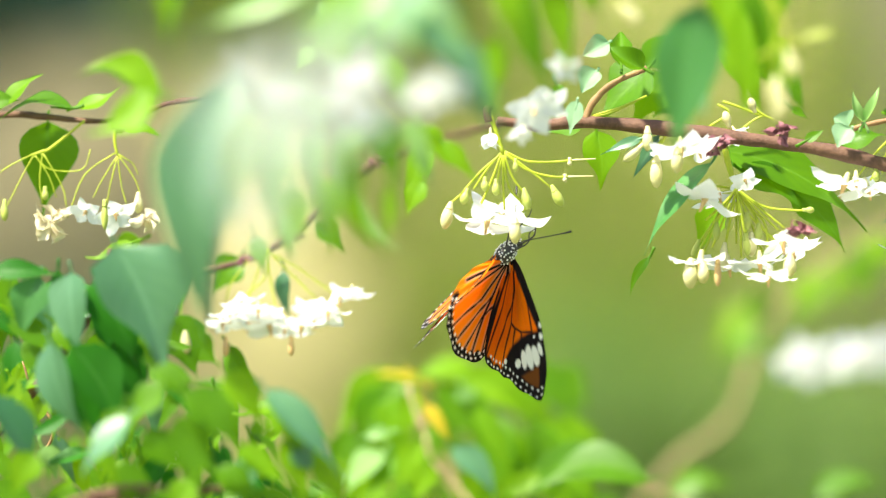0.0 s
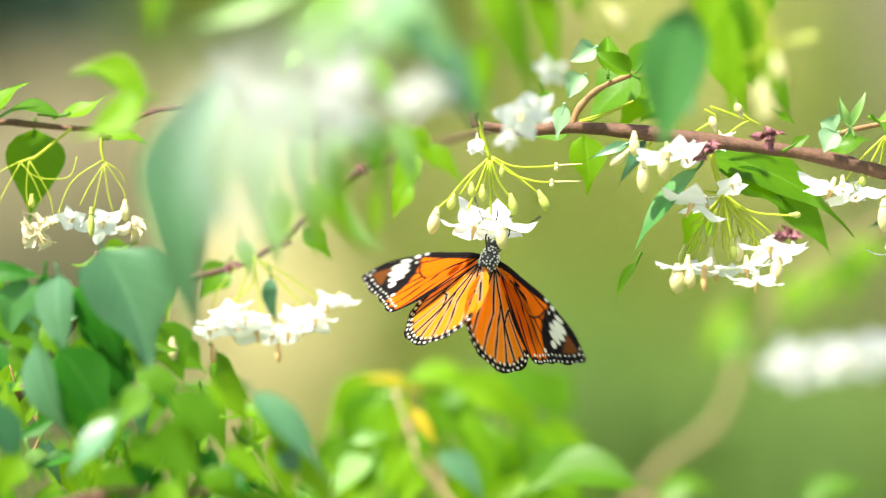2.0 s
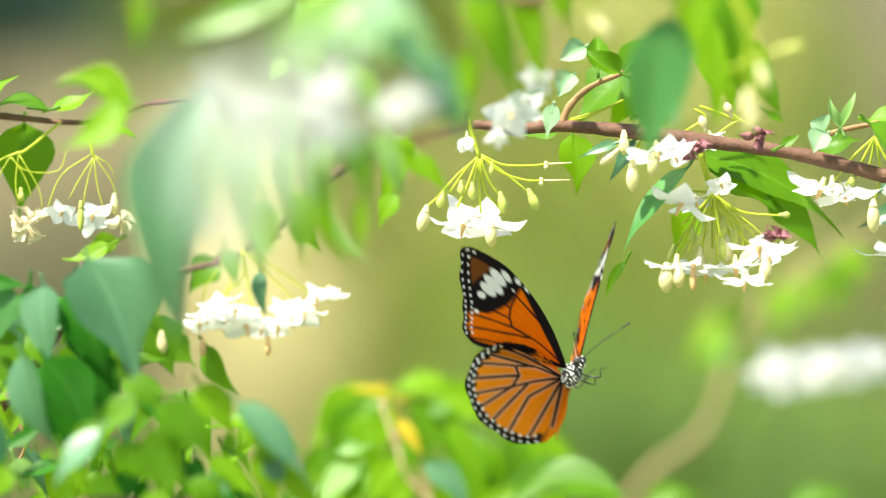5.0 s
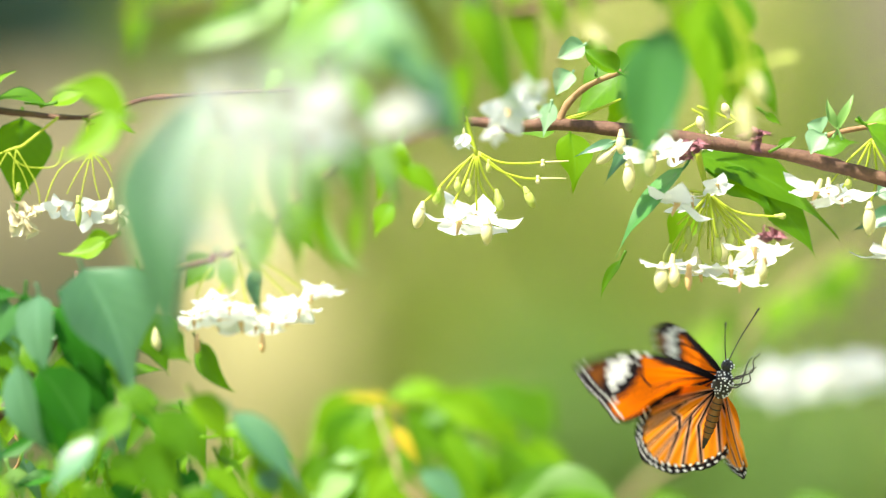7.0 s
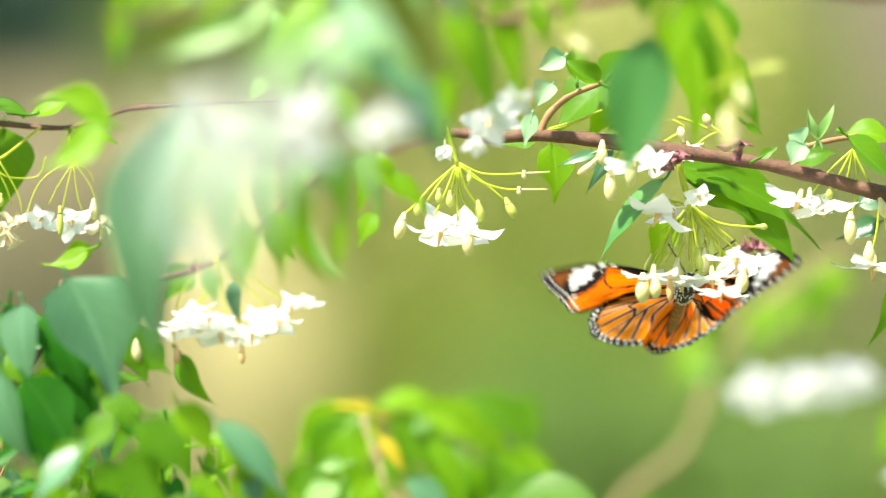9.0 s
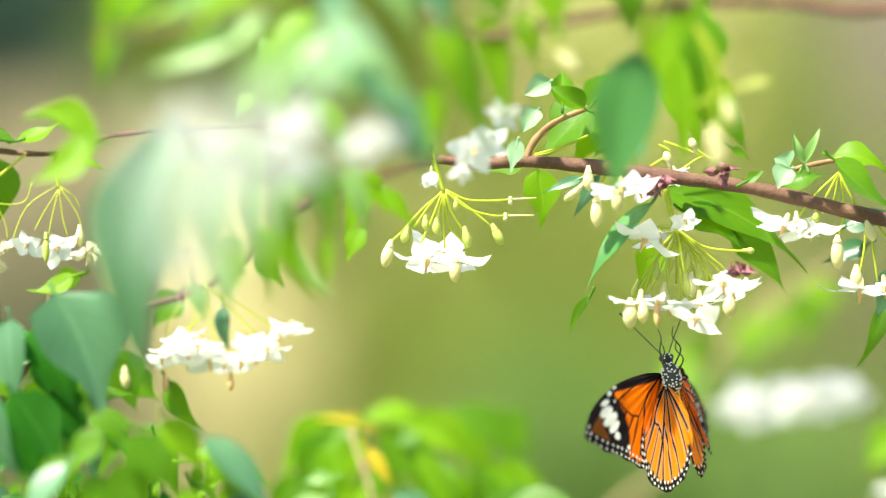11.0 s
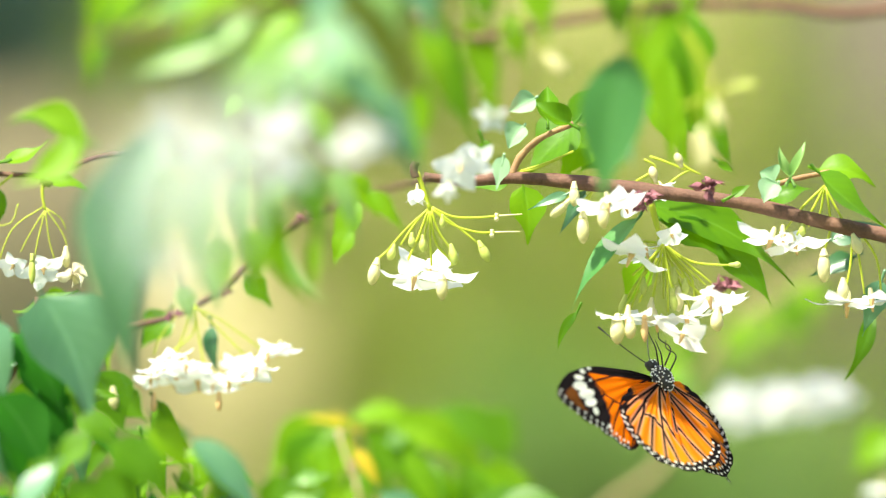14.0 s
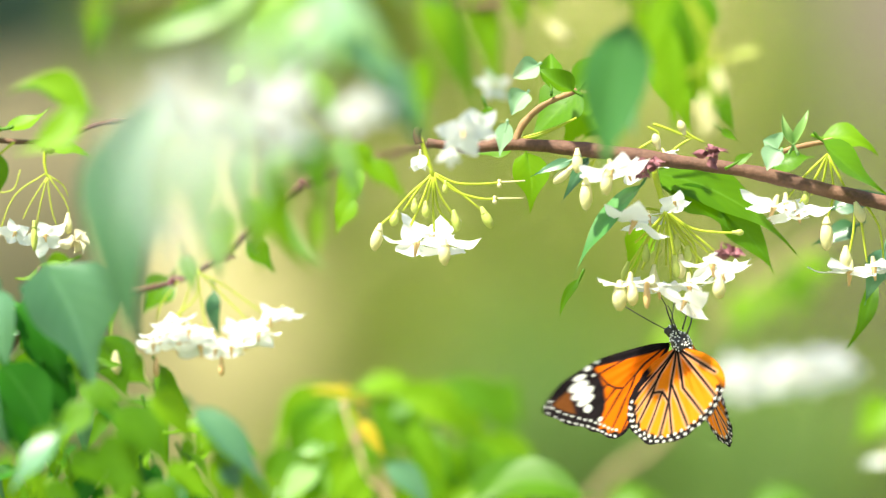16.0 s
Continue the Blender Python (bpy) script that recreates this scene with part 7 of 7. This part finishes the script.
def motions():
    # the branches nod and rise as the butterfly comes and goes: seconds, millimetres aside and up, degrees
    at = branch.location.copy()
    walk(branch, [(t, Matrix.Translation(at + Vector((x / 1000, 0, z / 1000))) @ Matrix.Rotation(radians(a), 4, "Y")) for t, x, z, a in (        (0, 0.00, 0.00, 0.000),        (0.5, -0.21, -0.24, 0.020),        (1, -0.26, -0.35, 0.025),        (1.5, -0.21, -0.72, 0.037),
        (2, -0.03, -0.38, -0.064),        (2.5, 0.32, -0.03, -0.135),        (3, 0.56, 0.19, -0.158),        (3.5, 0.81, -0.09, -0.019),
        (4, 0.84, 0.48, 0.055),        (6.5, 1.03, 1.36, 0.808),        (7, 0.82, 0.93, 1.012),        (7.5, 0.60, 0.78, 1.063),
        (8, 0.39, 0.81, 1.036),        (8.5, 0.19, 0.59, 1.029),        (9, -0.01, 0.83, 0.913),        (11.5, -0.01, 0.18, 0.245),
        (12, -0.21, 0.11, 0.119),        (12.5, -0.12, -0.20, 0.024),        (13, -0.13, -0.79, -0.033),        (13.5, -0.08, -0.73, -0.155),
        (14, -0.19, -1.02, -0.204),        (14.5, -0.24, -1.00, -0.229),        (15, -0.31, -1.75, -0.037),        (15.5, -0.42, -1.68, 0.027),
        (16, -0.25, -1.66, 0.099),
    )])
    at = side.location.copy()
    walk(side, [(t, Matrix.Translation(at + Vector((x / 1000, 0, z / 1000))) @ Matrix.Rotation(radians(a), 4, "Y")) for t, x, z, a in (        (0, 0.00, 0.00, 0.000),        (0.5, -0.27, -0.36, 0.000),        (1, -0.30, -0.75, 0.000),        (1.5, -0.37, -1.19, 0.000),
        (2, -0.09, -1.39, 0.000),        (2.5, 0.26, -0.88, 0.000),        (3, 0.45, -0.77, 0.000),        (3.5, 0.78, -0.29, 0.000),
        (4, 0.68, 0.97, 0.000),        (6.5, 1.62, 5.88, 0.000),        (7, 1.62, 7.18, 0.000),        (7.5, 1.66, 7.57, 0.000),
        (8, 1.24, 7.63, 0.000),        (8.5, 1.15, 7.24, 0.000),        (9, 0.93, 6.77, 0.000),        (11.5, 0.40, 2.58, 0.000),
        (12, 0.33, 1.41, 0.000),        (12.5, 0.18, 0.19, 0.000),        (13, -0.08, -0.94, 0.000),        (13.5, -0.14, -1.29, 0.000),
        (14, -0.09, -1.67, 0.000),        (14.5, -0.35, -2.00, 0.000),        (15, -0.43, -2.16, 0.000),        (15.5, -0.56, -1.75, 0.000),
        (16, -0.20, -0.99, 0.000),
    )])
    at = slant.location.copy()
    walk(slant, [(t, Matrix.Translation(at + Vector((x / 1000, 0, z / 1000))) @ Matrix.Rotation(radians(a), 4, "Y")) for t, x, z, a in (        (0, 0.00, 0.00, 0.000),        (0.5, -0.03, -0.23, 0.000),        (1, -0.19, -0.27, 0.000),        (1.5, -0.01, -0.83, 0.000),
        (2, 0.02, -1.15, 0.000),        (2.5, 0.36, -1.12, 0.000),        (3, 0.55, -0.77, 0.000),        (3.5, 0.89, -0.40, 0.000),
        (4, 1.15, 0.86, 0.000),        (6.5, 1.12, 6.36, 0.000),        (7, 0.89, 7.07, 0.000),        (7.5, 0.57, 7.22, 0.000),
        (8, 0.15, 7.28, 0.000),        (8.5, -0.06, 7.02, 0.000),        (9, -0.40, 6.43, 0.000),        (11.5, -0.12, 2.12, 0.000),
        (12, -0.30, 1.19, 0.000),        (12.5, -0.22, 0.08, 0.000),        (13, -0.13, -0.92, 0.000),        (13.5, -0.06, -1.51, 0.000),
        (14, -0.14, -2.14, 0.000),        (14.5, -0.28, -2.23, 0.000),        (15, -0.12, -2.02, 0.000),        (15.5, -0.13, -1.50, 0.000),
        (16, -0.13, -0.85, 0.000),
    )])
    at = bush.location.copy()
    walk(bush, [(t, Matrix.Translation(at + Vector((x / 1000, 0, z / 1000))) @ Matrix.Rotation(radians(a), 4, "Y")) for t, x, z, a in (        (0, 0.00, 0.00, 0.000),        (0.5, 0.08, -0.12, 0.000),        (1, 0.05, -0.27, 0.000),        (1.5, -0.02, -0.35, 0.000),
        (2, 0.02, -0.68, 0.000),        (2.5, 0.12, -0.88, 0.000),        (3, -0.04, -1.13, 0.000),        (3.5, -0.07, -1.12, 0.000),
        (4, 0.08, -1.16, 0.000),        (6.5, 0.16, -0.65, 0.000),        (7, 0.29, -0.54, 0.000),        (7.5, 0.32, -0.39, 0.000),
        (8, 0.38, -0.44, 0.000),        (8.5, 0.51, -0.47, 0.000),        (9, 0.53, -0.34, 0.000),        (11.5, 0.33, 0.11, 0.000),
        (12, 0.27, 0.13, 0.000),        (12.5, 0.23, 0.33, 0.000),        (13, 0.20, 0.51, 0.000),        (13.5, 0.27, 0.52, 0.000),
        (14, 0.19, 0.61, 0.000),        (14.5, 0.29, 0.76, 0.000),        (15, 0.56, 0.60, 0.000),        (15.5, 0.67, 0.40, 0.000),
        (16, 0.80, 0.33, 0.000),
    )])
    # the butterfly: seconds, place and turn, then lift, back and twist of the right forewing, right hindwing, left forewing and left hindwing
    rows = [
        (0, pose(0.0171, 0.0000, 1.4987, 130.1, -39.4, 176.9), (86, -49, 3), (81, -5, 0), (47, -41, -3), (56, -9, -7)),
        (0.5, pose(0.0167, 0.0000, 1.4984, 134.7, -37.2, -176.0), (84, -42, -6), (80, -5, 0), (44, -40, -13), (54, -6, -13)),
        (1, pose(0.0181, 0.0000, 1.4984, 135.1, -37.0, -169.4), (81, -36, -13), (77, -4, 0), (39, -42, -16), (50, -5, -19)),
        (1.3, pose(0.0153, 0.0000, 1.4957, 149.8, -20.8, 172.1), (60, -24, 2), (58, -5, 0), (61, -22, 13), (50, -13, -2)),
        (1.4, pose(0.0178, 0.0000, 1.4952, 147.4, -21.6, -179.1), (84, -17, -14), (84, -6, 0), (81, -33, -3), (83, -22, -5)),
        (1.5, pose(0.0185, 0.0000, 1.4962, 146.4, -33.0, 165.7), (91, -36, 0), (91, -1, 5), (90, -42, 6), (84, -5, 7)),
        (1.6, pose(0.0172, 0.0000, 1.4979, 154.4, -24.4, 164.7), (92, -25, 0), (92, -4, 0), (91, -20, 1), (94, -9, -7)),
        (1.8, pose(0.0166, 0.0000, 1.4974, 144.6, -20.4, 178.7), (63, -12, 1), (65, -24, -8), (62, -16, -1), (65, -13, -8)),
        (1.9, pose(0.0160, 0.0000, 1.4972, 141.4, -20.1, 177.9), (50, -15, 2), (51, -16, -4), (50, -17, 2), (51, -13, -4)),
        (2, pose(0.0162, 0.0000, 1.4976, 129.4, -18.6, -179.6), (43, -22, 10), (54, -9, 3), (38, -29, 9), (44, -3, -2)),
        (2.1, pose(0.0159, 0.0000, 1.4970, 142.6, -16.7, -179.2), (44, -15, 5), (45, -5, -3), (46, -15, 4), (44, -12, 7)),
        (2.2, pose(0.0138, 0.0000, 1.4969, 146.0, -10.9, 179.9), (55, -15, 12), (45, -2, 4), (54, -16, 9), (47, 5, 9)),
        (2.3, pose(0.0141, 0.0000, 1.4954, 120.9, -7.3, 180.0), (72, -37, 3), (69, 21, 5), (70, -36, 2), (68, 21, 4)),
        (2.4, pose(0.0137, 0.0000, 1.4965, 111.1, -6.2, -175.3), (78, -28, -4), (82, 10, -10), (78, -22, -2), (80, 9, -3)),
        (2.5, pose(0.0129, 0.0000, 1.4987, 112.6, -5.9, -175.4), (46, -16, 9), (49, 14, -19), (44, -25, 19), (51, 13, -14)),
        (2.6, pose(0.0106, 0.0012, 1.4990, 134.6, -13.9, 177.3), (22, -1, 3), (21, -27, -5), (21, -15, 1), (21, -9, 0)),
        (2.7, pose(0.0108, 0.0024, 1.4990, 137.8, -14.8, 178.9), (22, 1, 7), (18, -27, -12), (19, -11, 0), (18, -10, 2)),
        (2.8, pose(0.0100, 0.0036, 1.5007, 154.6, -8.2, 176.0), (25, 11, 6), (20, -25, -18), (27, 1, 17), (14, -16, -11)),
        (2.9, pose(0.0094, 0.0048, 1.5012, 154.9, -9.0, -179.3), (35, 1, 7), (29, -21, -15), (35, -4, 13), (25, -12, -10)),
        (3, pose(0.0111, 0.0060, 1.5046, 147.4, -25.7, -179.1), (58, 6, -8), (57, 16, -27), (56, -7, 7), (51, 25, -1)),
        (3.1, pose(0.0086, 0.0064, 1.4976, 90.1, -8.6, -166.9), (61, -17, -1), (63, 7, -35), (61, -32, -5), (65, 27, -9)),
        (3.15, pose(0.0100, 0.0066, 1.5003, 117.8, -16.0, -172.8), (39, -5, 7), (35, -11, -22), (36, -14, 6), (39, 3, -10)),
        (3.2, pose(0.0115, 0.0068, 1.5029, 147.0, -19.6, 178.1), (17, 6, 14), (7, -28, -9), (11, 3, 16), (13, -22, -11)),
        (3.35, pose(0.0114, 0.0074, 1.5049, 91.6, -20.9, 178.6), (-10, 4, 3), (-12, -6, 6), (-14, -5, 15), (-14, -8, 7)),
        (3.5, pose(0.0114, 0.0080, 1.5068, 35.9, -21.2, 180.0), (-37, 2, -9), (-32, 15, 21), (-38, -12, 15), (-40, 6, 26)),
        (3.6, pose(0.0131, 0.0080, 1.5063, 35.8, -21.2, -173.0), (-1, 1, -9), (1, 8, 16), (-2, -15, 17), (-3, 2, 24)),
        (3.7, pose(0.0147, 0.0080, 1.5057, 35.8, -21.1, -166.0), (15, 0, -10), (18, 1, 11), (18, -18, 19), (16, -3, 22)),
        (3.9, pose(0.0180, 0.0080, 1.5047, 35.8, -21.0, -151.9), (-9, -1, -12), (-6, -13, 0), (-5, -24, 23), (-7, -12, 18)),
        (4, pose(0.0197, 0.0080, 1.5042, 35.8, -21.0, -144.9), (-1, -2, -13), (5, -20, -5), (9, -27, 25), (4, -16, 16)),
        (4.1, pose(0.0223, 0.0080, 1.5056, 42.7, -24.7, -156.9), (-37, -1, 0), (-36, -12, -2), (-32, -20, 9), (-35, -8, 9)),
        (4.2, pose(0.0250, 0.0080, 1.5071, 50.4, -26.9, -169.6), (-48, 0, 13), (-49, -4, 2), (-38, -13, -7), (-44, 0, 3)),
        (4.5, pose(0.0272, 0.0100, 1.4914, 44.1, -14.5, -158.9), (40, -4, 11), (40, -5, 5), (39, -10, -2), (38, -3, 7)),
        (4.75, pose(0.0352, 0.0120, 1.4779, 40.9, -3.5, -151.4), (-14, -7, 10), (-15, -7, 8), (-9, -7, 3), (-10, -5, 10)),
        (5, pose(0.0432, 0.0120, 1.4684, 39.1, 7.9, -144.5), (52, -10, 8), (50, -8, 10), (51, -5, 7), (51, -7, 13)),
        (5.25, pose(0.0506, 0.0120, 1.4632, 38.6, 19.3, -137.5), (-8, -13, 6), (-10, -9, 13), (-4, -3, 11), (-4, -9, 16)),
        (5.5, pose(0.0580, 0.0100, 1.4620, 39.8, 30.8, -130.0), (64, -17, 5), (61, -11, 15), (60, 0, 15), (60, -11, 19)),
        (5.75, pose(0.0660, 0.0080, 1.4665, 43.1, 42.0, -121.0), (6, -20, 3), (3, -12, 18), (1, 2, 20), (2, -14, 22)),
        (6.05, pose(0.0752, 0.0040, 1.4745, 51.9, 54.4, -106.0), (68, -24, 1), (64, -14, 21), (69, 5, 25), (70, -16, 25)),
        (6.3, pose(0.0816, 0.0000, 1.4789, 66.9, 62.9, -86.0), (91, -27, -1), (78, -15, 23), (82, 8, 29), (86, -19, 28)),
        (6.35, pose(0.0823, 0.0000, 1.4766, 46.3, 43.8, -110.2), (64, -33, 0), (59, -29, 12), (57, -20, 5), (60, -17, 14)),
        (6.4, pose(0.0831, 0.0000, 1.4743, 39.1, 22.1, -121.5), (38, -39, 0), (39, -43, 1), (33, -47, -19), (34, -16, 0)),
        (6.5, pose(0.0858, 0.0000, 1.4699, 18.4, 12.7, -129.8), (23, -10, -19), (41, -34, 7), (30, -40, -16), (32, -26, 0)),
        (6.6, pose(0.0892, 0.0000, 1.4687, 44.3, 22.8, -127.6), (-9, -28, 1), (-10, -39, 5), (-7, -43, 2), (-8, -17, 0)),
        (6.7, pose(0.0827, 0.0000, 1.4681, 39.6, 26.3, -143.8), (-41, -15, 7), (-43, -15, 0), (-48, -2, -11), (-49, -6, 6)),
        (6.8, pose(0.0841, 0.0000, 1.4676, 58.1, 24.1, -135.9), (-28, -25, 1), (-30, -40, 11), (-29, -37, 4), (-30, -11, 3)),
        (6.9, pose(0.0863, 0.0000, 1.4684, 67.1, 17.8, -140.4), (2, -23, -8), (4, -33, -13), (0, -32, 34), (1, -21, -1)),
        (7, pose(0.0856, 0.0000, 1.4689, 66.2, 11.3, -121.8), (42, -29, -18), (44, -29, -11), (47, -42, 13), (41, -25, 27)),
        (7.1, pose(0.0882, 0.0000, 1.4665, 67.5, 8.9, -137.9), (82, -32, 18), (80, -4, -16), (78, -33, -2), (79, -10, 0)),
        (7.2, pose(0.0896, 0.0000, 1.4624, 47.4, 20.8, -139.4), (43, -17, -10), (44, -27, -16), (42, -43, -2), (42, -11, 0)),
        (7.3, pose(0.0886, 0.0000, 1.4608, 31.1, 17.8, -147.8), (27, -17, -7), (34, -37, -7), (29, -38, -1), (30, -11, 0)),
        (7.4, pose(0.0882, 0.0000, 1.4613, 38.9, 16.1, -146.4), (-13, -16, 7), (-13, -48, -4), (-12, -29, -1), (-13, -16, 4)),
        (7.5, pose(0.0865, 0.0000, 1.4658, 44.9, 18.7, -152.1), (-42, -18, 9), (-45, -1, 9), (-53, -7, -3), (-56, 1, 6)),
        (7.6, pose(0.0839, 0.0000, 1.4692, 51.9, 15.7, -164.5), (-45, -9, 9), (-47, -31, 8), (-47, -14, 1), (-49, -11, 8)),
        (7.7, pose(0.0823, 0.0000, 1.4693, 42.6, 12.0, 179.9), (-19, -4, -12), (-23, -23, 11), (-27, 3, -9), (-28, -11, 5)),
        (7.8, pose(0.0822, 0.0000, 1.4709, 83.4, 6.7, -126.6), (21, -16, -29), (22, -2, 32), (31, -25, 8), (26, 0, 9)),
        (7.85, pose(0.0824, 0.0000, 1.4713, 78.1, 6.9, -144.6), (51, -20, -7), (53, -8, 10), (57, -27, 4), (55, -5, 5)),
        (7.9, pose(0.0827, 0.0000, 1.4717, 73.0, 5.5, -162.5), (81, -24, 15), (84, -14, -12), (83, -29, 0), (83, -10, 0)),
        (8, pose(0.0807, 0.0000, 1.4747, 60.3, -0.7, -166.3), (66, -31, -11), (72, -24, -13), (68, -43, -4), (68, -22, 4)),
        (8.1, pose(0.0809, 0.0012, 1.4732, 53.8, -0.9, -169.9), (51, -27, -4), (47, -31, -23), (50, -50, 1), (49, -14, 0)),
        (8.15, pose(0.0808, 0.0018, 1.4750, 47.0, -3.0, -165.8), (19, -18, 6), (20, -28, -9), (21, -36, -7), (21, -8, 0)),
        (8.2, pose(0.0807, 0.0024, 1.4767, 40.1, -4.7, -161.5), (-13, -8, 16), (-6, -25, 4), (-9, -21, -15), (-8, -3, 0)),
        (8.3, pose(0.0797, 0.0036, 1.4795, 39.9, -8.8, -168.8), (-37, -4, 6), (-33, -20, 9), (-34, -17, -8), (-35, -16, 4)),
        (8.4, pose(0.0800, 0.0048, 1.4835, 53.3, -4.8, -168.9), (-47, -4, 11), (-48, -39, 8), (-43, -26, -2), (-46, -20, 7)),
        (8.5, pose(0.0793, 0.0060, 1.4875, 56.3, -10.9, -178.1), (-36, -11, 16), (-34, -19, 3), (-38, -19, -1), (-40, -10, 15)),
        (8.55, pose(0.0780, 0.0066, 1.4869, 64.8, -11.4, -173.0), (7, -19, 8), (11, -16, -7), (8, -33, 0), (7, -10, 8)),
        (8.6, pose(0.0767, 0.0072, 1.4863, 73.3, -12.6, -168.0), (51, -26, 0), (56, -14, -18), (54, -47, 1), (54, -9, 1)),
        (8.7, pose(0.0780, 0.0084, 1.4933, 68.8, -5.8, -166.1), (75, -38, 3), (72, -15, -4), (75, -35, 1), (75, -9, 0)),
        (8.8, pose(0.0799, 0.0096, 1.4939, 64.9, 10.3, -162.2), (65, -22, -2), (68, -19, -10), (70, -37, 2), (70, -10, 0)),
        (8.9, pose(0.0787, 0.0108, 1.4943, 54.6, 2.6, -165.4), (52, -38, 3), (49, -26, -20), (52, -50, 1), (52, -11, 0)),
        (9, pose(0.0800, 0.0120, 1.4966, 40.2, 3.5, -162.2), (2, -16, -10), (7, -18, -10), (17, -46, 5), (17, -17, -3)),
        (9.1, pose(0.0801, 0.0120, 1.4983, 44.0, -0.5, -162.4), (-8, -24, -8), (-7, -19, -6), (0, -44, 13), (-3, -17, -4)),
        (9.2, pose(0.0802, 0.0120, 1.5000, 47.8, -4.4, -162.8), (-20, -31, -6), (-22, -21, -2), (-13, -41, 21), (-24, -17, -5)),
        (9.5, pose(0.0797, 0.0120, 1.4963, 58.2, -2.6, -164.6), (47, -31, -6), (46, -20, -1), (45, -39, 19), (43, -12, -5)),
        (9.75, pose(0.0796, 0.0100, 1.4894, 66.9, -0.8, -165.8), (15, -31, -6), (15, -19, 0), (13, -38, 17), (11, -8, -5)),
        (10.1, pose(0.0793, 0.0060, 1.4847, 78.9, 2.0, -167.1), (58, -32, -6), (58, -18, 1), (49, -36, 14), (47, -3, -5)),
        (10.6, pose(0.0791, 0.0010, 1.4773, 96.1, 6.2, -167.8), (72, -32, -6), (73, -17, 3), (53, -33, 10), (52, 5, -5)),
        (11.3, pose(0.0800, 0.0000, 1.4772, 120.3, 12.1, -166.7), (72, -33, -5), (74, -15, 5), (73, -28, 4), (74, 16, -5)),
        (11.5, pose(0.0807, 0.0000, 1.4767, 127.6, 12.2, -160.6), (61, -28, -5), (69, -12, 2), (65, -24, 5), (67, 10, -8)),
        (12, pose(0.0820, 0.0000, 1.4755, 140.2, 9.9, -159.6), (52, -24, -3), (64, -2, -2), (57, -20, 6), (58, 7, -18)),
        (12.5, pose(0.0834, 0.0000, 1.4759, 145.8, 6.9, -157.0), (52, -11, -4), (61, 1, -3), (52, -13, 4), (51, 9, -21)),
        (13, pose(0.0832, 0.0000, 1.4780, 150.6, 3.2, -148.9), (66, 10, -6), (53, -3, 0), (50, -3, 2), (42, 12, -23)),
        (13.5, pose(0.0804, 0.0000, 1.4766, 139.1, -1.5, -137.5), (18, -35, -32), (13, -19, -6), (36, -48, 0), (20, -4, -18)),
        (14, pose(0.0802, 0.0000, 1.4775, 137.6, -1.8, -136.4), (13, -40, -27), (10, -25, -12), (36, -52, 0), (18, -9, -16)),
        (14.5, pose(0.0804, 0.0000, 1.4776, 137.1, -2.4, -131.0), (20, -39, -30), (13, -23, -11), (28, -52, 0), (22, -9, -9)),
        (15, pose(0.0812, 0.0000, 1.4783, 135.1, 2.7, -134.8), (18, -39, -29), (8, -21, -9), (36, -56, 0), (17, -17, -18)),
        (15.5, pose(0.0819, 0.0000, 1.4782, 129.7, 5.1, -137.0), (22, -37, -30), (12, -19, 1), (40, -60, 0), (18, -12, -19)),
        (16, pose(0.0846, 0.0000, 1.4789, 142.4, 5.2, -151.1), (59, -8, -1), (53, -8, 6), (52, -12, 2), (45, 6, -20)),
    ]
    walk(fly, [(row[0], row[1]) for row in rows])
    # the lowest flower is pulled round once the butterfly hangs on it
    rest = low_flower.location.copy()
    walk(low_flower, [(t, pose(rest.x - x / 1000, rest.y, rest.z - z / 1000, a, b, 0)) for t, x, z, a, b in ((0, 0, 0, 0, 0), (9.6, 0, 0, 0, 0), (10.8, 3.0, 0.5, -24, 16), (12.5, 3.2, 0.8, -26, 18), (14.5, 3.4, 1.0, -22, 24), (16, 3.4, 0.8, -22, 24))])
    # at rest the abdomen is tucked up between the wings
    walk(wings["abdomen"], [(t, pose(0, 0, 0, a, 0, 0)) for t, a in ((0, -25), (1.2, -25), (1.6, 0), (9.2, 0), (11.0, -38), (16, -38))])
    for column, key in enumerate((("fore", "right"), ("hind", "right"), ("fore", "left"), ("hind", "left"))):
        walk(wings[key], [(row[0], wing_pose(1 if key[1] == "right" else -1, key[0] == "fore", *row[2 + column])) for row in rows])


motions()
